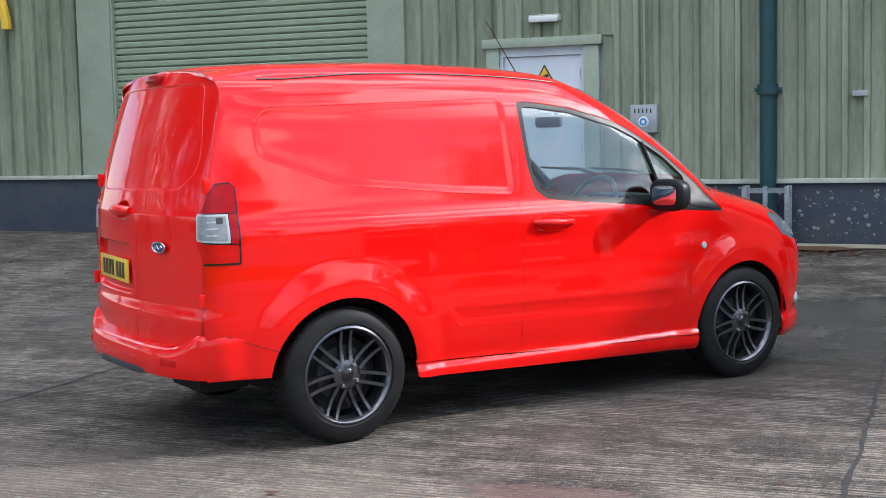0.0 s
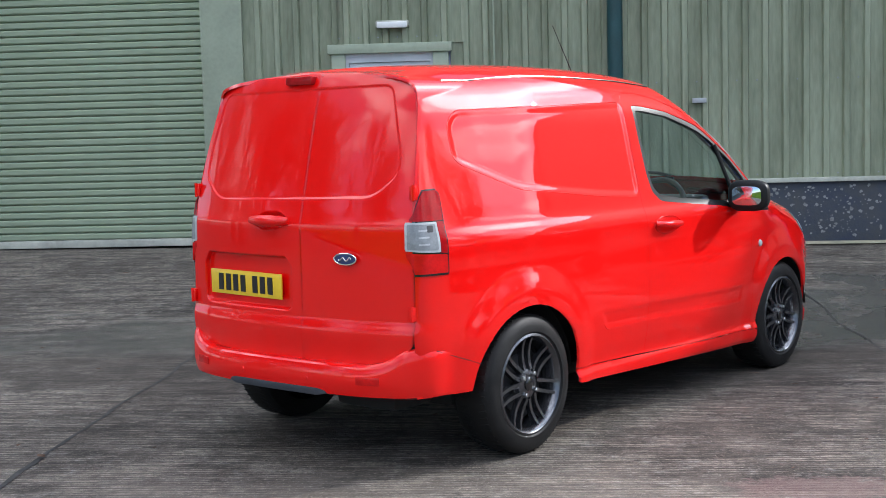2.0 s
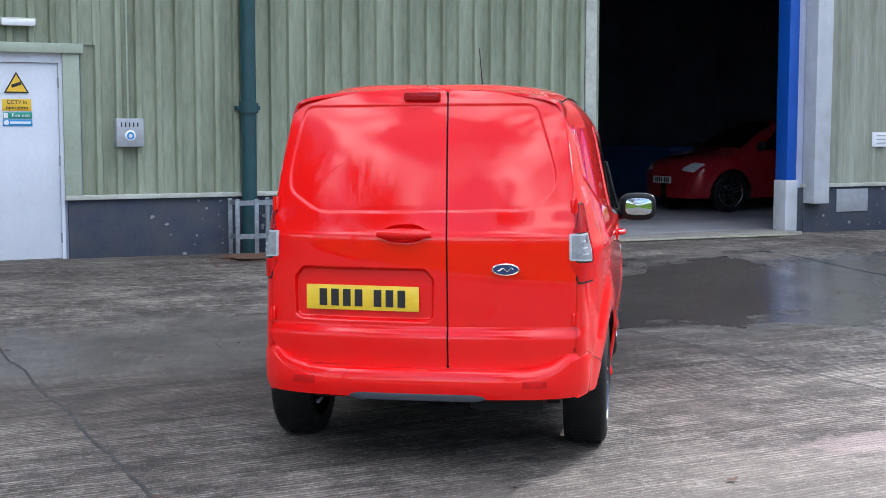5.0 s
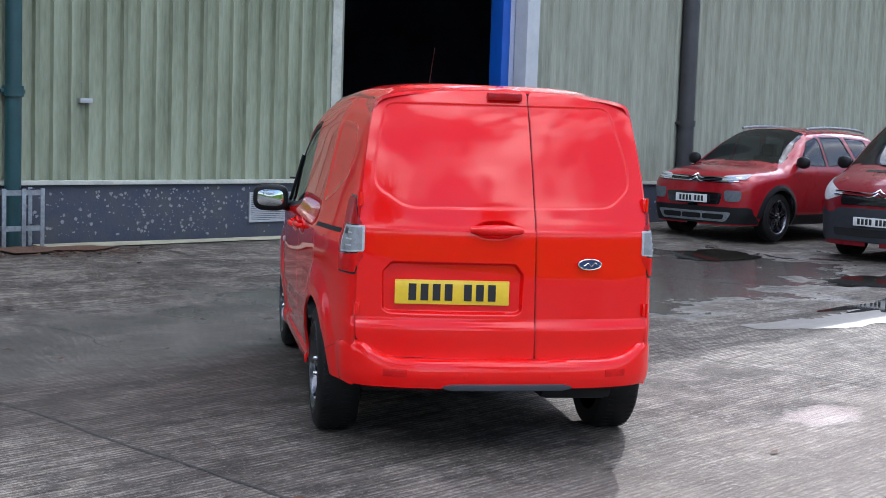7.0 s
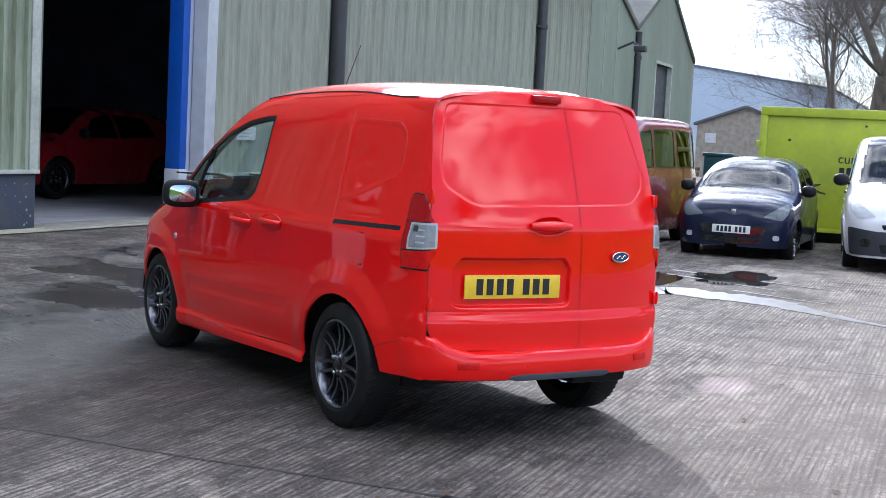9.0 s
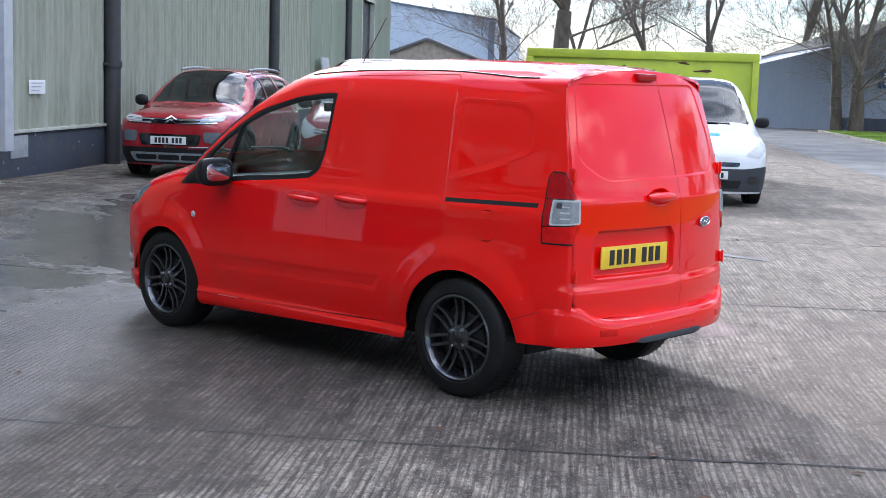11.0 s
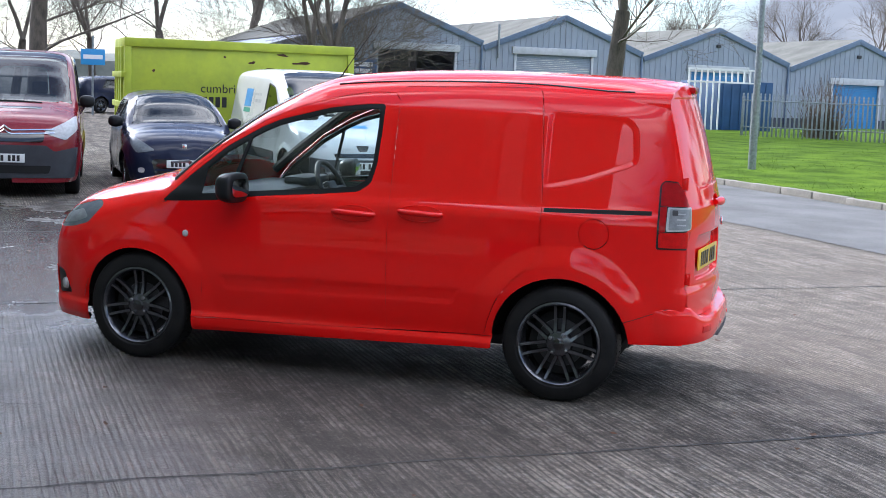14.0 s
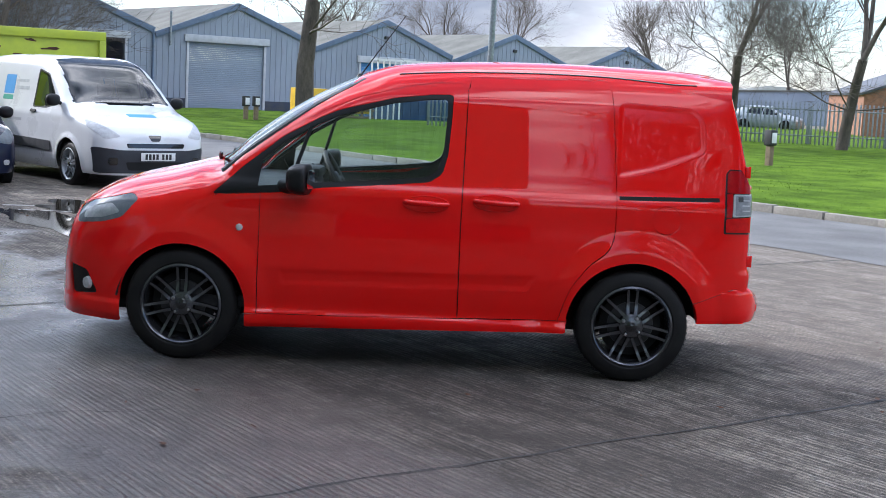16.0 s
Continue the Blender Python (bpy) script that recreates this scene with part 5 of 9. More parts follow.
def shell_panels(shell, s, xs, rows, panels, holes, rear_follow, gap=0.0025, depth=0.014, cell=0.03):
    """Cuts the half body into named panels. panels: (name, outline in (x, z)), first match wins, and the last outline None takes the rest."""
    xx, zz = shell_grid(shell, s, xs, rows, rear_follow)
    pts = np.stack([xx.ravel(), zz.ravel()], 1)
    top = np.zeros(len(pts), bool).reshape(xx.shape)
    top[:, rows] = True
    idx = np.arange(len(pts)).reshape(xx.shape)
    quads = np.stack([idx[:-1, :-1], idx[1:, :-1], idx[1:, 1:], idx[:-1, 1:]], -1).reshape(-1, 4)
    mid = pts[quads].mean(1)
    owner = np.full(len(quads), len(panels) - 1)
    for k in range(len(panels) - 2, -1, -1):
        owner[inside(panels[k][1], mid)] = k
    for h in holes:
        owner[inside(h, mid)] = -1
    outlines = [p for _, p in panels if p is not None] + list(holes)
    result = []
    e = 4e-3
    for k, (name, _) in enumerate(panels):
        mine = quads[owner == k]
        if not len(mine):
            continue
        edge = set()
        for f in mine:
            for i in range(4):
                edge.add((f[i], f[(i + 1) % 4]))
        rim = sorted({v for (a, b) in edge if (b, a) not in edge for v in (a, b)})
        p = pts.copy()
        tally, centre = np.zeros(len(pts)), np.zeros((len(pts), 2))
        for i in range(4):
            np.add.at(centre, mine[:, i], pts[mine].mean(1))
            np.add.at(tally, mine[:, i], 1)
        rim = np.array(rim)
        best, where = np.full(len(rim), 1e9), np.zeros((len(rim), 2))
        for o in outlines:
            w, r = nearest(o, pts[rim])
            hit = r < best
            best[hit], where[hit] = r[hit], w[hit]
        near = best < cell
        sel = rim[near]
        inward = centre[sel] / tally[sel][:, None] - where[near]
        inward /= np.maximum(np.hypot(*inward.T), 1e-9)[:, None]
        p[sel] = where[near] + gap * inward
        used = np.unique(mine)
        back = np.full(len(pts), -1)
        back[used] = np.arange(len(used))
        x, z = p[used, 0], np.minimum(p[used, 1], shell.roof(p[used, 0]))
        crown = z > shell.roof(x) - 1e-6
        y = np.where(crown, 0.0, shell.width(x, z, s))
        y = np.maximum(y, 0)
        v = np.stack([x, s * y, z], 1)
        zl = np.minimum(z, shell.roof(x) - 8e-3)
        yx = (shell.width(x + e, zl, s) - shell.width(x - e, zl, s)) / (2 * e)
        yz = (shell.width(x, zl + e, s) - shell.width(x, zl - e, s)) / (2 * e)
        n = np.stack([-yx, np.ones_like(yx), -yz], 1)
        rx = (shell.roof(x + e) - shell.roof(x - e)) / (2 * e)
        ncrown = np.stack([-rx, np.zeros_like(rx), np.ones_like(rx)], 1)
        n /= np.hypot(np.hypot(n[:, 0], n[:, 1]), n[:, 2])[:, None]
        ncrown /= np.hypot(np.hypot(ncrown[:, 0], ncrown[:, 1]), ncrown[:, 2])[:, None]
        w = smoothstep((y - 0.0) / 0.12)[:, None]
        up = (z > shell.roof(x) - 0.12)[:, None]
        n = np.where(up, n * w + ncrown * (1 - w), n)
        n /= np.hypot(np.hypot(n[:, 0], n[:, 1]), n[:, 2])[:, None]
        n[:, 1] *= s
        faces = [tuple(int(back[q]) for q in f) for f in mine]
        if s > 0:
            faces = [f[::-1] for f in faces]
        result.append((name, *skirted(v, n, faces, depth)))
    return result


def half_ring(bm, r, deep, m):
    """The upper half of a wheel-arch lining, open below."""
    prof = [(r, 0.0), (r + 0.02, -0.03), (r + 0.01, -deep), (0.0, -deep)]
    rings = []
    for k in range(23):
        a = math.radians(4 + 172 * k / 22)
        rings.append([bm.verts.new(m @ Vector((q * math.cos(a), h, q * math.sin(a)))) for q, h in prof])
    for a, c in zip(rings, rings[1:]):
        for i in range(3):
            bm.faces.new((a[i], a[i + 1], c[i + 1], c[i]))


# ---- the red van ----
BEADS = {}


def van_shell():
    roof = curve_through([(-2.2, 1.62), (-1.90, 1.665), (-1.76, 1.70), (-1.5, 1.722), (-0.82, 1.735), (-0.35, 1.724), (0.0, 1.70), (0.128, 1.684), (0.285, 1.64), (0.442, 1.575), (0.69, 1.435), (0.91, 1.28), (1.113, 1.115),
                          (1.22, 1.085), (1.362, 1.045), (1.677, 0.962), (1.835, 0.885), (1.915, 0.825), (1.965, 0.74), (2.0, 0.66), (2.06, 0.50)])
    profile = curve_through([(z, 0.957 * w) for z, w in (
        (0.15, 0.77), (0.19, 0.80), (0.235, 0.832), (0.285, 0.838), (0.315, 0.824), (0.40, 0.838), (0.50, 0.853), (0.56, 0.859), (0.72, 0.857), (0.86, 0.852), (0.955, 0.8515), (0.98, 0.8485), (1.0, 0.842),
        (1.03, 0.828), (1.12, 0.806), (1.35, 0.756), (1.5, 0.722), (1.56, 0.700), (1.8, 0.62))])
    plan = curve_through([(-2.4, 0.93), (-1.75, 0.945), (-1.5, 0.962), (-1.1, 0.995), (-0.6, 1.0), (0.4, 1.0), (0.9, 0.985),
                          (1.3, 0.962), (1.55, 0.928), (1.72, 0.868), (1.82, 0.80), (1.90, 0.71), (1.96, 0.60), (2.01, 0.46), (2.05, 0.28), (2.07, 0.02)])
    lean = curve_through([(0.1, 0.0), (0.75, 0.0), (0.95, 0.012), (1.19, 0.040), (1.4, 0.078), (1.6, 0.108), (1.8, 0.13)])
    square = curve_through([(-2.1, 5.0), (0.1, 4.6), (0.5, 3.6), (1.1, 3.4), (2.1, 3.0)])

    right_stamp = rounded([(-0.29, 1.547), (-1.55, 1.515), (-1.615, 1.46), (-1.61, 1.30), (-1.23, 1.165), (-0.6, 1.10), (-0.29, 1.082)], 0.05)
    left_stamp = rounded([(-1.11, 1.535), (-1.53, 1.515), (-1.595, 1.46), (-1.61, 1.27), (-1.33, 1.165), (-1.11, 1.112)], 0.05)
    lower = rounded([(0.72, 0.545), (-0.72, 0.575), (-0.66, 0.475), (0.70, 0.445)], 0.03)

    BEADS[-1] = [right_stamp, lower]
    BEADS[1] = [left_stamp, lower]

    def extra(x, z, s):
        x, z = np.broadcast_arrays(np.asarray(x, float), np.asarray(z, float))
        flat = np.stack([x.ravel(), z.ravel()], 1)
        out = np.zeros(len(flat))
        for poly, deep, soft in ((right_stamp if s < 0 else left_stamp, 0.005, 0.034), (lower, 0.005, 0.034)):
            box_ = np.asarray(poly)
            near = (flat[:, 0] > box_[:, 0].min()) & (flat[:, 0] < box_[:, 0].max()) & (flat[:, 1] > box_[:, 1].min()) & (flat[:, 1] < box_[:, 1].max())
            if near.any():
                sub = flat[near]
                d = nearest(poly, sub)[1] * inside(poly, sub)
                out[near] -= deep * smoothstep(d / soft)
        for cx, r0, lift in ((1.2445, 0.345, 0.017), (-1.2445, 0.355, 0.018)):
            r = np.hypot(flat[:, 0] - cx, (flat[:, 1] - 0.31) * 0.98)
            out += lift * smoothstep((r0 + 0.17 - r) / 0.13) * (flat[:, 1] > 0.05)
        return out.reshape(x.shape)

    # the line where the body meets the back doors, low to high
    edge_x = curve_through([(0.1, -1.876), (0.5, -1.880), (0.605, -1.886), (0.65, -1.876), (0.75, -1.872), (0.95, -1.868), (1.05, -1.861), (1.19, -1.838), (1.4, -1.786), (1.6, -1.740), (1.66, -1.752), (1.70, -1.760), (1.8, -1.76)])
    edge_y = curve_through([(0.1, 0.690), (0.6, 0.690), (1.013, 0.686), (1.19, 0.670), (1.315, 0.658), (1.5, 0.632), (1.60, 0.612), (1.64, 0.585), (1.665, 0.50), (1.685, 0.30), (1.70, 0.0), (1.9, 0.0)])
    return Shell(roof, profile, plan, lean, square, 0.19, -1.875, 2.068, extra, edge=(-1.42, edge_x, edge_y))


VAN = van_shell()


class Tail:
    """The van's back face, bowed and leaning, over (y, z)."""
    back = staticmethod(curve_through([(0.3, -1.972), (0.5, -1.977), (0.600, -1.984), (0.612, -1.9825), (0.645, -1.9715), (0.656, -1.9695), (0.83, -1.9675), (1.0, -1.9635), (1.046, -1.9615), (1.053, -1.9600), (1.061, -1.9570), (1.19, -1.925), (1.4, -1.868), (1.6, -1.805), (1.72, -1.755), (1.8, -1.70)]))
    glass = rounded([(0.56, 1.622), (-0.50, 1.630), (-0.592, 1.34), (-0.592, 1.25), (-0.49, 1.160), (0.465, 1.143), (0.61, 1.235), (0.615, 1.33)], 0.05)
    plate = rounded([(0.575, 0.86), (0.535, 0.908), (-0.03, 0.908), (-0.07, 0.86), (-0.065, 0.69), (-0.04, 0.672), (0.54, 0.672), (0.57, 0.69)], 0.012)
    grip = rounded([(0.20, 1.06), (0.12, 1.10), (0.02, 1.105), (-0.06, 1.065), (0.01, 1.02), (0.12, 1.015)], 0.03)

    def depth(self, y, z):
        x = self.back(z) + 0.165 * y * y + 0.10 * np.abs(y) ** 5
        flat = np.stack([y.ravel(), z.ravel()], 1)
        for poly, deep, soft in ((self.glass, 0.005, 0.009), (self.plate, 0.026, 0.011), (self.grip, 0.030, 0.024)):
            b = np.asarray(poly)
            near = (flat[:, 0] > b[:, 0].min()) & (flat[:, 0] < b[:, 0].max()) & (flat[:, 1] > b[:, 1].min()) & (flat[:, 1] < b[:, 1].max())
            if near.any():
                d = nearest(poly, flat[near])[1] * inside(poly, flat[near])
                x[near] += deep * smoothstep(d / soft)
        return x

    def place(self, kind, ab, s=1):
        return np.stack([self.depth(ab[:, 0], ab[:, 1]), ab[:, 0], ab[:, 1]], 1)

    def normal(self, kind, ab, s=1):
        e = 0.003
        fy = (self.depth(ab[:, 0] + e, ab[:, 1]) - self.depth(ab[:, 0] - e, ab[:, 1])) / (2 * e)
        fz = (self.depth(ab[:, 0], ab[:, 1] + e) - self.depth(ab[:, 0], ab[:, 1] - e)) / (2 * e)
        n = np.stack([-np.ones_like(fy), fy, fz], 1)
        return n / np.hypot(np.hypot(n[:, 0], n[:, 1]), n[:, 2])[:, None]


TAIL = Tail()


def wheel(parent, x, s, name="wheel", radius=0.31, rim=0.221, width=0.2, y=0.79, pairs=7, mats=("tyre", "rim"), nuts=4, z=0.31, spoke=0.0115):
    """One road wheel, its outer face on side s: tyre, rim, twin spokes, hub cap and nuts."""
    hub = new(name)
    hub.empty_display_size = 0.1
    hub.parent = parent
    hub.matrix_local = pose(x, s * y, z, 0, 0, 0 if s > 0 else 180)
    bm = bmesh.new()
    w = width
    lathe(bm, [(rim - 0.01, -0.015), (rim + 0.006, -0.006), (rim + 0.012, 0.001), (rim + 0.028, 0.0), (radius - 0.022, -0.008), (radius - 0.010, -0.018), (radius - 0.002, -0.032), (radius, -0.055),
               (radius, -w + 0.03), (radius - 0.012, -w), (rim, -w + 0.005)], 64)
    tyre = part("tyre", bm, M[mats[0]], hub, smooth=50)
    bm = bmesh.new()
    for k in range(60):
        a = 2 * math.pi * k / 60
        for off, skew in ((-0.048, 0.25), (-0.145, -0.25)):
            box(bm, -0.004, off - 0.022, radius - 0.002, 0.004, off + 0.022, radius + 0.0008, 0, pose(0, 0, 0, 0, math.degrees(a), 0) @ pose(0, 0, 0, 0, 0, math.degrees(skew)))
    part("tread", bm, M[mats[0]], tyre, kind="stuff")
    bm = bmesh.new()
    lathe(bm, [(rim - 0.004, -0.012), (rim + 0.004, -0.004), (rim - 0.006, 0.0), (rim - 0.014, -0.006), (rim - 0.022, -0.03), (rim - 0.04, -0.10), (rim - 0.05, -w + 0.02)], 64)
    part("rim", bm, M[mats[1]], hub, smooth=40)
    # added black disc, standing in for the shade behind the spokes
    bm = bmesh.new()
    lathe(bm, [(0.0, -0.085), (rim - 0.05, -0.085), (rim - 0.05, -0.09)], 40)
    part("spoke_shade_disc", bm, M["void"], hub)
    bm = bmesh.new()
    lathe(bm, [(0.03, -0.070), (0.125, -0.072), (0.128, -0.082)], 40)
    part("brake_disc", bm, M["pipe_dark"], hub, "dull dark brake disc")
    bm = bmesh.new()
    for k in range(pairs):
        a = 2 * math.pi * k / pairs
        for q in (-1, 1):
            # a tapered bar from the hub to the rim
            r0, r1 = 0.062, rim - 0.008
            e0, e1 = q * 0.021, q * 0.026
            rings = []
            for t in (0.0, 0.25, 0.5, 0.75, 1.0):
                r, e = r0 + (r1 - r0) * t, e0 + (e1 - e0) * t
                d = -0.020 - 0.016 * math.sin(math.pi * t) + 0.008 * t
                hw = spoke * (1.0 - 0.25 * t)
                pts = [(e - hw, d - 0.022), (e - hw * 0.75, d), (e + hw * 0.75, d), (e + hw, d - 0.022)]
                rings.append([bm.verts.new(pose(0, 0, 0, 0, math.degrees(a), 0) @ Vector((px, py, r))) for px, py in pts])
            for u, v in zip(rings, rings[1:]):
                for i in range(3):
                    bm.faces.new((u[i], u[i + 1], v[i + 1], v[i]))
    bmesh.ops.recalc_face_normals(bm, faces=bm.faces[:])
    part("spokes", bm, M[mats[1]], hub, smooth=30)
    bm = bmesh.new()
    lathe(bm, [(0.0, -0.018), (0.050, -0.02), (0.066, -0.026), (0.074, -0.05)], 40)
    part("hub", bm, M[mats[1]], hub, smooth=40)
    bm = bmesh.new()
    lathe(bm, [(0.0, -0.009), (0.024, -0.010), (0.030, -0.014), (0.031, -0.02)], 28)
    part("centre_cap", bm, M["gloss_black"], hub, "black centre cap")
    for k in range(nuts):
        a = 2 * math.pi * k / nuts + 0.6
        bm = bmesh.new()
        lathe(bm, [(0.0, -0.004), (0.008, -0.005), (0.0105, -0.009), (0.0105, -0.022)], 6, Matrix.Translation((0.053 * math.cos(a), 0, 0.053 * math.sin(a))))
        part("wheel_nut", bm, M["steel"], hub, "bright steel wheel nut")
    return hub


def red_van():
    van = thing("van", Matrix(), "glossy bright red small panel van with dark grey wheels, parked", "van")
    xs = list(np.arange(-1.875, -1.55, 0.0075)) + list(np.arange(-1.55, 1.75, 0.0085)) + list(np.linspace(1.75, 2.066, 40))
    win = rounded([(1.09, 0.932), (0.93, 1.085), (0.713, 1.262), (0.52, 1.372), (0.412, 1.420), (0.108, 1.498), (-0.10, 1.525), (-0.205, 1.530), (-0.203, 1.40), (-0.190, 1.20), (-0.165, 1.10), (-0.10, 1.052), (0.10, 1.030), (0.487, 0.995), (0.75, 0.955)], 0.02)
    arch_f, arch_r = arch(1.2445, 0.31, 0.352, 0.0, 0.96), arch(-1.2445, 0.31, 0.362, 0.0, 0.97)
    head = rounded([(1.890, 0.795), (1.80, 0.842), (1.546, 0.905), (1.505, 0.878), (1.590, 0.775), (1.70, 0.742), (1.885, 0.716)], 0.02)
    fog = rounded([(1.925, 0.485), (1.80, 0.46), (1.735, 0.335), (1.91, 0.315)], 0.02)
    door_f = [(0.825, 0.279), (0.822, 0.95), (1.10, 0.925), (0.94, 1.10), (0.70, 1.295), (0.50, 1.41), (0.30, 1.495), (0.05, 1.562), (-0.12, 1.592), (-0.252, 1.592), (-0.288, 1.55), (-0.278, 0.824), (-0.283, 0.307)]
    slider = rounded([(-0.245, 0.308), (-0.245, 1.53), (-0.296, 1.565), (-0.296, 1.628), (-1.06, 1.648), (-1.085, 1.536), (-1.122, 1.021), (-1.122, 0.80), (-1.09, 0.72), (-0.99, 0.64), (-0.90, 0.52), (-0.855, 0.40), (-0.84, 0.322)], 0.035)
    fuel = [(-1.402 + 0.078 * math.cos(a), 0.903 + 0.078 * math.sin(a)) for a in (math.pi * k / 16 for k in range(32))]
    sill = [(0.95, 0.10), (0.95, 0.275), (-0.95, 0.325), (-0.95, 0.10)]
    bonnet = [(2.3, 0.79), (1.90, 0.80), (1.55, 0.918), (1.12, 1.008), (0.98, 1.12), (0.98, 2.0), (2.3, 2.0)]
    for s in (1, -1):
        panels = [("sill", sill), ("front_door", door_f)] + ([("sliding_door", slider), ("fuel_flap", fuel)] if s > 0 else []) + [("side_body", None)]
        holes = [win, arch_f, arch_r, head, fog, [(-3, 0.345), (-1.56, 0.335), (-1.56, 0.0), (-3, 0.0)], [(-1.0, 0.258), (1.0, 0.196), (1.0, 0.0), (-1.0, 0.0)]]
        # the windscreen is left open too
        for name, v, n, f in shell_panels(VAN, s, xs, 180, panels, holes, -1.2, gap=0.0027, cell=0.022):
            if name == "side_body":
                v = np.asarray(v)
                f = [q for q in f if not in_screen(v[list(q)].mean(0))]
            ob = new(name, make_mesh(name, v, f, M["red"], n))
            ob.parent = van
        # door glass in a black surround
        glass = rounded([(0.905, 1.062), (0.713, 1.232), (0.52, 1.345), (0.412, 1.393), (0.108, 1.474), (-0.10, 1.502), (-0.178, 1.507), (-0.178, 1.40), (-0.166, 1.21), (-0.142, 1.12), (-0.085, 1.078), (0.10, 1.056), (0.50, 1.022), (0.86, 0.985)], 0.02)
        patch_part("window_surround", VAN, "side", win, M["black_trim"], van, "black plastic window surround", s, lift=-0.004, depth=0.02, holes=(glass,), cell=0.012)
        pane = patch_part("door_window", VAN, "side", glass, M["glass"], van, "clear tinted door glass", s, lift=-0.010, depth=0.0, cell=0.02)
        pane.visible_shadow = False
        bm = bmesh.new()
        p0, p1 = VAN.place("side", np.array([[0.66, 1.010], [0.565, 1.315]]), s)
        tube(bm, [p0, p1], 0.011, 8)
        part("window_bar", bm, M["black_trim"], van, "black quarter window bar")
        sail = rounded([(1.085, 0.936), (0.89, 1.085), (0.82, 1.13), (0.84, 0.975)], 0.01)
        patch_part("mirror_sail", VAN, "side", sail, M["black_trim"], van, "black plastic mirror sail panel", s, lift=0.0, depth=0.01, cell=0.012)
        body_folds(van, s)
        door_mirror(van, s)
        handle(van, s, -0.085)
        if s > 0:
            handle(van, s, -0.467)
            rail = [(-1.135, 1.024), (-1.690, 1.036), (-1.690, 1.014), (-1.135, 1.004)]
            patch_part("slide_rail", VAN, "side", rail, M["void"], van, "black sliding door rail", s, lift=0.002, depth=0.006, cell=0.012)
        # lamps
        patch_part("headlamp", VAN, "side", head, M["head_clear"], van, "grey clear headlamp lens", s, lift=-0.002, depth=0.03, cell=0.012)
        inner = rounded([(1.83, 0.80), (1.66, 0.845), (1.60, 0.80), (1.70, 0.765), (1.84, 0.745)], 0.02)
        patch_part("headlamp_inner", VAN, "side", inner, M["galv"], van, "grey lamp reflector", s, lift=0.0, depth=0.004, cell=0.012)
        fog_part = patch_part("fog_recess", VAN, "side", fog, M["black_trim"], van, "black fog lamp recess", s, lift=-0.012, depth=0.02, cell=0.012)
        bm = bmesh.new()
        c = VAN.place("side", np.array([[1.80, 0.385]]), s)[0]
        lathe(bm, [(0.0, 0.012), (0.03, 0.008), (0.036, -0.01)], 20, Matrix.Translation(c) @ pose(0, 0, 0, 0, 0, -40 * s if s > 0 else 180 + 40))
        part("fog_lamp", bm, M["tail_clear"], fog_part)
        tail_lamp(van, s)
        bm = bmesh.new()
        c = VAN.place("side", np.array([[0.93, 0.755]]), s)[0]
        lathe(bm, [(0.0, 0.010), (0.014, 0.008), (0.019, 0.003), (0.021, -0.004)], 24, Matrix.Translation(c) @ pose(0, 0, 0, 0, 0, 0 if s > 0 else 180))
        part("side_repeater", bm, M["tail_clear"], van, "small round clear side repeater")
        # inner arch liners
        for ax, ar in ((1.2445, 0.352), (-1.2445, 0.362)):
            bm = bmesh.new()
            half_ring(bm, ar + 0.004, 0.30, Matrix.Translation((ax, s * 0.765, 0.31)) @ pose(0, 0, 0, 0, 0, 0 if s > 0 else 180))
            part("arch_liner", bm, M["void"], van)
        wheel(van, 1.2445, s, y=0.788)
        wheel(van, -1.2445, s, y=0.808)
    # windscreen
    scr = SCREEN
    pane = patch_part("windscreen", VAN, "top", scr, M["glass"], van, "clear windscreen", lift=-0.004, depth=0.0, cell=0.03)
    pane.visible_shadow = False
    tail_doors(van)
    bumpers(van)
    cabin(van)
    roof_details(van)
    return van


SCREEN = rounded([(0.36, 0.56), (0.70, 0.645), (1.04, 0.69), (1.09, 0.40), (1.10, 0.0), (1.09, -0.40), (1.04, -0.69), (0.70, -0.645), (0.36, -0.56), (0.27, -0.3), (0.25, 0.0), (0.27, 0.3)], 0.02)


def in_screen(c):
    return c[2] > 1.05 and bool(inside(SCREEN, np.array([[c[0], c[1]]]))[0]) and 0.2 < c[0] < 1.12


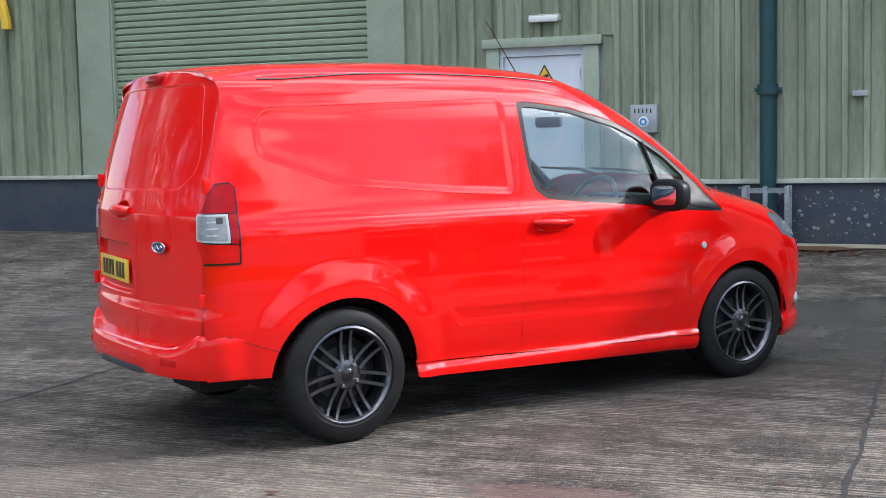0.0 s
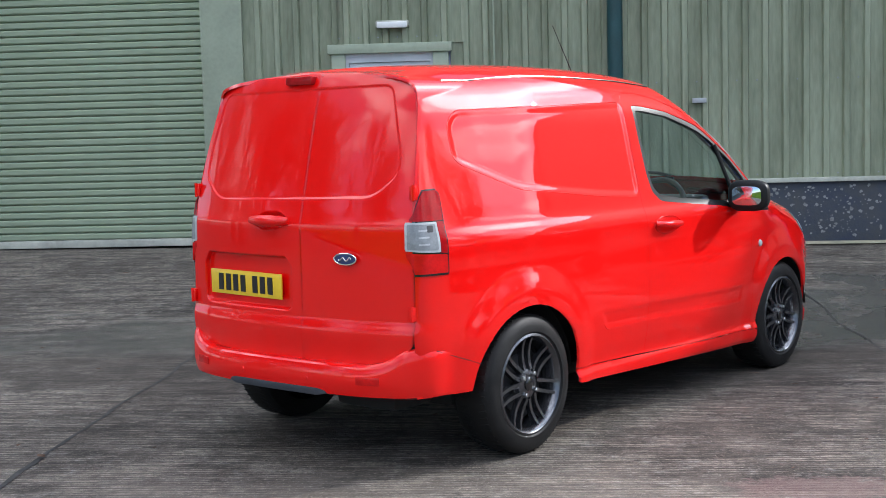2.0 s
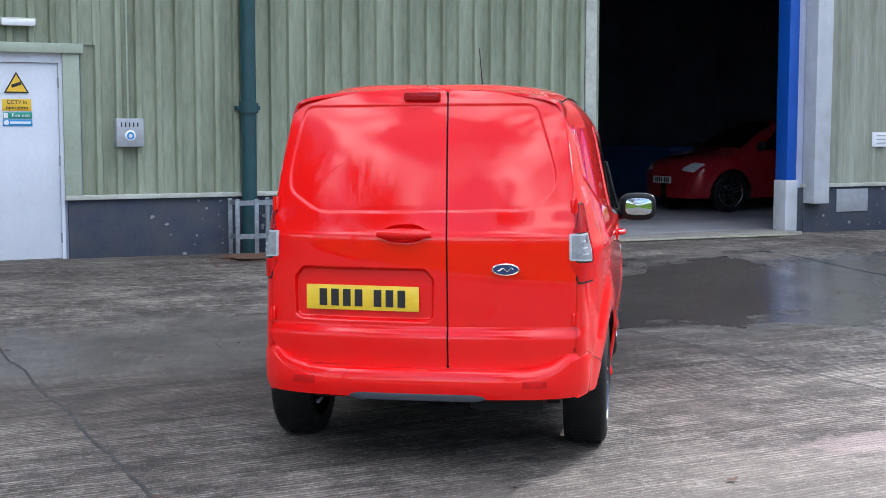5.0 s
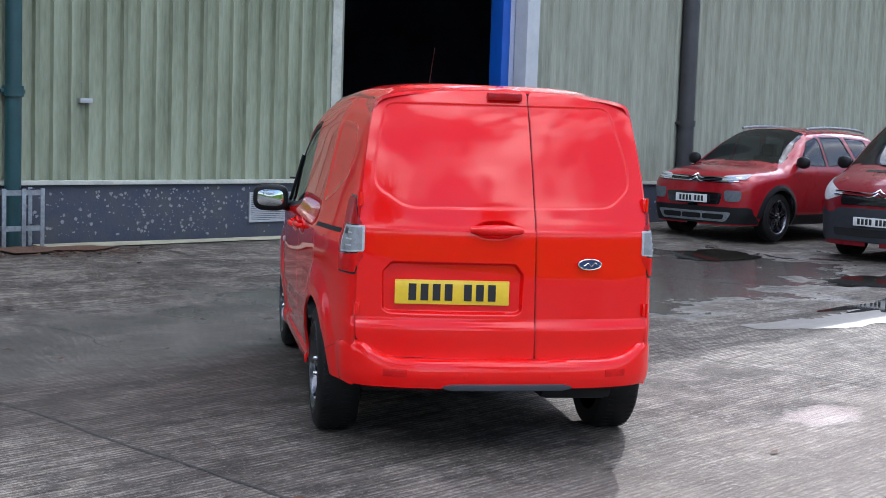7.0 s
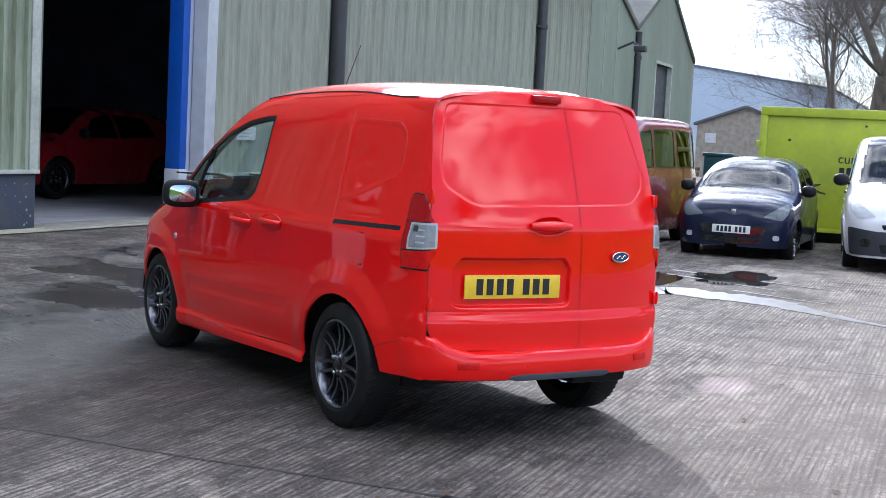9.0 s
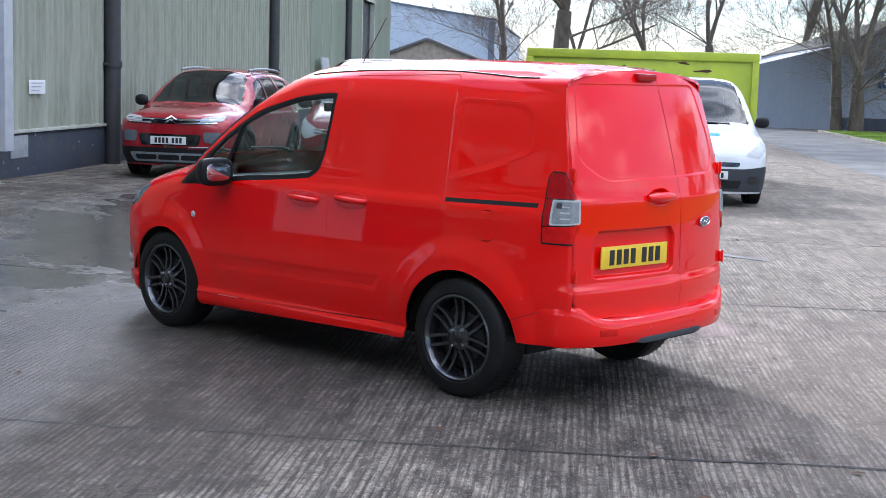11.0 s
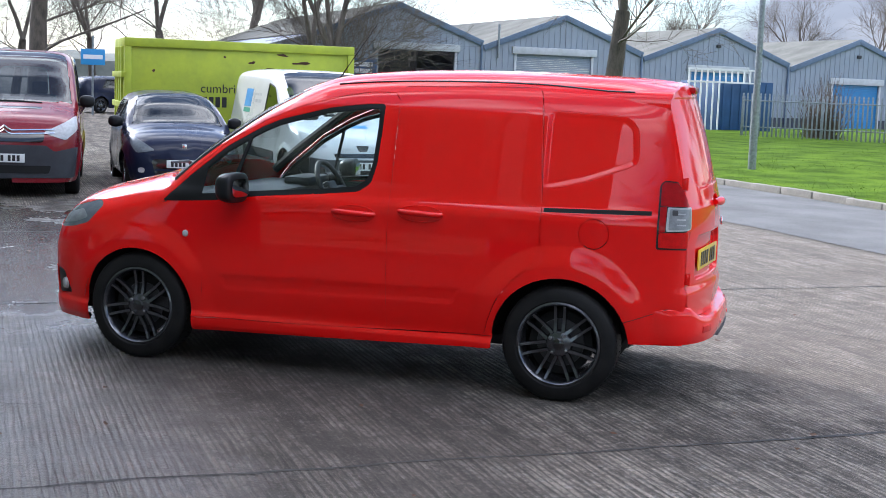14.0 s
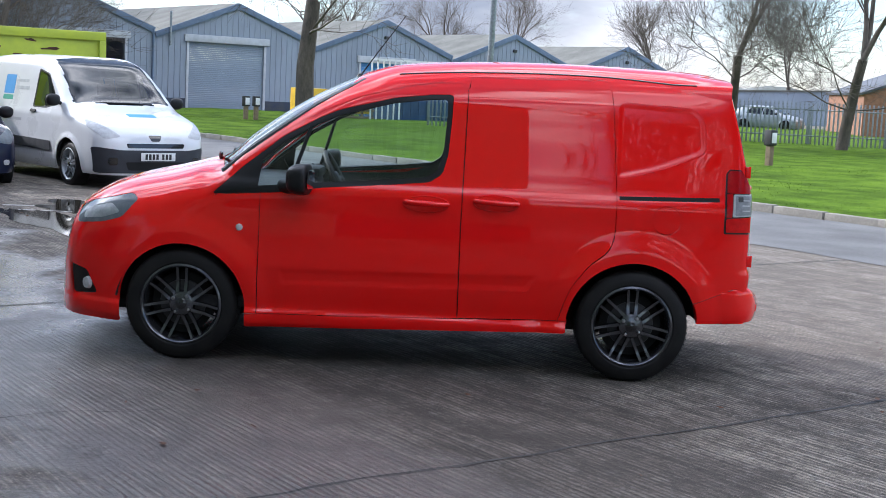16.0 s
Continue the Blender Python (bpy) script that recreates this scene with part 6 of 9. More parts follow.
def body_folds(van, s):
    """The crisp folds round the pressed side panels, and the seam over the rear bumper."""
    for poly, keep in zip(BEADS[s], (lambda p: p[0] < (-0.31 if s < 0 else -1.125), lambda p: -0.70 < p[0] < 0.66)):
        run, runs = [], []
        for p in poly + poly[:1]:
            if keep(p):
                run.append(p)
            elif run:
                runs.append(run)
                run = []
        if run:
            runs.append(run)
        if len(runs) > 1 and keep(poly[0]):
            runs[0] = runs.pop()[:-1] + runs[0]
        if s < 0 or poly is not BEADS[s][0]:
            runs = [q for q in runs if len(q) > 1]
        for q in runs:
            if len(q) < 2:
                continue
            ab = np.concatenate([np.linspace(a, b, max(2, int(math.hypot(b[0] - a[0], b[1] - a[1]) / 0.03)), endpoint=False) for a, b in zip(q, q[1:])] + [np.array([q[-1]])])
            pts = VAN.place("side", ab, s) - 0.0012 * VAN.normal("side", ab, s)
            bm = bmesh.new()
            tube(bm, [tuple(p) for p in pts], 0.0026, 6)
            part("panel_fold", bm, M["red"], van, smooth=60)
    ab = np.array([(x, z) for x, z in zip(np.linspace(-1.57, -1.80, 12), np.linspace(0.448, 0.533, 12))])
    pts = VAN.place("side", ab, s) + 0.0012 * VAN.normal("side", ab, s)
    bm = bmesh.new()
    tube(bm, [tuple(p) for p in pts], 0.0018, 6)
    part("bumper_seam", bm, M["void"], van)


def door_mirror(van, s):
    mirror = new("door_mirror")
    mirror.empty_display_size = 0.1
    mirror.parent = van
    tagged(mirror, "black plastic door mirror")
    bm = bmesh.new()
    r = bmesh.ops.create_uvsphere(bm, u_segments=32, v_segments=20, radius=1.0)
    for v in r["verts"]:
        x, y, z = v.co
        f = lambda t, p: math.copysign(abs(t) ** p, t)
        q = Vector((f(x, 0.8) * 0.092, f(y, 0.62) * 0.110, f(z, 0.62) * 0.083))
        if q.x < -0.012:
            q.x = -0.012 + 0.25 * (q.x + 0.012)
        v.co = Matrix.Translation((0.57, s * 0.922, 1.042)) @ pose(0, 0, 0, 0, 0, -8 * s) @ q
    part("mirror_shell", bm, M["black_trim"], mirror, smooth=60)
    bm = bmesh.new()
    lathe(bm, [(0.0, 0.0), (0.98, 0.0), (1.0, -0.02)], 40)
    for v in bm.verts:
        x, y, z = v.co
        k = (abs(x) ** 4 + abs(z) ** 4) ** 0.25 / max(1e-6, math.hypot(x, z))
        q = Vector((-0.0365 - y * 0.02, x / max(k, 0.5) * 0.080, z / max(k, 0.5) * 0.050))
        v.co = Matrix.Translation((0.57, s * 0.922, 1.042)) @ pose(0, 0, 0, 0, 0, -8 * s) @ q
    bmesh.ops.recalc_face_normals(bm, faces=bm.faces[:])
    part("mirror_glass", bm, M["mirror"], mirror, "silvered mirror glass")
    bm = bmesh.new()
    tube(bm, [(0.70, s * 0.765, 0.985), (0.65, s * 0.82, 0.995), (0.60, s * 0.87, 1.01)], [0.045, 0.04, 0.035], 12)
    part("mirror_arm", bm, M["black_trim"], mirror)


def handle(van, s, x):
    """A body-coloured pull handle over a shallow bowl."""
    bm = bmesh.new()
    c = VAN.place("side", np.array([[x, 0.932 - 0.055 * x]]), s)[0]
    m = Matrix.Translation(c) @ pose(0, 0, 0, 0, 0, 0 if s > 0 else 180)
    pts, rad = [], []
    for t in np.linspace(-1, 1, 11):
        pts.append(m @ Vector((0.118 * t, 0.034 * (1 - t * t) ** 0.5 + 0.002, 0.004 * t)))
        rad.append(0.017 - 0.003 * abs(t))
    tube(bm, pts, rad, 12)
    h = part("door_handle", bm, M["red"], van, "red pull handle", smooth=60)
    bm = bmesh.new()
    ring = [(0.125 * math.cos(a), 0.044 * math.sin(a) - 0.004) for a in (2 * math.pi * k / 36 for k in range(36))]
    tube(bm, [m @ Vector((px, 0.0015, pz)) for px, pz in ring] + [m @ Vector((ring[0][0], 0.0015, ring[0][1]))], 0.0028, 6, cap=False)
    part("handle_bowl", bm, M["red"], h, smooth=60)
    if s < 0:
        bm = bmesh.new()
        lathe(bm, [(0.0, 0.046), (0.009, 0.045), (0.010, 0.036)], 16, m @ Matrix.Translation((-0.085, -0.012, 0.0)))
        part("lock_barrel", bm, M["steel"], h)


class Corner:
    """The rounded rear corner that carries a tail lamp, over (share of the way round the corner, z)."""

    def __init__(self, s):
        self.s = s

    def place(self, kind, ab, s=1):
        z = ab[:, 1]
        xa, xd = VAN.edge[0], VAN.edge[1](z)
        first = np.arcsin(np.clip((xa + 1.722) / (xa - xd), 0, 1))
        a = first + (math.pi / 2 - first) * np.clip(ab[:, 0], -0.2, 1.0)
        x = xa - (xa - xd) * np.sin(a)
        y = VAN.width(x, z, self.s)
        # past the corner it goes on over the edge of the back door
        over = np.maximum(ab[:, 0] - 1.0, 0.0) * 0.2
        yo = VAN.edge[2](z) - over
        xo = TAIL.depth(yo, z) + 0.006
        x, y = np.where(over > 0, np.minimum(x, xo), x), np.where(over > 0, yo, y)
        return np.stack([x, self.s * y, z], 1)

    def normal(self, kind, ab, s=1):
        q = ab.copy()
        q[:, 0] = np.clip(q[:, 0], -0.1, 1.3)
        e = 0.05
        u = self.place(kind, q + np.array([e, 0])) - self.place(kind, q - np.array([e, 0]))
        v = self.place(kind, q + np.array([0, e])) - self.place(kind, q - np.array([0, e]))
        n = np.cross(u, v)
        n /= np.maximum(np.hypot(np.hypot(n[:, 0], n[:, 1]), n[:, 2]), 1e-9)[:, None]
        out = np.array([-0.6, self.s * 0.8, 0])
        n[(n @ out) < 0] *= -1
        return n


def tail_lamp(van, s):
    """Red over clear over red lens, wrapped round the corner."""
    c = Corner(s)
    lamp = new("tail_lamp")
    lamp.empty_display_size = 0.1
    lamp.parent = van
    tagged(lamp, "red and clear tail lamp")
    full = rounded([(0.0, 1.172), (0.10, 1.195), (0.50, 1.192), (1.20, 1.062), (1.22, 0.915), (0.95, 0.842), (0.0, 0.842)], 0.02)
    patch_part("lamp_housing", c, "c", full, M["gloss_black"], lamp, "black lamp rim", lift=0.003, depth=0.02, cell=0.025)
    top = rounded([(0.035, 1.168), (0.11, 1.188), (0.49, 1.185), (1.14, 1.066), (0.035, 1.064)], 0.012)
    patch_part("red_lens_top", c, "c", top, M["tail_red"], lamp, "", lift=0.009, depth=0.010, cell=0.02)
    clear = rounded([(0.19, 1.059), (1.17, 1.061), (1.18, 0.946), (0.17, 0.936)], 0.012)
    patch_part("clear_lens", c, "c", clear, M["tail_clear"], lamp, "clear reversing lens", lift=0.011, depth=0.012, cell=0.02)
    pane = rounded([(0.24, 1.050), (1.12, 1.052), (1.13, 0.953), (0.22, 0.945)], 0.012)
    patch_part("inner_lens", c, "c", pane, M["lens_grey"], lamp, "grey inner lens", lift=0.0122, depth=0.002, cell=0.02)
    for k in range(3):
        z = 1.030 - 0.028 * k
        patch_part("lens_rib", c, "c", [(0.42, z), (0.74, z), (0.74, z - 0.007), (0.42, z - 0.007)], M["tail_clear"], lamp, "", lift=0.0135, depth=0.003, cell=0.02)
    bulb = rounded([(0.30, 1.045), (0.46, 1.045), (0.46, 1.018), (0.30, 1.018)], 0.01)
    patch_part("bulb", c, "c", bulb, M["pipe_dark"], lamp, "dark bulb end", lift=0.0138, depth=0.003, cell=0.015)
    edge = [(0.035, 1.060), (0.172, 1.060), (0.152, 0.934), (0.035, 0.930)]
    patch_part("red_lens_edge", c, "c", edge, M["tail_red"], lamp, "", lift=0.009, depth=0.010, cell=0.02)
    low = rounded([(0.035, 0.927), (1.16, 0.938), (1.16, 0.922), (0.92, 0.851), (0.035, 0.851)], 0.01)
    patch_part("red_lens_low", c, "c", low, M["tail_lit"], lamp, "", lift=0.009, depth=0.010, cell=0.02)


def plate_bars(parent, width, height, m, material="plate_yellow", marks=7, gap_after=4):
    """A number plate with plain bars in place of its characters. Local x along, z up, facing -y."""
    plate = new("number_plate")
    plate.empty_display_size = 0.1
    plate.parent = parent
    plate.matrix_local = m
    tagged(plate, "yellow number plate with dark marks" if material == "plate_yellow" else "white number plate with dark marks")
    bm = bmesh.new()
    box(bm, -width / 2, -0.004, -height / 2, width / 2, 0.004, height / 2, 0.003)
    part("plate", bm, M[material], plate)
    pitch = width * 0.80 / (marks + 0.6)
    x = -pitch * (marks + 0.6) / 2 + pitch / 2
    for k in range(marks):
        bm = bmesh.new()
        box(bm, x - pitch * 0.32, -0.0065, -height * 0.34, x + pitch * 0.32, -0.0035, height * 0.34)
        part("plate_mark", bm, M["plate_bar"], plate)
        x += pitch * (1.6 if k == gap_after - 1 else 1.0)
    return plate


def tail_doors(van):
    left = rounded([(0.585, 1.640), (0.612, 1.595), (0.630, 1.50), (0.656, 1.315), (0.684, 1.013), (0.687, 0.555), (0.60, 0.478), (-0.130, 0.462), (-0.122, 1.0), (-0.098, 1.694), (0.30, 1.683), (0.50, 1.664)], 0.03)
    right = rounded([(-0.103, 1.694), (-0.126, 1.0), (-0.134, 0.462), (-0.60, 0.478), (-0.687, 0.555), (-0.684, 1.013), (-0.656, 1.315), (-0.630, 1.50), (-0.612, 1.595), (-0.585, 1.640), (-0.50, 1.664), (-0.30, 1.683)], 0.03)
    doors = []
    for poly in (left, right):
        doors.append(patch_part("rear_door", TAIL, "rear", poly, M["red"], van, "red unglazed rear door with a pressed window panel", cell=0.0055, depth=0.02, gap=0.0022))
    # handle across the left leaf
    bm = bmesh.new()
    pts, rad = [], []
    for t in np.linspace(-1, 1, 13):
        y, z = 0.065 + 0.118 * t, 1.060
        pts.append((TAIL.depth(np.array([0.45]), np.array([1.0]))[0] - 0.052 + 0.020 * t * t, y, z))
        rad.append(0.026 - 0.010 * abs(t) ** 2)
    tube(bm, pts, rad, 12)
    part("door_handle", bm, M["red"], doors[0], "red pull handle", smooth=60)
    plate_bars(doors[0], 0.52, 0.111, pose(-1.9405, 0.256, 0.772, 0, 0, -90) @ pose(0, 0, 0, 0, 0, -5.0))
    # oval badge
    bm = bmesh.new()
    lathe(bm, [(0.0, 0.004), (0.8, 0.004), (0.8, 0.0)], 40)
    m = Matrix.Translation((TAIL.depth(np.array([-0.381]), np.array([0.909]))[0] - 0.010, -0.381, 0.909)) @ pose(0, 0, 0, 0, 0, 90 + 7)
    for v in bm.verts:
        v.co = m @ Vector((v.co.x * 0.066, v.co.y, v.co.z * 0.027))
    badge = part("badge", bm, M["badge_blue"], doors[1], "oval dark blue badge")
    bm = bmesh.new()
    ring = [m @ Vector((0.057 * math.cos(a), 0.004, 0.0235 * math.sin(a))) for a in (2 * math.pi * k / 40 for k in range(41))]
    tube(bm, ring, 0.0038, 8, cap=False)
    part("badge_rim", bm, M["chrome"], badge, "chrome rim")
    bm = bmesh.new()
    wave = [m @ Vector((-0.034 + 0.068 * t, 0.007, 0.009 * math.sin(t * 12.0) * (1 - 0.4 * t))) for t in (k / 24 for k in range(25))]
    tube(bm, wave, 0.0025, 6)
    part("badge_mark", bm, M["chrome"], badge)
    # hinges
    for s in (1, -1):
        for z in (1.182, 0.690):
            bm = bmesh.new()
            y = 0.662 + 0.020 * (1.2 - z)
            x = TAIL.depth(np.array([y]), np.array([z]))[0]
            box(bm, -0.012, -0.014, -0.030, 0.012, 0.014, 0.030, 0.005, Matrix.Translation((x - 0.002, s * (y + 0.010), z)))
            tube(bm, [(x - 0.014, s * (y + 0.016), z - 0.032), (x - 0.014, s * (y + 0.016), z + 0.032)], 0.007, 8)
            part("door_hinge", bm, M["red"], van, "red body-coloured door hinge")
    # high brake lamp
    bm = bmesh.new()
    x = TAIL.depth(np.array([0.0]), np.array([1.66]))[0]
    box(bm, -0.028, -0.082, -0.018, 0.02, 0.082, 0.018, 0.010, Matrix.Translation((x, 0.012, 1.662)))
    part("high_brake_lamp", bm, M["tail_red"], van, "dark red high brake lamp")
    # added black shell behind the joints, its colour standing for the shade in them
    us, zs = np.linspace(-1.0, 1.0, 45), np.linspace(0.44, 1.675, 40)
    uu, zz = np.meshgrid(us, zs, indexing="ij")
    yy = uu * (VAN.edge[2](zz) - 0.004)
    xx = TAIL.depth(yy.ravel(), zz.ravel()) + 0.019
    verts = np.stack([xx, yy.ravel(), zz.ravel()], 1)
    idx = np.arange(len(verts)).reshape(uu.shape)
    faces = [tuple(int(v) for v in (idx[i, j], idx[i, j + 1], idx[i + 1, j + 1], idx[i + 1, j])) for i in range(44) for j in range(39)]
    ob = new("joint_shade_shell", make_mesh("joint_shade_shell", verts, faces, M["void"]))
    ob.parent = van


def bumpers(van):
    """Rear bumper, wrapped round both corners, with its step, reflectors, sensors and black skid strip; front lip."""
    path = [(-1.575, 0.80), (-1.66, 0.778), (-1.74, 0.754), (-1.81, 0.728), (-1.87, 0.692), (-1.918, 0.640), (-1.953, 0.568), (-1.982, 0.476), (-2.002, 0.37), (-2.014, 0.22), (-2.018, 0.0)]
    fx = curve_through([(i, p[0]) for i, p in enumerate(path)])
    fy = curve_through([(i, p[1]) for i, p in enumerate(path)])
    ts = np.linspace(0, len(path) - 1, 80)
    line = [(float(fx(t)), float(fy(t))) for t in ts]
    line = line + [(x, -y) for x, y in line[-2::-1]]
    seam = curve_through([(-2.1, 0.468), (-1.985, 0.470), (-1.955, 0.485), (-1.90, 0.538), (-1.85, 0.545), (-1.75, 0.520), (-1.56, 0.440)])

    def section(x):
        """Outline (out, z) where the centre line is at x."""
        top = float(seam(x))
        low = [(0.012, top - 0.050), (0.013, 0.405), (0.009, 0.372), (0.0, 0.345), (-0.04, 0.332), (-0.07, 0.345)]
        return [(-0.06, top + 0.004), (-0.010, top + 0.003), (0.0, top - 0.004), (0.006, top - 0.016), (0.010, top - 0.030)] + low

    bm = bmesh.new()
    rings, skin = [], []
    count = len(line)
    for i, (x, y) in enumerate(line):
        x0, y0 = line[max(i - 1, 0)]
        x1, y1 = line[min(i + 1, count - 1)]
        d = Vector((x1 - x0, y1 - y0, 0)).normalized()
        out = Vector((d.y, -d.x, 0))
        if out.dot(Vector((x + 1.2, y, 0))) < 0:
            out = -out
        k = float(smoothstep((-1.70 - x) / 0.16))
        side = 1 if y >= 0 else -1
        ring = []
        for o, z in section(x):
            free = Vector((x, y, z)) + out * (o + 0.002)
            # beside the wheel it lies flush in the body side
            xs_ = min(x, -1.2445 - math.sqrt(max(0.0, 0.366**2 - ((z - 0.31) / 0.97) ** 2)))
            w = float(VAN.width(np.array([xs_]), np.array([max(z, 0.345)]), side)[0]) + (0.002 if o > -0.012 else o)
            ring.append(bm.verts.new(free * k + Vector((xs_, side * w, z)) * (1 - k)))
        rings.append(ring)
        skin.append((y, ring[6].co.x, math.degrees(math.atan2(out.y, -out.x))))
    for a, c in zip(rings, rings[1:]):
        for i in range(len(a) - 1):
            bm.faces.new((a[i], a[i + 1], c[i + 1], c[i]))
    bm.faces.new(rings[0]), bm.faces.new(rings[-1][::-1])
    bmesh.ops.recalc_face_normals(bm, faces=bm.faces[:])
    rear = part("rear_bumper", bm, M["red"], van, "red rear bumper", smooth=28)

    def on_bumper(y):
        _, x, turn = min(skin, key=lambda q: abs(q[0] - y))
        return x, turn
    for s in (1, -1):
        bm = bmesh.new()
        x, turn = on_bumper(s * 0.515)
        box(bm, -0.003, -0.054, -0.017, 0.014, 0.054, 0.017, 0.003, Matrix.Translation((x, s * 0.515, 0.412)) @ pose(0, 0, 0, 0, 0, -turn))
        part("reflector", bm, M["tail_lit"], rear, "red reflector")
        for y in (0.20, 0.635):
            bm = bmesh.new()
            x, turn = on_bumper(s * y)
            lathe(bm, [(0.0, 0.003), (0.010, 0.002), (0.013, -0.006)], 16, Matrix.Translation((x, s * y, 0.405)) @ pose(0, 0, 0, 0, 0, 90 - turn))
            part("parking_sensor", bm, M["red"], rear)
    bm = bmesh.new()
    rings = []
    for y in np.linspace(-0.31, 0.31, 13):
        xm, slim = on_bumper(float(y))[0], 0.010 if abs(y) > 0.3 else 0.0
        rings.append([bm.verts.new((xm + a, float(y), z)) for a, z in ((0.006 + slim, 0.366), (0.002 + slim, 0.358), (0.004 + slim, 0.336 + slim), (0.06, 0.332 + slim), (0.06, 0.366))])
    for a, c in zip(rings, rings[1:]):
        for i in range(5):
            bm.faces.new((a[i], a[(i + 1) % 5], c[(i + 1) % 5], c[i]))
    bm.faces.new(rings[0]), bm.faces.new(rings[-1][::-1])
    bmesh.ops.recalc_face_normals(bm, faces=bm.faces[:])
    part("skid_strip", bm, M["grey_bumper"], rear, "dark grey skid strip")
    for y in (-0.21, -0.07, 0.07, 0.21):
        bm = bmesh.new()
        box(bm, -2.024, y - 0.018, 0.342, -2.01, y + 0.018, 0.356, 0.004)
        part("skid_rib", bm, M["grey_bumper"], rear)
    # floor, exhaust box and front lip underneath
    bm = bmesh.new()
    box(bm, -1.55, -0.60, 0.24, 1.75, 0.60, 0.30, 0.02)
    part("underbody", bm, M["void"], van)
    bm = bmesh.new()
    box(bm, -1.86, -0.55, 0.26, -1.60, -0.20, 0.36, 0.04)
    part("exhaust_silencer", bm, M["void"], van)
    bm = bmesh.new()
    pts = [(1.62, 0.69), (1.74, 0.63), (1.85, 0.53), (1.93, 0.39), (1.975, 0.2), (1.985, 0.0)]
    line = pts + [(x, -y) for x, y in pts[-2::-1]]
    tube(bm, [(x, y, 0.205) for x, y in line], 0.022, 8)
    part("front_lip", bm, M["black_trim"], van, "black front lip")


def cabin(van):
    """What shows through the glass: dash, wheel, seats, bulkhead, mirror."""
    bm = bmesh.new()
    box(bm, 0.62, -0.70, 0.70, 1.10, 0.70, 0.985, 0.05)
    box(bm, 0.56, -0.18, 0.60, 0.80, 0.18, 0.93, 0.04)
    part("dashboard", bm, M["dash"], van, "dark grey dashboard")
    bm = bmesh.new()
    box(bm, 0.60, -0.58, 0.97, 0.78, -0.22, 1.035, 0.03)
    part("instrument_hood", bm, M["dash"], van)
    bm = bmesh.new()
    m = pose(0.50, -0.38, 0.96, 0, 0, 0) @ pose(0, 0, 0, 0, -62, 0) @ pose(0, 0, 0, 0, 0, 0)
    ring = [m @ Vector((0.185 * math.cos(a), 0.185 * math.sin(a), 0)) for a in (2 * math.pi * k / 36 for k in range(37))]
    tube(bm, ring, 0.016, 10, cap=False)
    for a in (0.0, math.pi, -math.pi / 2):
        tube(bm, [m @ Vector((0, 0, -0.02)), m @ Vector((0.18 * math.sin(a), 0.18 * math.cos(a), 0))], 0.014, 8)
    box(bm, -0.055, -0.07, -0.045, 0.055, 0.07, 0.01, 0.02, m)
    part("steering_wheel", bm, M["dash"], van, "black steering wheel", smooth=60)
    for y in (0.38, -0.38):
        seat = new("seat")
        seat.empty_display_size = 0.1
        seat.parent = van
        tagged(seat, "dark cloth front seat")
        bm = bmesh.new()
        box(bm, -0.22, y - 0.24, 0.52, 0.28, y + 0.24, 0.66, 0.05)
        part("seat_cushion", bm, M["seat"], seat)
        bm = bmesh.new()
        box(bm, -0.06, -0.23, 0.0, 0.06, 0.23, 0.58, 0.05, pose(-0.22, y, 0.60, 0, -16, 0))
        part("backrest", bm, M["seat"], seat)
        bm = bmesh.new()
        box(bm, -0.045, -0.12, 0.0, 0.045, 0.12, 0.17, 0.04, pose(-0.40, y, 1.20, 0, -10, 0))
        part("headrest", bm, M["seat"], seat)
    bm = bmesh.new()
    box(bm, -0.50, -0.63, 0.3, -0.46, 0.63, 1.52, 0.01)
    part("bulkhead", bm, M["dash"], van, "grey bulkhead behind the seats")
    bm = bmesh.new()
    box(bm, -0.5, -0.72, 0.30, 1.2, 0.72, 0.36)
    part("cab_floor", bm, M["seat"], van)
    card = rounded([(0.80, 0.34), (0.80, 0.98), (0.10, 1.02), (-0.15, 1.08), (-0.22, 1.52), (-0.27, 1.52), (-0.27, 0.34)], 0.02)
    for s in (1, -1):
        patch_part("door_card", VAN, "side", card, M["dash"], van, "dark door trim", s, lift=-0.045, depth=0.0, cell=0.04)
        rear_card = [(-0.46, 0.34), (-0.46, 1.60), (-0.28, 1.58), (-0.28, 0.34)]
        patch_part("pillar_trim", VAN, "side", rear_card, M["dash"], van, "", s, lift=-0.04, depth=0.0, cell=0.04)
    lining = [(-0.46, -0.58), (0.22, -0.52), (0.22, 0.52), (-0.46, 0.58)]
    patch_part("headlining", VAN, "top", lining, M["lining"], van, "pale grey headlining", lift=-0.03, depth=0.0, cell=0.05)
    for s in (1, -1):
        bm = bmesh.new()
        pts = [(x, s * y) for x, y in ((0.28, 0.53), (0.36, 0.565), (0.53, 0.605), (0.70, 0.647), (0.87, 0.672), (1.04, 0.69))]
        tube(bm, [(x, y, float(VAN.height(np.array([x]), np.array([y]))[0]) - 0.028) for x, y in pts], 0.030, 8)
        part("pillar_trim", bm, M["dash"], van)
    bm = bmesh.new()
    box(bm, 0.50, -0.11, 1.40, 0.53, 0.11, 1.46, 0.015)
    part("interior_mirror", bm, M["dash"], van)


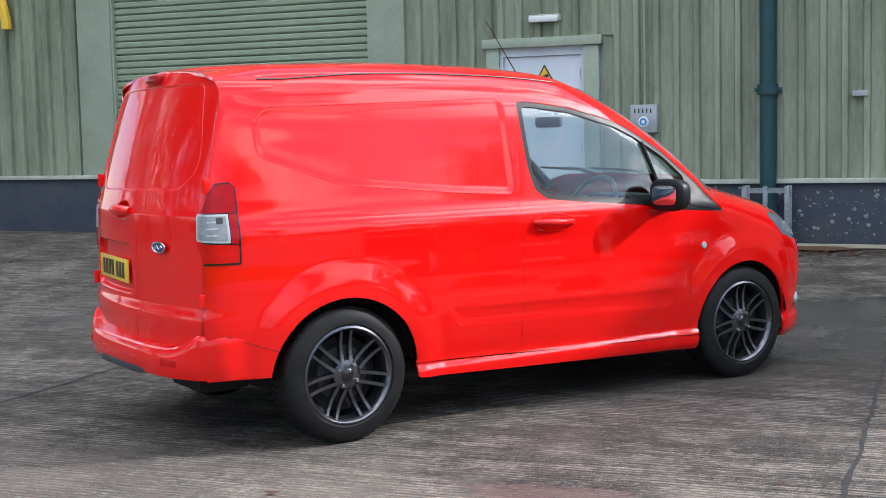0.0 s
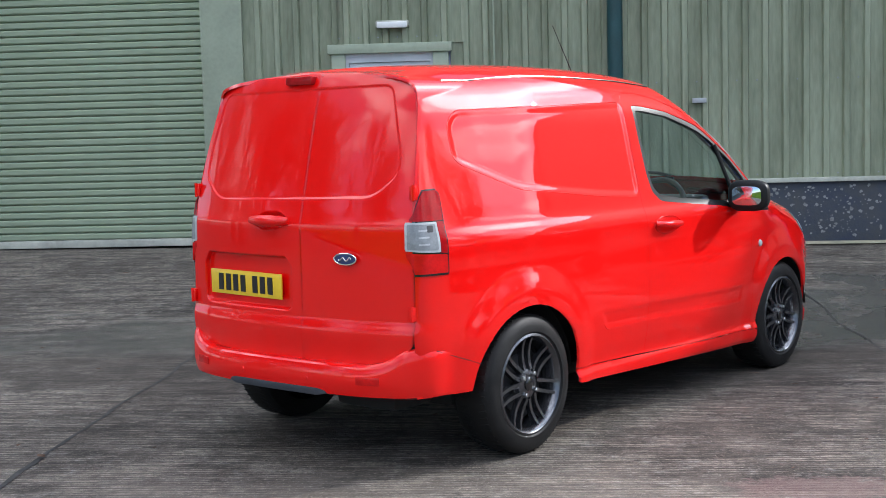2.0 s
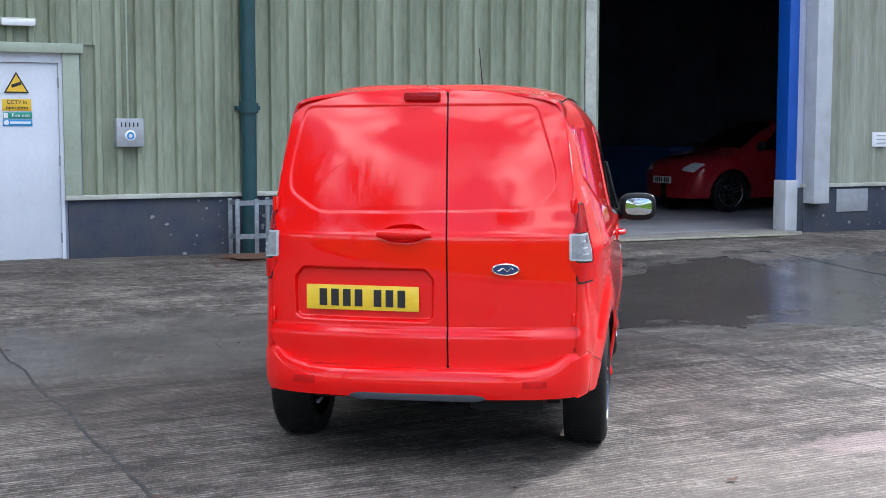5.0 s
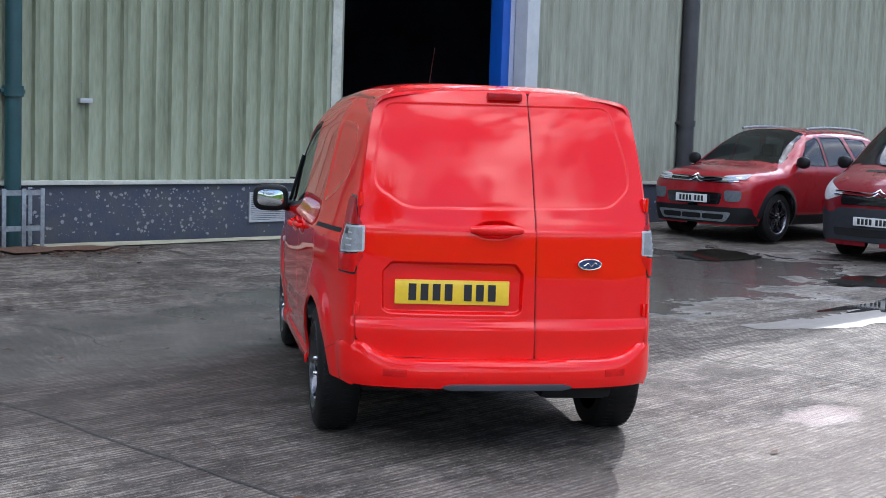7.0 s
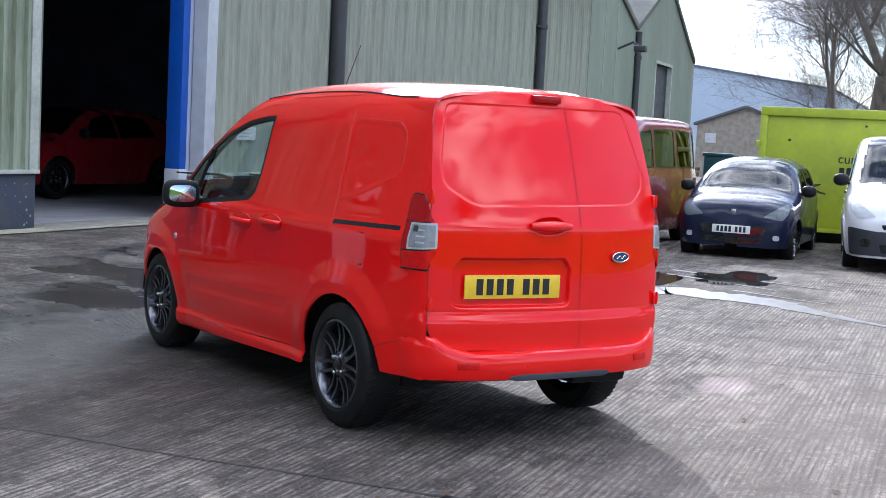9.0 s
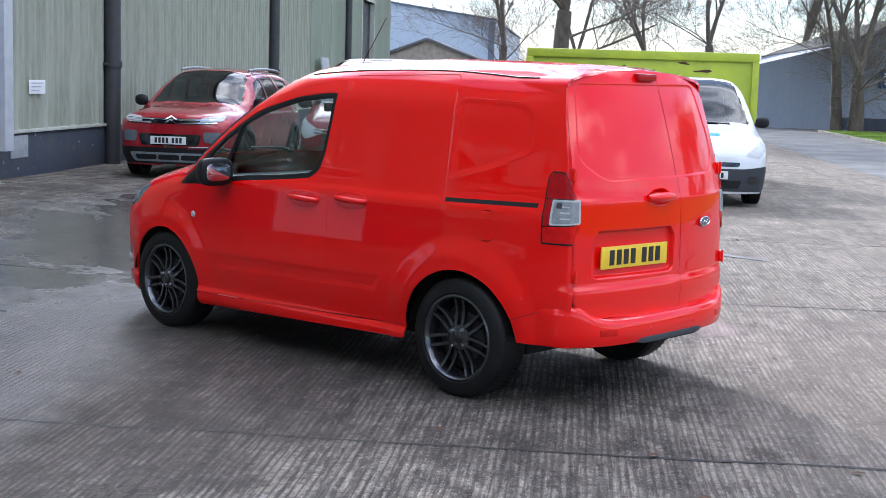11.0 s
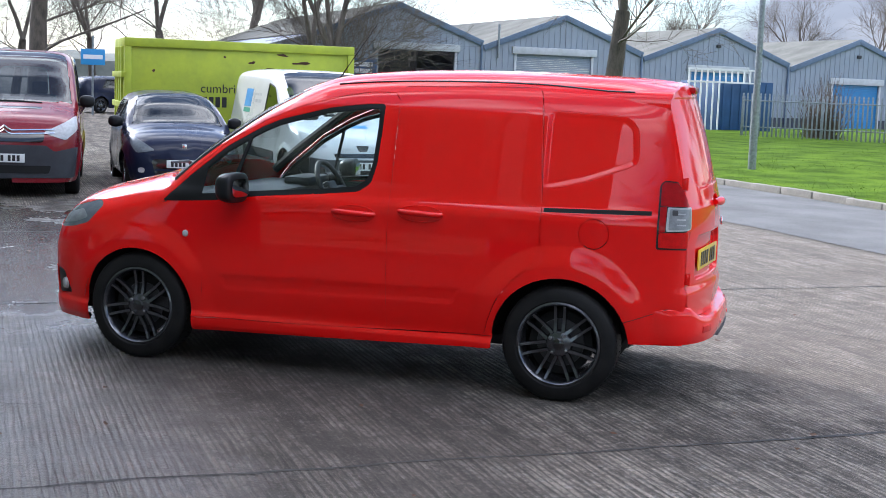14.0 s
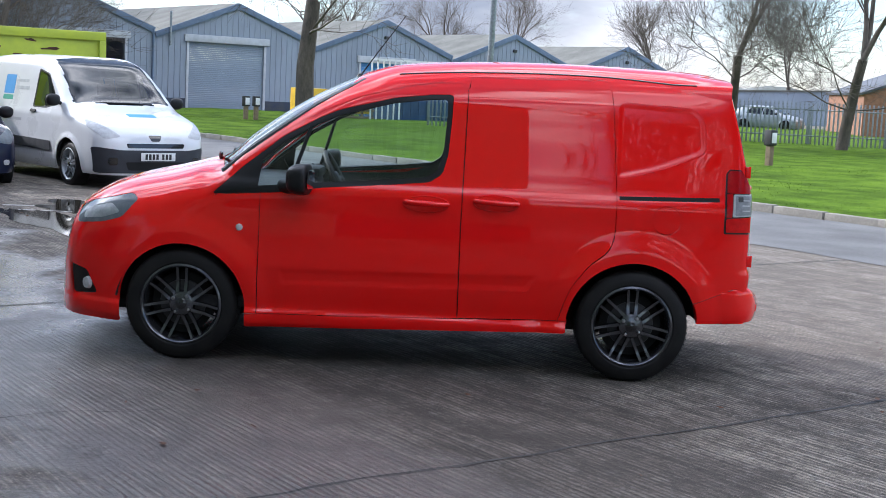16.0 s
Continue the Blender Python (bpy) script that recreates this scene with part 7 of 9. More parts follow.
def roof_details(van):
    for s in (1, -1):
        bm = bmesh.new()
        pts = [(x, s * 0.585, float(VAN.height(np.array([x]), np.array([0.585]))[0]) + 0.0015) for x in np.linspace(-1.55, 0.10, 24)]
        tube(bm, pts, 0.0045, 8)
        part("roof_channel", bm, M["gloss_black"], van, "dark roof ditch strip")
    bm = bmesh.new()
    z = float(VAN.roof(0.36)) + 0.03
    lathe(bm, [(0.0, 0.02), (0.014, 0.018), (0.022, 0.0), (0.026, -0.01)], 16, pose(0.36, 0, z - 0.035, 90, 0, 0))
    tube(bm, [(0.36, 0, z - 0.03), (0.27, 0, z + 0.10), (0.10, 0, z + 0.34)], [0.005, 0.003, 0.002], 6)
    part("aerial", bm, M["black_trim"], van, "thin black whip aerial")
    for s in (0.35, -0.15):
        bm = bmesh.new()
        tube(bm, [(1.12, s, 1.112), (1.10, s + 0.1, 1.14), (1.04, s + 0.42, 1.15)], [0.014, 0.010, 0.006], 8)
        part("wiper", bm, M["black_trim"], van, "black windscreen wiper")


red_van()


# ---- the other vehicles ----
def simple_car(name, m, label, category, paint, roof, half, nose_x, tail_x, axles, wheel_r, screen, side_glass, low=0.22, crown=0.30, fronts=(), sides=(), plate_z=0.55, blunt=1.0, rim_mat="rim", wheel_y=None, square=3.6):
    """A parked vehicle from its outlines. roof: (x, z) of the middle line; half: (z, half width); screen: windscreen in (x, y);
    side_glass: outlines in (x, z); fronts and sides: (part name, kind, outline, material, lift)."""
    car = thing(name, m, label, category)
    b = blunt
    plan = curve_through([(tail_x - 0.3, 0.02), (tail_x, 0.45), (tail_x + 0.05, 0.74), (tail_x + 0.14, 0.87), (tail_x + 0.4, 0.96), (tail_x + 0.9, 1.0), (nose_x - 0.95, 1.0), (nose_x - 0.5, 0.972), (nose_x - 0.26, 0.925),
                          (nose_x - 0.13 * b, 0.84), (nose_x - 0.06 * b, 0.72), (nose_x - 0.02, 0.52), (nose_x, 0.32), (nose_x + 0.02, 0.02)])
    flat = curve_through([(0, 0.0), (3, 0.0)])
    sq = curve_through([(tail_x, square), (nose_x, square * 0.8)])
    profile = curve_through(half)

    def flare(x, z, s):
        x, z = np.broadcast_arrays(np.asarray(x, float), np.asarray(z, float))
        out = np.zeros(x.shape)
        for ax in axles:
            r = np.hypot(x - ax, z - wheel_r)
            out = out + 0.022 * smoothstep((wheel_r + 0.14 - r) / 0.09)
        return out

    body = Shell(curve_through(roof), profile, plan, flat, sq, low, tail_x, nose_x + 0.015, flare, crown)
    xs = list(np.linspace(tail_x, tail_x + 0.3, 10)) + list(np.arange(tail_x + 0.34, nose_x - 0.34, 0.04)) + list(np.linspace(nose_x - 0.32, nose_x + 0.014, 22))
    arches = [arch(ax, wheel_r, wheel_r + 0.05, -0.2) for ax in axles]
    zmin = min(body.height(np.array([p[0]]), np.array([p[1]]))[0] for p in screen) - 0.02
    for s in (1, -1):
        for _, v, n, f in shell_panels(body, s, xs, 54, [("body_side", None)], list(side_glass) + arches, -50, cell=0.05):
            v = np.asarray(v)
            mid = np.array([v[list(q)].mean(0) for q in f])
            hit = inside(screen, mid[:, :2]) & (mid[:, 2] > zmin)
            ob = new("body_side", make_mesh("body_side", v, [q for q, h in zip(f, hit) if not h], paint, n))
            ob.parent = car
        for g in side_glass:
            pane = patch_part("side_window", body, "side", g, M["car_glass"], car, "dark side window", s, lift=-0.004, depth=0.0, cell=0.04)
            pane.visible_shadow = False
            q = np.asarray(g)
            c = q.mean(0)
            patch_part("window_seal", body, "side", [tuple(c + (p - c) * 1.03) for p in q], M["black_trim"], car, "", s, lift=0.002, depth=0.006, cell=0.02, holes=([tuple(c + (p - c) * 0.95) for p in q],))
        for pname, kind, poly, mat, lift in sides:
            patch_part(pname, body, kind, poly, M[mat], car, "", s, lift=lift, depth=0.02, cell=0.03)
        for ax in axles:
            y = wheel_y or float(body.width(np.array([ax]), np.array([0.5]))[0]) - 0.035
            wheel(car, ax, s, radius=wheel_r, rim=wheel_r * 0.70, width=0.19, y=y, pairs=5, mats=("tyre", rim_mat), nuts=5, z=wheel_r, spoke=0.02)
            bm = bmesh.new()
            half_ring(bm, wheel_r + 0.055, 0.30, Matrix.Translation((ax, s * (y - 0.01), wheel_r)) @ pose(0, 0, 0, 0, 0, 0 if s > 0 else 180))
            part("arch_liner", bm, M["void"], car)
        # mirror
        x0 = max(p[0] for p in screen) - 0.28
        z0 = zmin + 0.06
        y0 = float(body.width(np.array([x0]), np.array([z0]))[0])
        bm = bmesh.new()
        r = bmesh.ops.create_uvsphere(bm, u_segments=16, v_segments=10, radius=1.0)
        for v in r["verts"]:
            v.co = Vector((x0 + 0.06 * v.co.x, s * (y0 + 0.13) + 0.105 * v.co.y, z0 + 0.085 * math.copysign(abs(v.co.z) ** 0.7, v.co.z)))
        tube(bm, [(x0, s * (y0 - 0.02), z0 - 0.05), (x0, s * (y0 + 0.08), z0 - 0.03)], 0.025, 8)
        part("door_mirror", bm, M["black_trim"], car, "black door mirror", smooth=60)
    pane = patch_part("windscreen", body, "top", screen, M["car_glass"], car, "dark reflecting windscreen", lift=-0.004, depth=0.0, cell=0.05)
    pane.visible_shadow = False
    for pname, kind, poly, mat, lift in fronts:
        patch_part(pname, body, kind, poly, M[mat], car, "", lift=lift, depth=0.03, cell=0.025)
    x = float(body.nose(np.array([0.0]), np.array([plate_z]))[0])
    plate_bars(car, 0.52, 0.111, pose(x + 0.035, 0, plate_z, 0, 0, 90), "plate_white")
    # seats, dash and floor behind the glass
    bm = bmesh.new()
    sx = max(p[0] for p in screen)
    w = profile(0.6) - 0.12
    box(bm, tail_x + 0.3, -w, low + 0.02, nose_x - 0.3, w, low + 0.12, 0.02)
    box(bm, sx - 0.55, -w, 0.6, sx - 0.05, w, zmin - 0.02, 0.05)
    part("floor_and_dash", bm, M["dash"], car)
    for y in (0.36, -0.36):
        bm = bmesh.new()
        box(bm, sx - 1.45, y - 0.22, 0.4, sx - 1.30, y + 0.22, zmin + 0.12, 0.05)
        box(bm, sx - 1.47, y - 0.11, zmin + 0.12, sx - 1.36, y + 0.11, zmin + 0.30, 0.04)
        part("seat", bm, M["seat"], car)
    bm = bmesh.new()
    tube(bm, [(sx - 0.02, 0.45, zmin + 0.03), (sx - 0.05, 0.1, zmin + 0.045), (sx - 0.05, -0.35, zmin + 0.045)], 0.012, 6)
    part("wiper", bm, M["black_trim"], car)
    return car, body


def mirrored(poly):
    return [(-a, b) for a, b in poly][::-1]


def both(name, poly, mat, lift):
    return [(name, "front", poly, mat, lift), (name, "front", mirrored(poly), mat, lift)]


def ground_at(x, y):
    p = YARD.inverted() @ Vector((x, y, 0))
    return yard_height(p.x, p.y)


def parked(nose, heading, nose_x, drop=0.0):
    """The pose of a car whose front end stands at nose, heading that many degrees from +x."""
    a = radians(heading)
    return pose(nose[0] - nose_x * math.cos(a), nose[1] - nose_x * math.sin(a), ground_at(nose[0], nose[1]) * 0.5 + drop, 0, 0, heading)


def chevrons(car, body, z, w):
    """A chrome double-chevron bar across the nose."""
    for k, dz in enumerate((0.0, -0.045)):
        bm = bmesh.new()
        for s in (1, -1):
            pts = []
            for t in np.linspace(0, 1, 14):
                y = s * w * t
                zz = z + dz + (0.055 * (1 - t / 0.12) if t < 0.12 else 0.02 * (t - 0.12) / 0.88)
                x = float(body.nose(np.array([y]), np.array([zz]))[0]) + 0.012
                pts.append((x, y, zz))
            tube(bm, pts, 0.013, 6)
        part("chrome_bar", bm, M["chrome"], car, "chrome nose bar")


SUV_HALF = [(0.15, 0.76), (0.25, 0.80), (0.40, 0.86), (0.65, 0.882), (0.92, 0.875), (1.02, 0.85), (1.10, 0.82), (1.30, 0.745), (1.50, 0.67), (1.8, 0.60)]


def suv():
    nx = 2.05
    fronts = [("lower_grille", "front", rounded([(-0.42, 0.50), (0.42, 0.50), (0.46, 0.66), (-0.46, 0.66)], 0.04), "gloss_black", 0.006),
              ("bumper_skirt", "front", rounded([(-0.80, 0.24), (0.80, 0.24), (0.80, 0.47), (-0.80, 0.47)], 0.03), "black_trim", 0.006),
              ("skid_plate", "front", rounded([(-0.52, 0.27), (0.52, 0.27), (0.60, 0.40), (-0.60, 0.40)], 0.04), "galv", 0.014),
              ("grille_slot", "front", rounded([(-0.48, 0.30), (-0.18, 0.30), (-0.18, 0.37), (-0.50, 0.37)], 0.02), "black_trim", 0.024),
              ("grille_slot", "front", rounded([(-0.15, 0.30), (0.15, 0.30), (0.15, 0.37), (-0.15, 0.37)], 0.02), "black_trim", 0.024),
              ("grille_slot", "front", rounded([(0.18, 0.30), (0.48, 0.30), (0.50, 0.37), (0.18, 0.37)], 0.02), "black_trim", 0.024),
              ("nose_band", "front", rounded([(-0.60, 0.80), (0.60, 0.80), (0.60, 0.88), (-0.60, 0.88)], 0.02), "gloss_black", 0.004)]
    fronts += both("headlamp", rounded([(0.50, 0.55), (0.70, 0.55), (0.72, 0.70), (0.48, 0.70)], 0.05), "head_clear", 0.010)
    fronts += both("day_lamp", rounded([(0.42, 0.83), (0.72, 0.85), (0.72, 0.92), (0.44, 0.89)], 0.02), "tail_clear", 0.012)
    g1 = rounded([(0.72, 1.06), (0.30, 1.40), (0.02, 1.47), (-0.02, 1.05)], 0.03)
    g2 = rounded([(-0.08, 1.05), (-0.04, 1.47), (-0.62, 1.48), (-0.86, 1.08)], 0.03)
    g3 = rounded([(-0.95, 1.10), (-0.74, 1.47), (-1.30, 1.44), (-1.40, 1.14)], 0.03)
    sides = [("sill_guard", "side", [(0.85, 0.22), (0.85, 0.36), (-1.0, 0.36), (-1.0, 0.22)], "black_trim", 0.006)]
    for ax in (1.23, -1.37):
        ring = [(ax + 0.46 * math.cos(a), 0.33 + 0.46 * math.sin(a)) for a in (math.pi * k / 20 for k in range(21))] + [(ax + 0.385 * math.cos(a), 0.33 + 0.385 * math.sin(a)) for a in (math.pi * (20 - k) / 20 for k in range(21))]
        sides.append(("arch_guard", "side", ring, "black_trim", 0.006))
    car, body = simple_car("suv", parked((9.72, -5.50), 123, nx, 0.05), "cherry red compact suv with roof rails, parked by the wall", "car", M["cherry"],
                           [(-2.12, 0.95), (-2.06, 1.20), (-1.88, 1.46), (-1.5, 1.575), (-0.6, 1.61), (0.05, 1.58), (0.42, 1.45), (0.95, 1.13), (1.08, 1.08), (1.6, 1.01), (1.88, 0.95), (2.0, 0.86), (2.05, 0.70), (2.07, 0.5)],
                           SUV_HALF, nx, -2.1, (1.23, -1.37), 0.335, rounded([(0.17, 0.54), (0.97, 0.70), (1.04, 0.0), (0.97, -0.70), (0.17, -0.54), (0.10, 0.0)], 0.03), [g1, g2, g3], fronts=fronts, sides=sides, plate_z=0.575, crown=0.26)
    chevrons(car, body, 0.855, 0.66)
    for s in (1, -1):
        bm = bmesh.new()
        tube(bm, [(x, s * 0.54, float(body.height(np.array([x]), np.array([0.54]))[0]) + 0.055 * min(1, 6 * min(0.18 + x + 1.5, 0.25 - x + 0.05, 0.17))) for x in np.linspace(-1.55, 0.10, 12)], 0.02, 8)
        part("roof_rail", bm, M["galv"], car, "silver roof rail")


def red_mpv_van():
    nx = 2.40
    fronts = [("bumper", "front", rounded([(-0.86, 0.28), (0.86, 0.28), (0.90, 0.68), (0.62, 0.62), (0.52, 0.70), (-0.52, 0.70), (-0.62, 0.62), (-0.90, 0.68)], 0.03), "grey_bumper", 0.012),
              ("grille", "front", rounded([(-0.48, 0.74), (0.48, 0.74), (0.50, 0.84), (-0.50, 0.84)], 0.02), "gloss_black", 0.018),
              ("air_intake", "front", rounded([(-0.55, 0.34), (0.55, 0.34), (0.58, 0.44), (-0.58, 0.44)], 0.02), "void", 0.018),
              ("cowl_slot", "top", rounded([(1.86, -0.45), (1.92, -0.45), (1.92, 0.45), (1.86, 0.45)], 0.02), "gloss_black", 0.004)]
    fronts += both("headlamp", rounded([(0.48, 0.86), (0.76, 0.77), (0.90, 0.90), (0.885, 1.08), (0.76, 1.00)], 0.03), "tail_clear", 0.008)
    g1 = rounded([(1.28, 1.22), (0.82, 1.70), (0.32, 1.75), (0.30, 1.18)], 0.04)
    car, body = simple_car("passenger_van", parked((7.60, -7.08), 121, nx, -0.02), "dark red passenger van with grey bumper, parked on the wet yard", "van", M["maroon"],
                           [(-2.42, 1.5), (-2.38, 1.85), (-2.1, 1.93), (-1.0, 1.95), (0.45, 1.94), (0.82, 1.86), (1.2, 1.62), (1.72, 1.24), (1.86, 1.18), (2.18, 1.03), (2.34, 0.86), (2.40, 0.70), (2.42, 0.5)],
                           [(0.15, 0.84), (0.3, 0.91), (0.6, 0.945), (1.0, 0.94), (1.12, 0.92), (1.25, 0.90), (1.6, 0.855), (1.8, 0.82), (2.0, 0.78)], nx, -2.4, (1.5, -1.5), 0.33,
                           rounded([(0.68, 0.72), (1.66, 0.83), (1.76, 0.0), (1.66, -0.83), (0.68, -0.72), (0.58, 0.0)], 0.03), [g1, rounded([(0.20, 1.18), (0.22, 1.75), (-0.80, 1.76), (-0.80, 1.18)], 0.05), rounded([(-0.92, 1.18), (-0.92, 1.76), (-1.95, 1.74), (-2.0, 1.18)], 0.05)], fronts=fronts, plate_z=0.535, crown=0.30, square=6.0)
    chevrons(car, body, 0.885, 0.62)


def small_hatch():
    nx = 1.70
    fronts = [("lower_grille", "front", rounded([(-0.40, 0.27), (0.40, 0.27), (0.46, 0.52), (-0.46, 0.52)], 0.05), "gloss_black", 0.006),
              ("grille_bar", "front", rounded([(-0.42, 0.36), (0.42, 0.36), (0.42, 0.385), (-0.42, 0.385)], 0.01), "navy", 0.02)]
    fronts += both("headlamp", rounded([(0.40, 0.64), (0.66, 0.60), (0.73, 0.72), (0.70, 0.84), (0.52, 0.72)], 0.04), "head_clear", 0.008)
    fronts += both("fog_lamp", rounded([(0.55, 0.33), (0.63, 0.33), (0.63, 0.40), (0.55, 0.40)], 0.03), "tail_clear", 0.012)
    g1 = rounded([(0.62, 0.96), (0.26, 1.24), (-0.12, 1.32), (-0.18, 0.95)], 0.03)
    g2 = rounded([(-0.25, 0.95), (-0.19, 1.32), (-0.85, 1.30), (-1.05, 1.02)], 0.03)
    car, body = simple_car("hatchback", parked((6.20, -9.31), 125, nx, -0.06), "dark navy small hatchback car parked before the lime skip", "car", M["navy"],
                           [(-1.73, 0.85), (-1.66, 1.2), (-1.48, 1.39), (-0.7, 1.465), (0.05, 1.43), (0.42, 1.30), (0.86, 1.02), (0.98, 0.975), (1.32, 0.90), (1.55, 0.80), (1.66, 0.66), (1.70, 0.5)],
                           [(0.15, 0.72), (0.3, 0.78), (0.55, 0.812), (0.8, 0.808), (0.92, 0.785), (1.0, 0.755), (1.2, 0.68), (1.4, 0.60), (1.6, 0.55)], nx, -1.72, (1.08, -1.26), 0.285,
                           rounded([(0.14, 0.50), (0.84, 0.66), (0.92, 0.0), (0.84, -0.66), (0.14, -0.50), (0.08, 0.0)], 0.03), [g1, g2], fronts=fronts, plate_z=0.46, crown=0.26)
    bm = bmesh.new()
    x = float(body.nose(np.array([0.0]), np.array([0.70]))[0])
    box(bm, x - 0.01, -0.035, 0.665, x + 0.016, 0.035, 0.735, 0.012)
    part("nose_badge", bm, M["chrome"], car, "small chrome nose badge")


def white_van():
    nx = 2.15
    fronts = [("bumper", "front", rounded([(-0.80, 0.25), (0.80, 0.25), (0.84, 0.60), (0.50, 0.56), (-0.50, 0.56), (-0.84, 0.60)], 0.03), "grey_bumper", 0.012),
              ("air_intake", "front", rounded([(-0.42, 0.29), (0.42, 0.29), (0.46, 0.40), (-0.46, 0.40)], 0.03), "void", 0.018),
              ("grille_slot", "front", rounded([(-0.42, 0.59), (0.42, 0.59), (0.44, 0.65), (-0.44, 0.65)], 0.02), "gloss_black", 0.006),
              ("nose_badge", "front", rounded([(-0.10, 0.76), (0.10, 0.76), (0.06, 0.68), (-0.06, 0.68)], 0.02), "gloss_black", 0.006),
              ("bonnet_decal", "top", rounded([(1.60, -0.20), (1.72, -0.20), (1.72, 0.22), (1.60, 0.22)], 0.01), "sign_blue", 0.003)]
    fronts += both("fog_lamp", rounded([(0.56, 0.36), (0.68, 0.36), (0.68, 0.46), (0.56, 0.46)], 0.04), "gloss_black", 0.02)
    fronts += both("headlamp", rounded([(0.50, 0.74), (0.72, 0.70), (0.85, 0.84), (0.82, 0.96), (0.66, 0.86)], 0.04), "tail_clear", 0.008)
    g1 = rounded([(0.86, 1.12), (0.40, 1.54), (0.06, 1.60), (0.05, 1.06), (0.50, 1.06)], 0.04)
    sides = [("side_moulding", "side", rounded([(0.72, 0.46), (0.72, 0.60), (-0.85, 0.62), (-0.85, 0.48)], 0.02), "grey_bumper", 0.014),
             ("side_decal", "side", rounded([(-0.72, 1.22), (-0.72, 1.50), (-1.08, 1.50), (-1.08, 1.22)], 0.01), "sign_blue", 0.003),
             ("decal_band", "side", rounded([(-0.72, 1.13), (-0.72, 1.20), (-1.08, 1.20), (-1.08, 1.13)], 0.01), "sign_green", 0.003),
             ("writing_bar", "side", [(-0.25, 1.40), (-0.25, 1.44), (-0.66, 1.44), (-0.66, 1.40)], "vent_grey", 0.003),
             ("writing_bar", "side", [(-0.20, 1.29), (-0.20, 1.34), (-0.66, 1.34), (-0.66, 1.29)], "vent_grey", 0.003),
             ("writing_bar", "side", [(-0.30, 0.84), (-0.30, 0.88), (-1.10, 0.88), (-1.10, 0.84)], "vent_grey", 0.003),
             ("door_handle", "side", rounded([(0.20, 0.98), (0.20, 1.02), (0.02, 1.02), (0.02, 0.98)], 0.02), "black_trim", 0.02)]
    simple_car("panel_van", parked((3.86, -10.22), 131, nx, -0.03), "white small panel van with blue decals and grey bumper", "van", M["white_car"],
               [(-2.22, 1.45), (-2.16, 1.72), (-1.8, 1.80), (-0.8, 1.825), (0.0, 1.81), (0.36, 1.73), (0.72, 1.50), (1.20, 1.15), (1.34, 1.10), (1.75, 0.985), (1.98, 0.86), (2.10, 0.72), (2.16, 0.5)],
               [(0.15, 0.80), (0.3, 0.87), (0.6, 0.90), (0.95, 0.895), (1.06, 0.87), (1.2, 0.84), (1.5, 0.785), (1.7, 0.745), (1.9, 0.71)], nx, -2.2, (1.27, -1.46), 0.315,
               rounded([(0.24, 0.61), (1.12, 0.74), (1.22, 0.0), (1.12, -0.74), (0.24, -0.61), (0.14, 0.0)], 0.03), [g1], fronts=fronts, sides=sides, plate_z=0.475, crown=0.30, square=5.5, rim_mat="galv")


def plain_hatch(m, label, paint):
    """A parked hatchback far off or in the dark."""
    g1 = rounded([(0.72, 0.98), (0.30, 1.28), (-0.12, 1.36), (-0.18, 0.97)], 0.03)
    g2 = rounded([(-0.25, 0.97), (-0.19, 1.36), (-0.95, 1.32), (-1.20, 1.02)], 0.03)
    fronts = both("headlamp", rounded([(0.42, 0.66), (0.68, 0.63), (0.74, 0.76), (0.56, 0.78)], 0.03), "tail_clear", 0.008)
    return simple_car("hatchback", m, label, "car", M[paint], [(-2.0, 0.9), (-1.92, 1.2), (-1.65, 1.40), (-0.7, 1.49), (0.05, 1.46), (0.5, 1.30), (1.0, 1.02), (1.15, 0.97), (1.6, 0.88), (1.88, 0.74), (1.96, 0.5)],
                      [(0.15, 0.76), (0.3, 0.83), (0.55, 0.86), (0.82, 0.855), (0.94, 0.83), (1.05, 0.79), (1.25, 0.71), (1.45, 0.62), (1.7, 0.56)], 1.96, -1.98, (1.25, -1.28), 0.315,
                      rounded([(0.22, 0.46), (0.96, 0.62), (1.02, 0.0), (0.96, -0.62), (0.22, -0.46), (0.15, 0.0)], 0.03), [g1, g2], fronts=fronts, plate_z=0.5, crown=0.26)


suv()
red_mpv_van()
small_hatch()
white_van()
plain_hatch(YARD @ pose(13.1, 4.1, 0.19, 0, 0, 176), "red hatchback car standing inside the dark warehouse", "cherry")
plain_hatch(YARD @ pose(50.5, -9.6, 0.0, 0, 0, -60), "dark blue hatchback car parked far off by the trees", "navy")


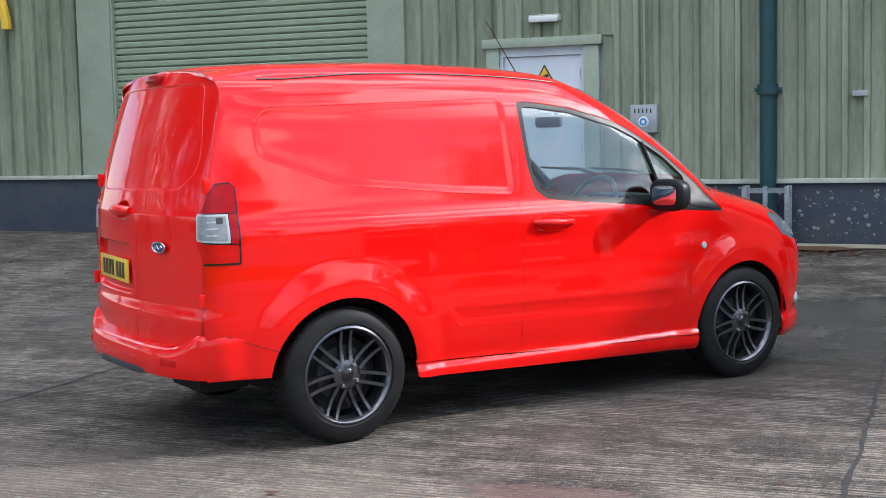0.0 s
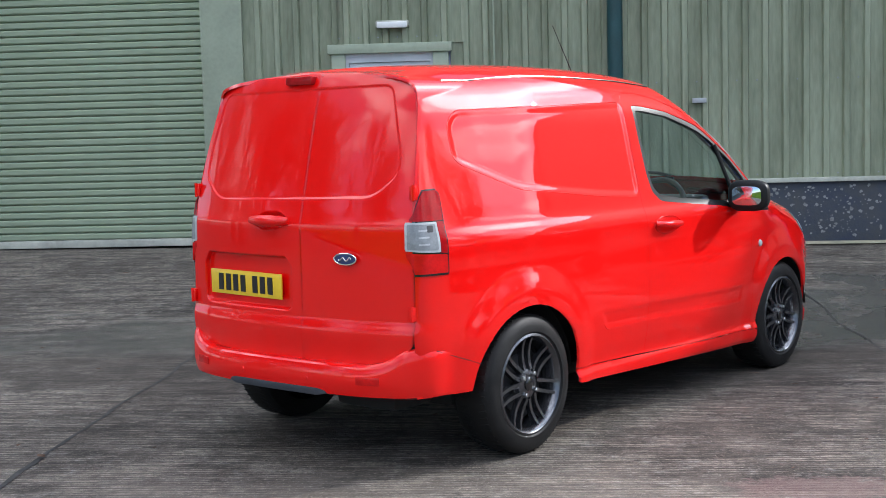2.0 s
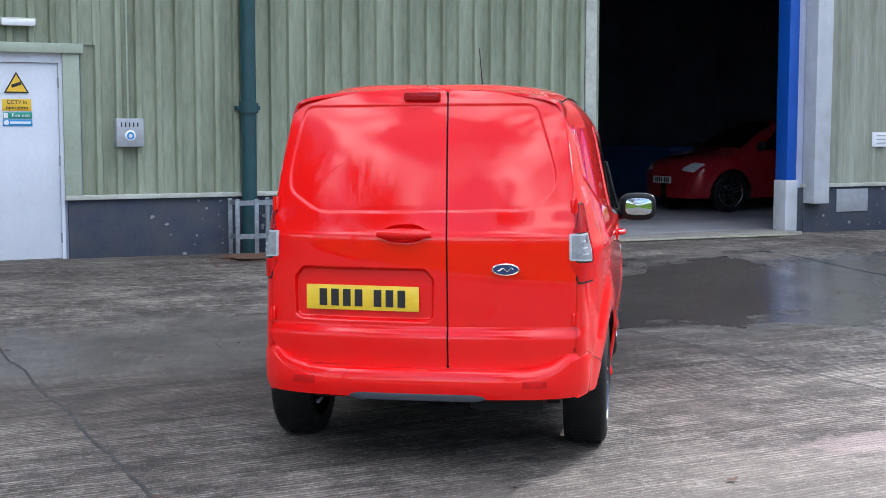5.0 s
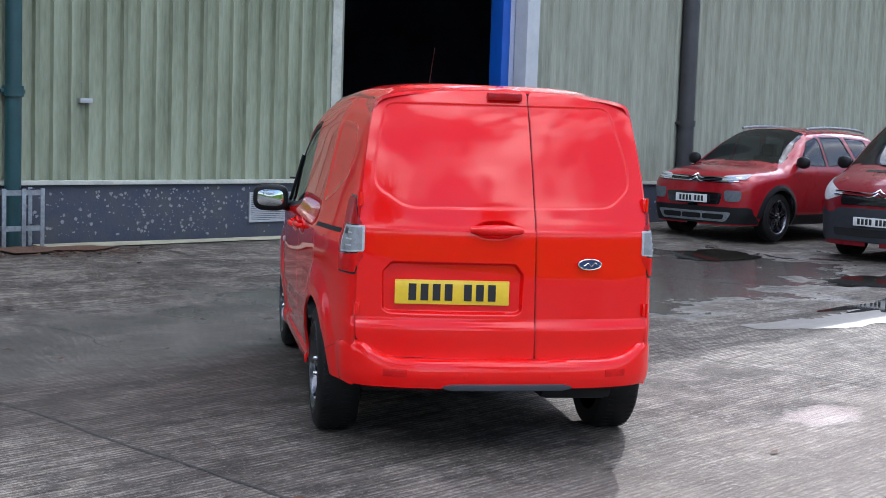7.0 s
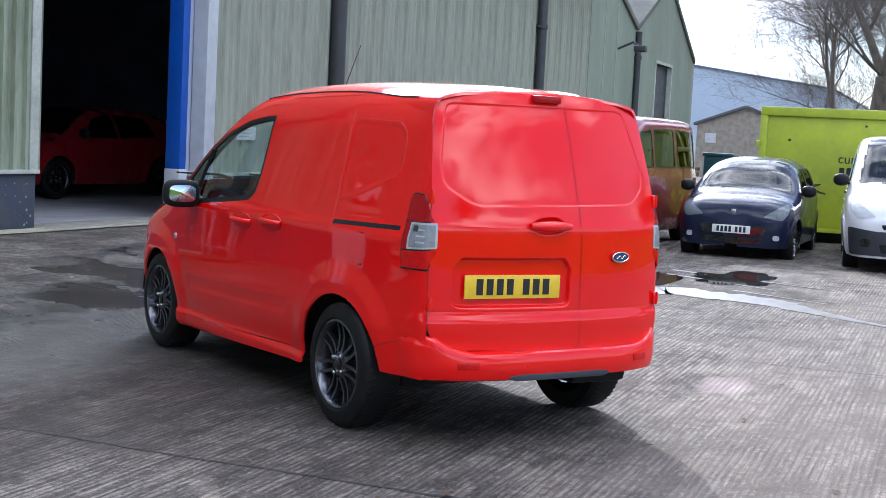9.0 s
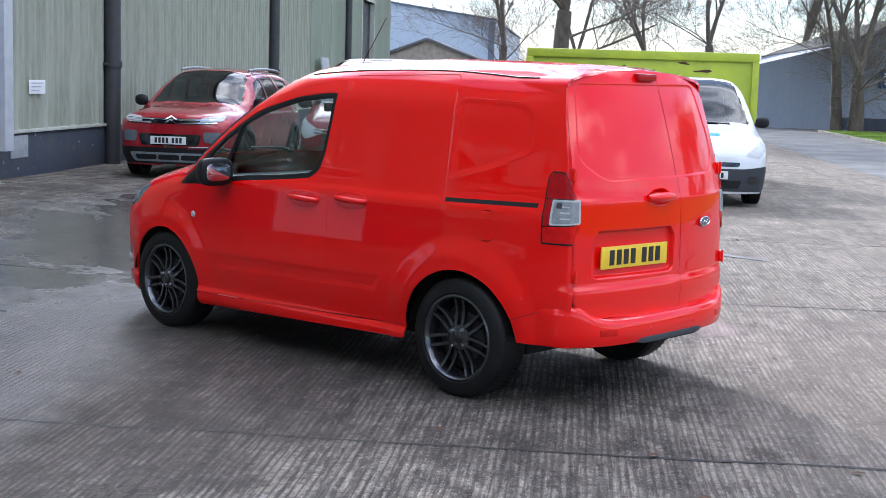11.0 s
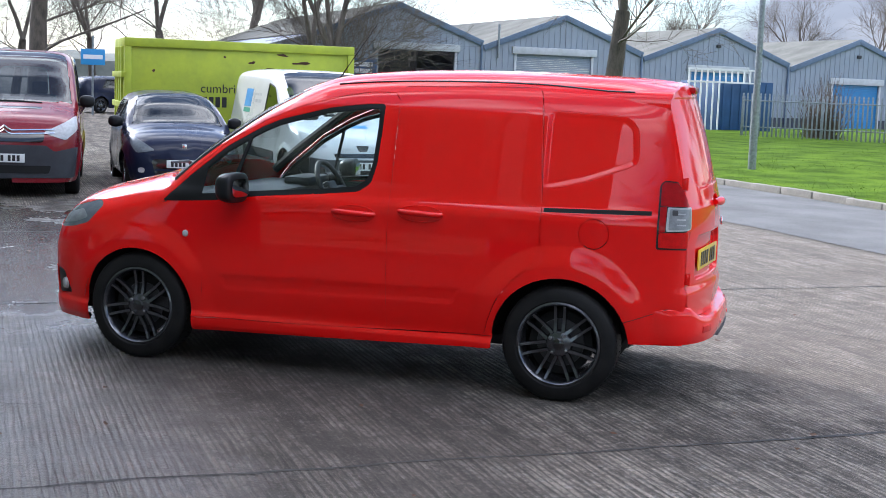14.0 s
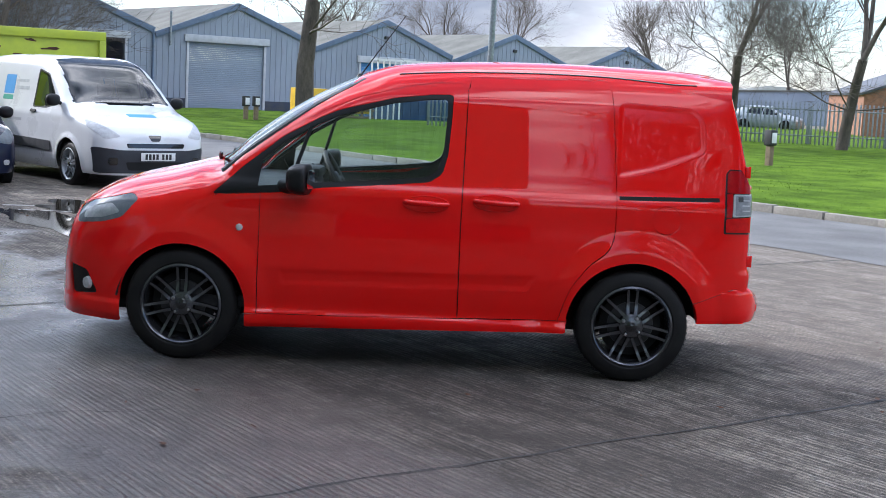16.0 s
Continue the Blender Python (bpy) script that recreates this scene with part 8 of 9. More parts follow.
# ---- the lime skip ----
def skip():
    s = thing("waste_skip", YARD @ pose(17.7, -6.5, 0, 0, 0, -91.0), "large lime yellow steel waste skip with scrapes and dark lettering", "skip")
    # local x runs along the lettered face, y into the skip
    L, D, H = 4.05, 1.9, 2.22
    for a in ((0.05, 0.05, 0.25, L - 0.05, 0.10, H), (0.05, D - 0.10, 0.25, L - 0.05, D - 0.05, H), (0.05, 0.10, 0.25, 0.10, D - 0.10, H), (L - 0.10, 0.10, 0.25, L - 0.05, D - 0.10, H), (0.05, 0.05, 0.18, L - 0.05, D - 0.05, 0.25)):
        bm = bmesh.new()
        box(bm, a[0], -a[4] if False else a[1], a[2], a[3], a[4], a[5], 0.004)
        part("side_plate", bm, M["lime"], s)
    for a in ((0, 0, H - 0.12, L, 0.13, H + 0.03), (0, D - 0.13, H - 0.12, L, D, H + 0.03), (0, 0.13, H - 0.12, 0.13, D - 0.13, H + 0.03), (L - 0.13, 0.13, H - 0.12, L, D - 0.13, H + 0.03)):
        bm = bmesh.new()
        box(bm, *a, 0.015)
        part("rim_rail", bm, M["lime"], s)
    for x in (0.0, L - 0.12):
        bm = bmesh.new()
        box(bm, x, 0.0, 0.15, x + 0.12, 0.12, H - 0.12, 0.01)
        part("corner_post", bm, M["lime"], s)
    for y in (0.35, 0.75, 1.15, 1.55):
        bm = bmesh.new()
        box(bm, -0.03, y - 0.05, 0.2, 0.05, y + 0.05, H - 0.12, 0.01)
        part("end_rib", bm, M["lime"], s)
    for z in (0.55, 1.1, 1.62):
        bm = bmesh.new()
        box(bm, -0.05, 0.0, z - 0.05, 0.05, D, z + 0.05, 0.01)
        part("end_rail", bm, M["lime"], s)
    for y in (0.4, 1.4):
        bm = bmesh.new()
        box(bm, -0.1, y - 0.06, 0.0, L + 0.1, y + 0.06, 0.18, 0.01)
        part("runner", bm, M["black"], s)
    lettering("lettering", "cumbriawaste", 0.22, pose(1.92, 0.047, 1.42, 90, 0, 0), M["black"], s)
    for k in range(10):
        if k == 4:
            continue
        bm = bmesh.new()
        box(bm, 1.34 + 0.115 * k, 0.042, 1.10, 1.42 + 0.115 * k, 0.05, 1.28)
        part("writing_bar", bm, M["black"], s)
    rng = random.Random(4)
    for x, z, w, t in ((0.95, 0.95, 0.28, 22), (1.05, 0.85, 0.22, -14), (2.55, 1.80, 0.22, -4), (3.1, 1.92, 0.4, 3), (3.0, 1.78, 0.3, 2), (1.72, 1.98, 0.05, 50), (0.5, 1.7, 0.06, 10), (2.75, 2.05, 0.2, -8), (0.6, 0.45, 0.3, 5), (2.2, 1.9, 0.15, 12)):
        bm = bmesh.new()
        pts = [(w * math.cos(a) * rng.uniform(0.7, 1.1) * 0.5, 0.022 * math.sin(a) * rng.uniform(0.6, 1.4)) for a in (0.52 * q for q in range(12))]
        prism(bm, pts, 0, 0.002, pose(x, 0.0475, z, 90, 0, 0) @ pose(0, 0, 0, 0, 0, t))
        part("scrape", bm, M["rust"], s, "rusty scrape")


skip()


# ---- the far sheds ----
def shed_row():
    """Grey-blue sheds side by side, gables to the yard. Shed axes: x along the fronts, y away from the yard."""
    base = YARD @ pose(54.5, -22.9, 0, 0, 0, -90)
    bay, names = 8.6, ("dark open doorway", "closed grey roller door", "blue roller door", "blue roller door", "blue roller door")
    for k in range(5):
        zb, ev, ap = -0.14 * k, 3.72 - 0.20 * k, 5.36 - 0.20 * k
        s = thing("shed", base @ pose(bay * k, 0, 0), "blue-grey corrugated gabled shed with a " + names[k], "shed", "row of sheds")
        h = bay / 2
        d0, d1, dt = ((-0.95, 2.85, 3.20), (-2.55, 1.45, 3.25), (-1.5, 1.6, 2.75), (-1.5, 1.4, 2.4), (-1.3, 1.4, 2.2))[k]
        # front with its opening
        bm = bmesh.new()
        outline = [(-h, zb - 0.3), (d0, zb - 0.3), (d0, dt), (d1, dt), (d1, zb - 0.3), (h, zb - 0.3), (h, ev), (0, ap), (-h, ev)]
        a = [bm.verts.new((x, 0, z)) for x, z in outline]
        c = [bm.verts.new((x, 0.15, z)) for x, z in outline]
        bm.faces.new(a[::-1]), bm.faces.new(c)
        for i in range(len(outline)):
            bm.faces.new((a[i], a[(i + 1) % len(outline)], c[(i + 1) % len(outline)], c[i]))
        bmesh.ops.recalc_face_normals(bm, faces=bm.faces[:])
        part("front_wall", bm, M["shed_blue"], s)
        bm = bmesh.new()
        x = -h + 0.15
        while x < h - 0.1:
            top = ev + (ap - ev) * (1 - abs(x) / h) - 0.12
            low = dt + 0.3 if d0 - 0.1 < x < d1 + 0.1 else 0.55
            box(bm, x - 0.022, -0.03, low, x + 0.022, -0.002, top)
            x += 0.30
        part("sheet_ribs", bm, M["shed_blue"], s, kind="stuff")
        for q in (-1, 1):
            d = Vector((h, 0, ap - ev))
            ang = math.degrees(math.atan2(d.z, d.x))
            m = Matrix.Translation((0, 0, ap)) @ pose(0, 0, 0, 0, q * ang, 0)
            bm = bmesh.new()
            box(bm, 0 if q > 0 else -d.length, -0.06, 0.0, d.length if q > 0 else 0, 26, 0.07, 0, m)
            part("roof_slope", bm, M["shed_roof"], s)
            bm = bmesh.new()
            box(bm, 0 if q > 0 else -d.length, -0.10, -0.20, d.length if q > 0 else 0, -0.061, 0.075, 0.008, m)
            part("barge_board", bm, M["shed_trim"], s)
        bm = bmesh.new()
        box(bm, d0 - 0.25, -0.14, dt, d1 + 0.25, -0.002, dt + 0.34, 0.02)
        part("door_head", bm, M["white_post"], s, "pale door head box")
        for x in (d0 - 0.12, d1):
            bm = bmesh.new()
            box(bm, x, -0.06, zb - 0.3, x + 0.12, -0.002, dt, 0.01)
            part("door_jamb", bm, M["white_post"], s)
        bm = bmesh.new()
        tube(bm, [(h - 0.08, -0.08, zb - 0.2), (h - 0.08, -0.08, ev)], 0.06, 8)
        part("downpipe", bm, M["shed_trim"], s)
        if k == 0:
            bm = bmesh.new()
            box(bm, -h, 10, -0.2, h, 10.1, ev), box(bm, -h, 0.2, 3.6, h, 10, 3.68), box(bm, -h - 0.02, 0.2, -0.2, -h + 0.05, 26, ev), box(bm, h - 0.05, 0.2, -0.2, h, 10, ev)
            part("dark_inside", bm, M["inside"], s)
        else:
            bm = bmesh.new()
            z = zb - 0.2
            while z < dt:
                box(bm, d0, 0.06, z, d1, 0.10, z + 0.085, 0.008)
                z += 0.09
            part("roller_door", bm, M["shed_door" if k == 1 else "door_blue"], s, names[k], kind="stuff")
        for x0, x1 in ((-h, d0 - 0.12), (d1 + 0.12, h)):
            bm = bmesh.new()
            box(bm, x0, -0.05, zb - 0.3, x1, -0.002, 0.55, 0.004)
            part("plinth", bm, M["plinth"], s)
        if k in (1, 2):
            bm = bmesh.new()
            tube(bm, [(-3.55, -0.15, 3.0), (-3.55, -0.15, 4.6)], 0.06, 8) if k == 1 else tube(bm, [(1.0, 4, 4.6), (1.0, 4, 5.6)], 0.03, 6)
            part("flue", bm, M["galv"], s, "thin steel flue")
        if k >= 2:
            bm = bmesh.new()
            box(bm, -0.12, -0.12, ap - 0.95, 0.12, -0.002, ap - 0.78, 0.03)
            part("gable_lamp", bm, M["pipe_dark"], s)
    # lean-to beyond the first gable and its sign
    s = thing("lean_to_shed", base @ pose(-bay / 2, 0, 0), "low blue-grey lean-to shed with a sloping roof", "shed")
    bm = bmesh.new()
    outline = [(-5.6, -0.2), (0, -0.2), (0, 3.70), (-5.6, 2.2)]
    a = [bm.verts.new((x, 0.0, z)) for x, z in outline]
    c = [bm.verts.new((x, 14, z)) for x, z in outline]
    bm.faces.new(a[::-1]), bm.faces.new(c)
    for i in range(4):
        bm.faces.new((a[i], a[(i + 1) % 4], c[(i + 1) % 4], c[i]))
    bmesh.ops.recalc_face_normals(bm, faces=bm.faces[:])
    part("body", bm, M["shed_blue"], s)
    b = thing("shop_sign", base @ pose(-1.75, -0.06, 2.3), "dark blue sign board with pale lettering on the shed", "sign")
    bm = bmesh.new()
    box(bm, -0.75, -0.02, -0.42, 0.75, 0.02, 0.42, 0.01)
    part("board", bm, M["container_blue"], b)
    for z, w in ((0.14, 0.55), (-0.16, 0.5)):
        bm = bmesh.new()
        box(bm, -w, -0.03, z - 0.1, w, -0.021, z + 0.1)
        part("writing_bar", bm, M["white"], b)


shed_row()


def gabled(name, m, w, d, eaves, apex, wall, roof, label, category="building"):
    s = thing(name, m, label, category)
    bm = bmesh.new()
    outline = [(-w / 2, -0.3), (w / 2, -0.3), (w / 2, eaves), (0, apex), (-w / 2, eaves)]
    a = [bm.verts.new((x, 0, z)) for x, z in outline]
    c = [bm.verts.new((x, d, z)) for x, z in outline]
    bm.faces.new(a[::-1]), bm.faces.new(c)
    for i in range(5):
        bm.faces.new((a[i], a[(i + 1) % 5], c[(i + 1) % 5], c[i]))
    bmesh.ops.recalc_face_normals(bm, faces=bm.faces[:])
    part("wall", bm, wall, s)
    for q in (-1, 1):
        dd = Vector((w / 2 + 0.15, 0, (apex - eaves) * (1 + 0.3 / w)))
        bm = bmesh.new()
        x0, x1 = (0, dd.length) if q > 0 else (-dd.length, 0)
        box(bm, x0, -0.15, 0.0, x1, d + 0.15, 0.14, 0.01, Matrix.Translation((0, 0, apex)) @ pose(0, 0, 0, 0, q * math.degrees(math.atan2(dd.z, dd.x)), 0))
        part("roof", bm, roof, s)
    return s


def far_buildings():
    s = gabled("pale_blue_shed", YARD @ pose(93.5, 9.3, 0, 0, 0, -90), 20.0, 40, 6.2, 7.6, M["pale_blue"], M["shed_trim"], "large pale blue sheet metal shed with navy trim")
    bm = bmesh.new()
    box(bm, 9.6, -0.06, 0, 10.05, 0.3, 6.1, 0.01)
    part("corner_trim", bm, M["shed_trim"], s)
    h = gabled("stone_hut", YARD @ pose(63.5, 0.7, 0, 0, 0, -90), 4.9, 6, 2.78, 3.70, M["stone"], M["slate"], "small brown block hut with a slate gable roof")
    bm = bmesh.new()
    box(bm, -2.0, -0.03, 1.85, -1.45, -0.002, 2.35, 0.01)
    part("window", bm, M["white_post"], h)
    b = gabled("brick_lodge", YARD @ pose(37.7, -64.3, 0, 0, 0, -130), 8, 9, 2.4, 3.9, M["brick"], M["slate"], "low brick lodge with a dark hipped roof by the trees")
    bm = bmesh.new()
    box(bm, -2.6, -0.04, 1.2, -0.4, -0.002, 2.2, 0.01), box(bm, 0.6, -0.04, 1.2, 2.4, -0.002, 2.2, 0.01)
    part("window", bm, M["gloss_black"], b)
    gabled("low_store", YARD @ pose(62, -104, 0, 0, 0, -130), 60, 18, 2.2, 3.4, M["shed_blue"], M["shed_roof"], "long low grey store building in the distance")
    g = gabled("gate_house", YARD @ pose(92, -30.5, 0, 0, 0, -110), 9, 8, 3.0, 4.8, M["stone"], M["slate"], "small brown gabled house far beyond the skip")
    bm = bmesh.new()
    box(bm, 1.2, -0.03, 2.0, 2.9, -0.002, 2.8, 0.01)
    part("window", bm, M["white_post"], g)


far_buildings()


# ---- trees ----
def bare_tree(name, m, height, girth, seed, label, fork=0.22, spread=0.46, levels=6, twig_mat="twig", fine=0.0065):
    """A leafless tree: a tapered trunk, limbs, and ever finer twigs that droop a little."""
    rng = random.Random(seed)
    sets = {0: ([], []), 1: ([], [])}

    def limb(p, d, length, r0, r1, sides, which):
        verts, faces = sets[which]
        steps = 4 if r0 > 0.03 else (2 if r0 > 0.008 else 1)
        pts, q, way = [p], p.copy(), d.copy()
        for i in range(steps):
            way = (way + Vector((rng.uniform(-1, 1), rng.uniform(-1, 1), rng.uniform(-0.6, 0.9))) * (0.10 if r0 > 0.1 else 0.20)).normalized()
            q = q + way * (length / steps)
            pts.append(q.copy())
        base = len(verts)
        ref = d.orthogonal().normalized()
        for i, c in enumerate(pts):
            t = i / steps
            r = r0 + (r1 - r0) * t
            dd = (pts[min(i + 1, steps)] - pts[max(i - 1, 0)]).normalized()
            ref = (ref - dd * ref.dot(dd)).normalized()
            o = dd.cross(ref)
            for k in range(sides):
                a = 2 * math.pi * k / sides
                verts.append(tuple(c + (ref * math.cos(a) + o * math.sin(a)) * r))
        for i in range(steps):
            for k in range(sides):
                a, b = base + i * sides + k, base + i * sides + (k + 1) % sides
                faces.append((a, b, b + sides, a + sides))
        return pts, way

    def grow(p, d, length, r, level):
        which = 0 if level == 0 else 1
        sides = (10, 7, 5, 4, 3, 3, 3)[min(level, 6)]
        pts, way = limb(p, d, length, r, r * (0.72 if level == 0 else 0.45), sides, which)
        if level >= levels:
            return
        if level == 0:
            for i in range(rng.choice((2, 2, 3))):
                a = rng.uniform(0, 6.28)
                dd = (Vector((math.cos(a), math.sin(a), 0)) * rng.uniform(0.25, 0.5) + Vector((0, 0, 1))).normalized()
                grow(pts[-1], dd, height * rng.uniform(0.32, 0.42), r * 0.46, 1)
            for i in range(4):
                k = rng.choice((2, 3, 3, 4))
                a = rng.uniform(0, 6.28)
                dd = Vector((math.cos(a), math.sin(a), rng.uniform(0.15, 0.6))).normalized()
                grow(pts[k], dd, height * rng.uniform(0.22, 0.32), r * 0.15, 2)
            return
        count = (0, 6, 6, 5, 4, 4, 3)[level]
        for i in range(count):
            t = rng.uniform(0.25, 1.0)
            k = min(len(pts) - 2, int(t * (len(pts) - 1)))
            at = pts[k].lerp(pts[k + 1], t * (len(pts) - 1) - k)
            a = rng.uniform(0, 6.28)
            side = way.orthogonal().normalized()
            side = (side * math.cos(a) + way.cross(side) * math.sin(a))
            lift = Vector((0, 0, 0.28 if level < 3 else 0.16))
            dd = (way * rng.uniform(0.5, 1.0) + side * rng.uniform(0.6, 1.1) * spread * 1.6 + lift).normalized()
            grow(at, dd, max(0.5, length * (rng.uniform(0.45, 0.72) if level < 3 else rng.uniform(0.55, 0.95))), max(fine, r * rng.uniform(0.30, 0.46)), level + 1)

    tree = thing(name, m, label, "tree", "bare trees")
    grow(Vector((0, 0, -0.2)), Vector((rng.uniform(-0.05, 0.05), rng.uniform(-0.05, 0.05), 1)).normalized(), height * fork + 0.2, girth, 0)
    for which, pname, mat in ((0, "trunk", "bark"), (1, "crown", twig_mat)):
        v, f = sets[which]
        me = bpy.data.meshes.new(pname)
        me.from_pydata(v, [], f)
        me.materials.append(M[mat])
        me.shade_smooth()
        ob = new(pname, me)
        ob.parent = tree
    return tree


def woods():
    lab = "tall bare deciduous tree with grey-brown bark"
    spots = ((37.6, -25.8, 15, 0.36, 1, 0.30), (50.3, -18.7, 14, 0.34, 2, 0.17), (50.6, -18.0, 12, 0.26, 12, 0.24), (49.0, -6.4, 18, 0.42, 3, 0.26), (83.0, -16.0, 18, 0.36, 4, 0.25), (83.0, -20.8, 17, 0.34, 5, 0.25),
             (72.0, -2.6, 15, 0.30, 6, 0.25), (80.0, -6.5, 16, 0.30, 7, 0.22), (29.4, -39.1, 12, 0.21, 8, 0.28), (23.9, -38.6, 12, 0.21, 9, 0.27), (27.0, -58.0, 9, 0.2, 10, 0.2), (90.0, -12, 16, 0.3, 11, 0.25))
    for x, y, h, g, seed, fork in spots:
        bare_tree("tree", YARD @ pose(x, y, 0, 0, 0, seed * 47), h, g, seed, lab, fork)
    # trees across the yard that the paintwork mirrors
    for x, y, h, g, seed in ((-12, 19, 16, 0.34, 21), (-14.5, 14.5, 15, 0.34, 22), (-8.5, 24, 16, 0.32, 24), (-18, 19, 17, 0.34, 26), (-25, -5.6, 13.5, 0.32, 23), (-22, 9.2, 15.5, 0.30, 25), (-11.5, 16, 15, 0.30, 28)):
        bare_tree("tree", pose(x, y, 0, 0, 0, seed * 31), h, g, seed, "tall bare tree standing behind the yard", 0.16, levels=5, fine=0.022)
    # far crowns above the sheds
    for k, (x, y) in enumerate(((95, -72), (100, -84), (92, -96), (85, -108), (99, -64))):
        bare_tree("tree", YARD @ pose(x, y, 0, 0, 0, k * 70), 11.5 + k % 3, 0.3, 31 + k, "bare tree far behind the sheds", 0.3, levels=5)


woods()


def bare_bush():
    rng = random.Random(17)
    s = thing("bush", YARD @ pose(36.2, -33.8, 0.1), "bare brown many-stemmed bush on the grass", "bush")
    bm = bmesh.new()
    for k in range(230):
        a, lean = rng.uniform(0, 6.28), rng.uniform(0.05, 0.75)
        p, pts = Vector((rng.gauss(0, 0.3), rng.gauss(0, 0.3), 0)), []
        d = Vector((math.cos(a) * lean, math.sin(a) * lean, 1)).normalized()
        L = rng.uniform(1.3, 2.7) * (1 - 0.3 * lean)
        for i in range(4):
            pts.append(p.copy())
            d = (d + Vector((rng.uniform(-0.15, 0.15), rng.uniform(-0.15, 0.15), 0.05))).normalized()
            p = p + d * L / 3
        tube(bm, pts, [0.016, 0.012, 0.008, 0.003], 4, cap=False)
    part("stem_tangle", bm, M["bush"], s, kind="stuff")


bare_bush()


def palisade():
    s = thing("palisade_fence", YARD, "galvanised steel palisade fence at the edge of the grass", "fence")
    bm = bmesh.new()
    box(bm, -0.03, -0.008, 0.05, 0.03, 0.008, 1.62, 0.003)
    bm.verts.ensure_lookup_table()
    pale = mesh_of("pale", bm, M["galv"], 30)
    a, b = Vector((36.5, -30.5, 0.12)), Vector((14.5, -56.0, 0.12))
    d = b - a
    turn = math.degrees(math.atan2(d.y, d.x))
    count = int(d.length / 0.155)
    for i in range(count):
        put_mesh("pale", pale, s, Matrix.Translation(a + d * (i / count)) @ pose(0, 0, 0, 0, 0, turn))
    for z in (0.4, 1.35):
        bm = bmesh.new()
        tube(bm, [a + Vector((0, 0, z)), b + Vector((0, 0, z))], 0.022, 6)
        part("rail", bm, M["galv"], s)
    bm = bmesh.new()
    box(bm, -0.05, 0.03, -0.2, 0.05, 0.11, 1.5, 0.004)
    post = mesh_of("post", bm, M["galv"], 30)
    for i in range(13):
        put_mesh("post", post, s, Matrix.Translation(a + d * (i / 12)) @ pose(0, 0, 0, 0, 0, turn))


palisade()


def yard_clutter():
    # street lamp column, leaning slightly
    s = thing("street_lamp", YARD @ pose(18.3, -19.4, 0.15, -2.0, -3.2, 0), "tall grey tapered lamp column on the grass", "lamp post")
    bm = bmesh.new()
    tube(bm, [(0, 0, -0.2), (0, 0, 1.5)], 0.085, 16)
    part("base", bm, M["galv"], s)
    bm = bmesh.new()
    tube(bm, [(0, 0, 1.5), (0, 0, 8.0)], [0.07, 0.045], 16)
    part("column", bm, M["galv"], s)
    bm = bmesh.new()
    tube(bm, [(0, 0, 8.0), (0.3, 0, 8.25), (0.9, 0, 8.3)], 0.035, 10), box(bm, 0.8, -0.1, 8.24, 1.3, 0.1, 8.36, 0.03)
    part("lantern", bm, M["vent_grey"], s)
    for x, y in ((15.9, -25.8), (37.5, -23.4), (37.7, -23.9)):
        s = thing("bollard", YARD @ pose(x, y, 0.14), "short dark marker post with a white face", "bollard")
        bm = bmesh.new()
        box(bm, -0.07, -0.07, -0.1, 0.07, 0.07, 0.55, 0.015)
        part("post", bm, M["pallet"], s)
        bm = bmesh.new()
        box(bm, -0.11, -0.11, 0.50, 0.11, 0.11, 0.86, 0.03)
        head = part("head", bm, M["black"], s)
        bm = bmesh.new()
        box(bm, -0.118, -0.08, 0.56, -0.108, 0.08, 0.80, 0.005)
        part("white_face", bm, M["white"], head)
    # blue container with a white guard rail, its neighbours
    c = thing("storage_container", YARD @ pose(41.5, -32.6, 0.1, 0, 0, -90), "dark blue steel storage container behind the grass", "container")
    bm = bmesh.new()
    box(bm, -0.2, 0, 0, 2.4, 3.0, 2.1, 0.02)
    part("body", bm, M["container_blue"], c)
    for i in range(6):
        bm = bmesh.new()
        box(bm, 0.05 + 0.4 * i, -0.035, 0.1, 0.15 + 0.4 * i, -0.002, 2.0, 0.01)
        part("door_rib", bm, M["container_blue"], c)
    w = thing("white_barrier", YARD @ pose(41.2, -30.9, 0.1, 0, 0, -90), "white slatted steel barrier beside the container", "barrier")
    bm = bmesh.new()
    box(bm, -0.05, -0.03, 2.50, 3.3, 0.03, 2.58), box(bm, -0.05, -0.03, 2.0, 3.3, 0.03, 2.07)
    part("rail", bm, M["white"], w)
    for i in range(12):
        bm = bmesh.new()
        box(bm, 0.28 * i - 0.03, -0.02, 0.0 if i < 6 else 2.0, 0.28 * i + 0.03, 0.02, 2.55)
        part("slat", bm, M["white"], w)
    o = thing("orange_trailer", YARD @ pose(42.0, -29.2, 0.1, 0, 0, -90), "orange and yellow low trailer with a timber rack", "trailer")
    bm = bmesh.new()
    box(bm, -0.8, 0, 0.3, 2.2, 1.4, 1.25, 0.03)
    part("body", bm, M["yellow"], o)
    bm = bmesh.new()
    box(bm, -0.82, -0.05, 0.05, -0.1, 0.3, 0.95, 0.02)
    part("end_box", bm, M["orange"], o)
    for i in range(6):
        bm = bmesh.new()
        box(bm, -0.1 + 0.45 * i, -0.12, 0.0, 0.0 + 0.45 * i, -0.04, 0.8, 0.01)
        part("rack_post", bm, M["pallet"], o)
    for z in (0.1, 0.4, 0.7):
        bm = bmesh.new()
        box(bm, -0.1, -0.16, z, 2.3, -0.121, z + 0.1, 0.01)
        part("rack_board", bm, M["pallet"], o)
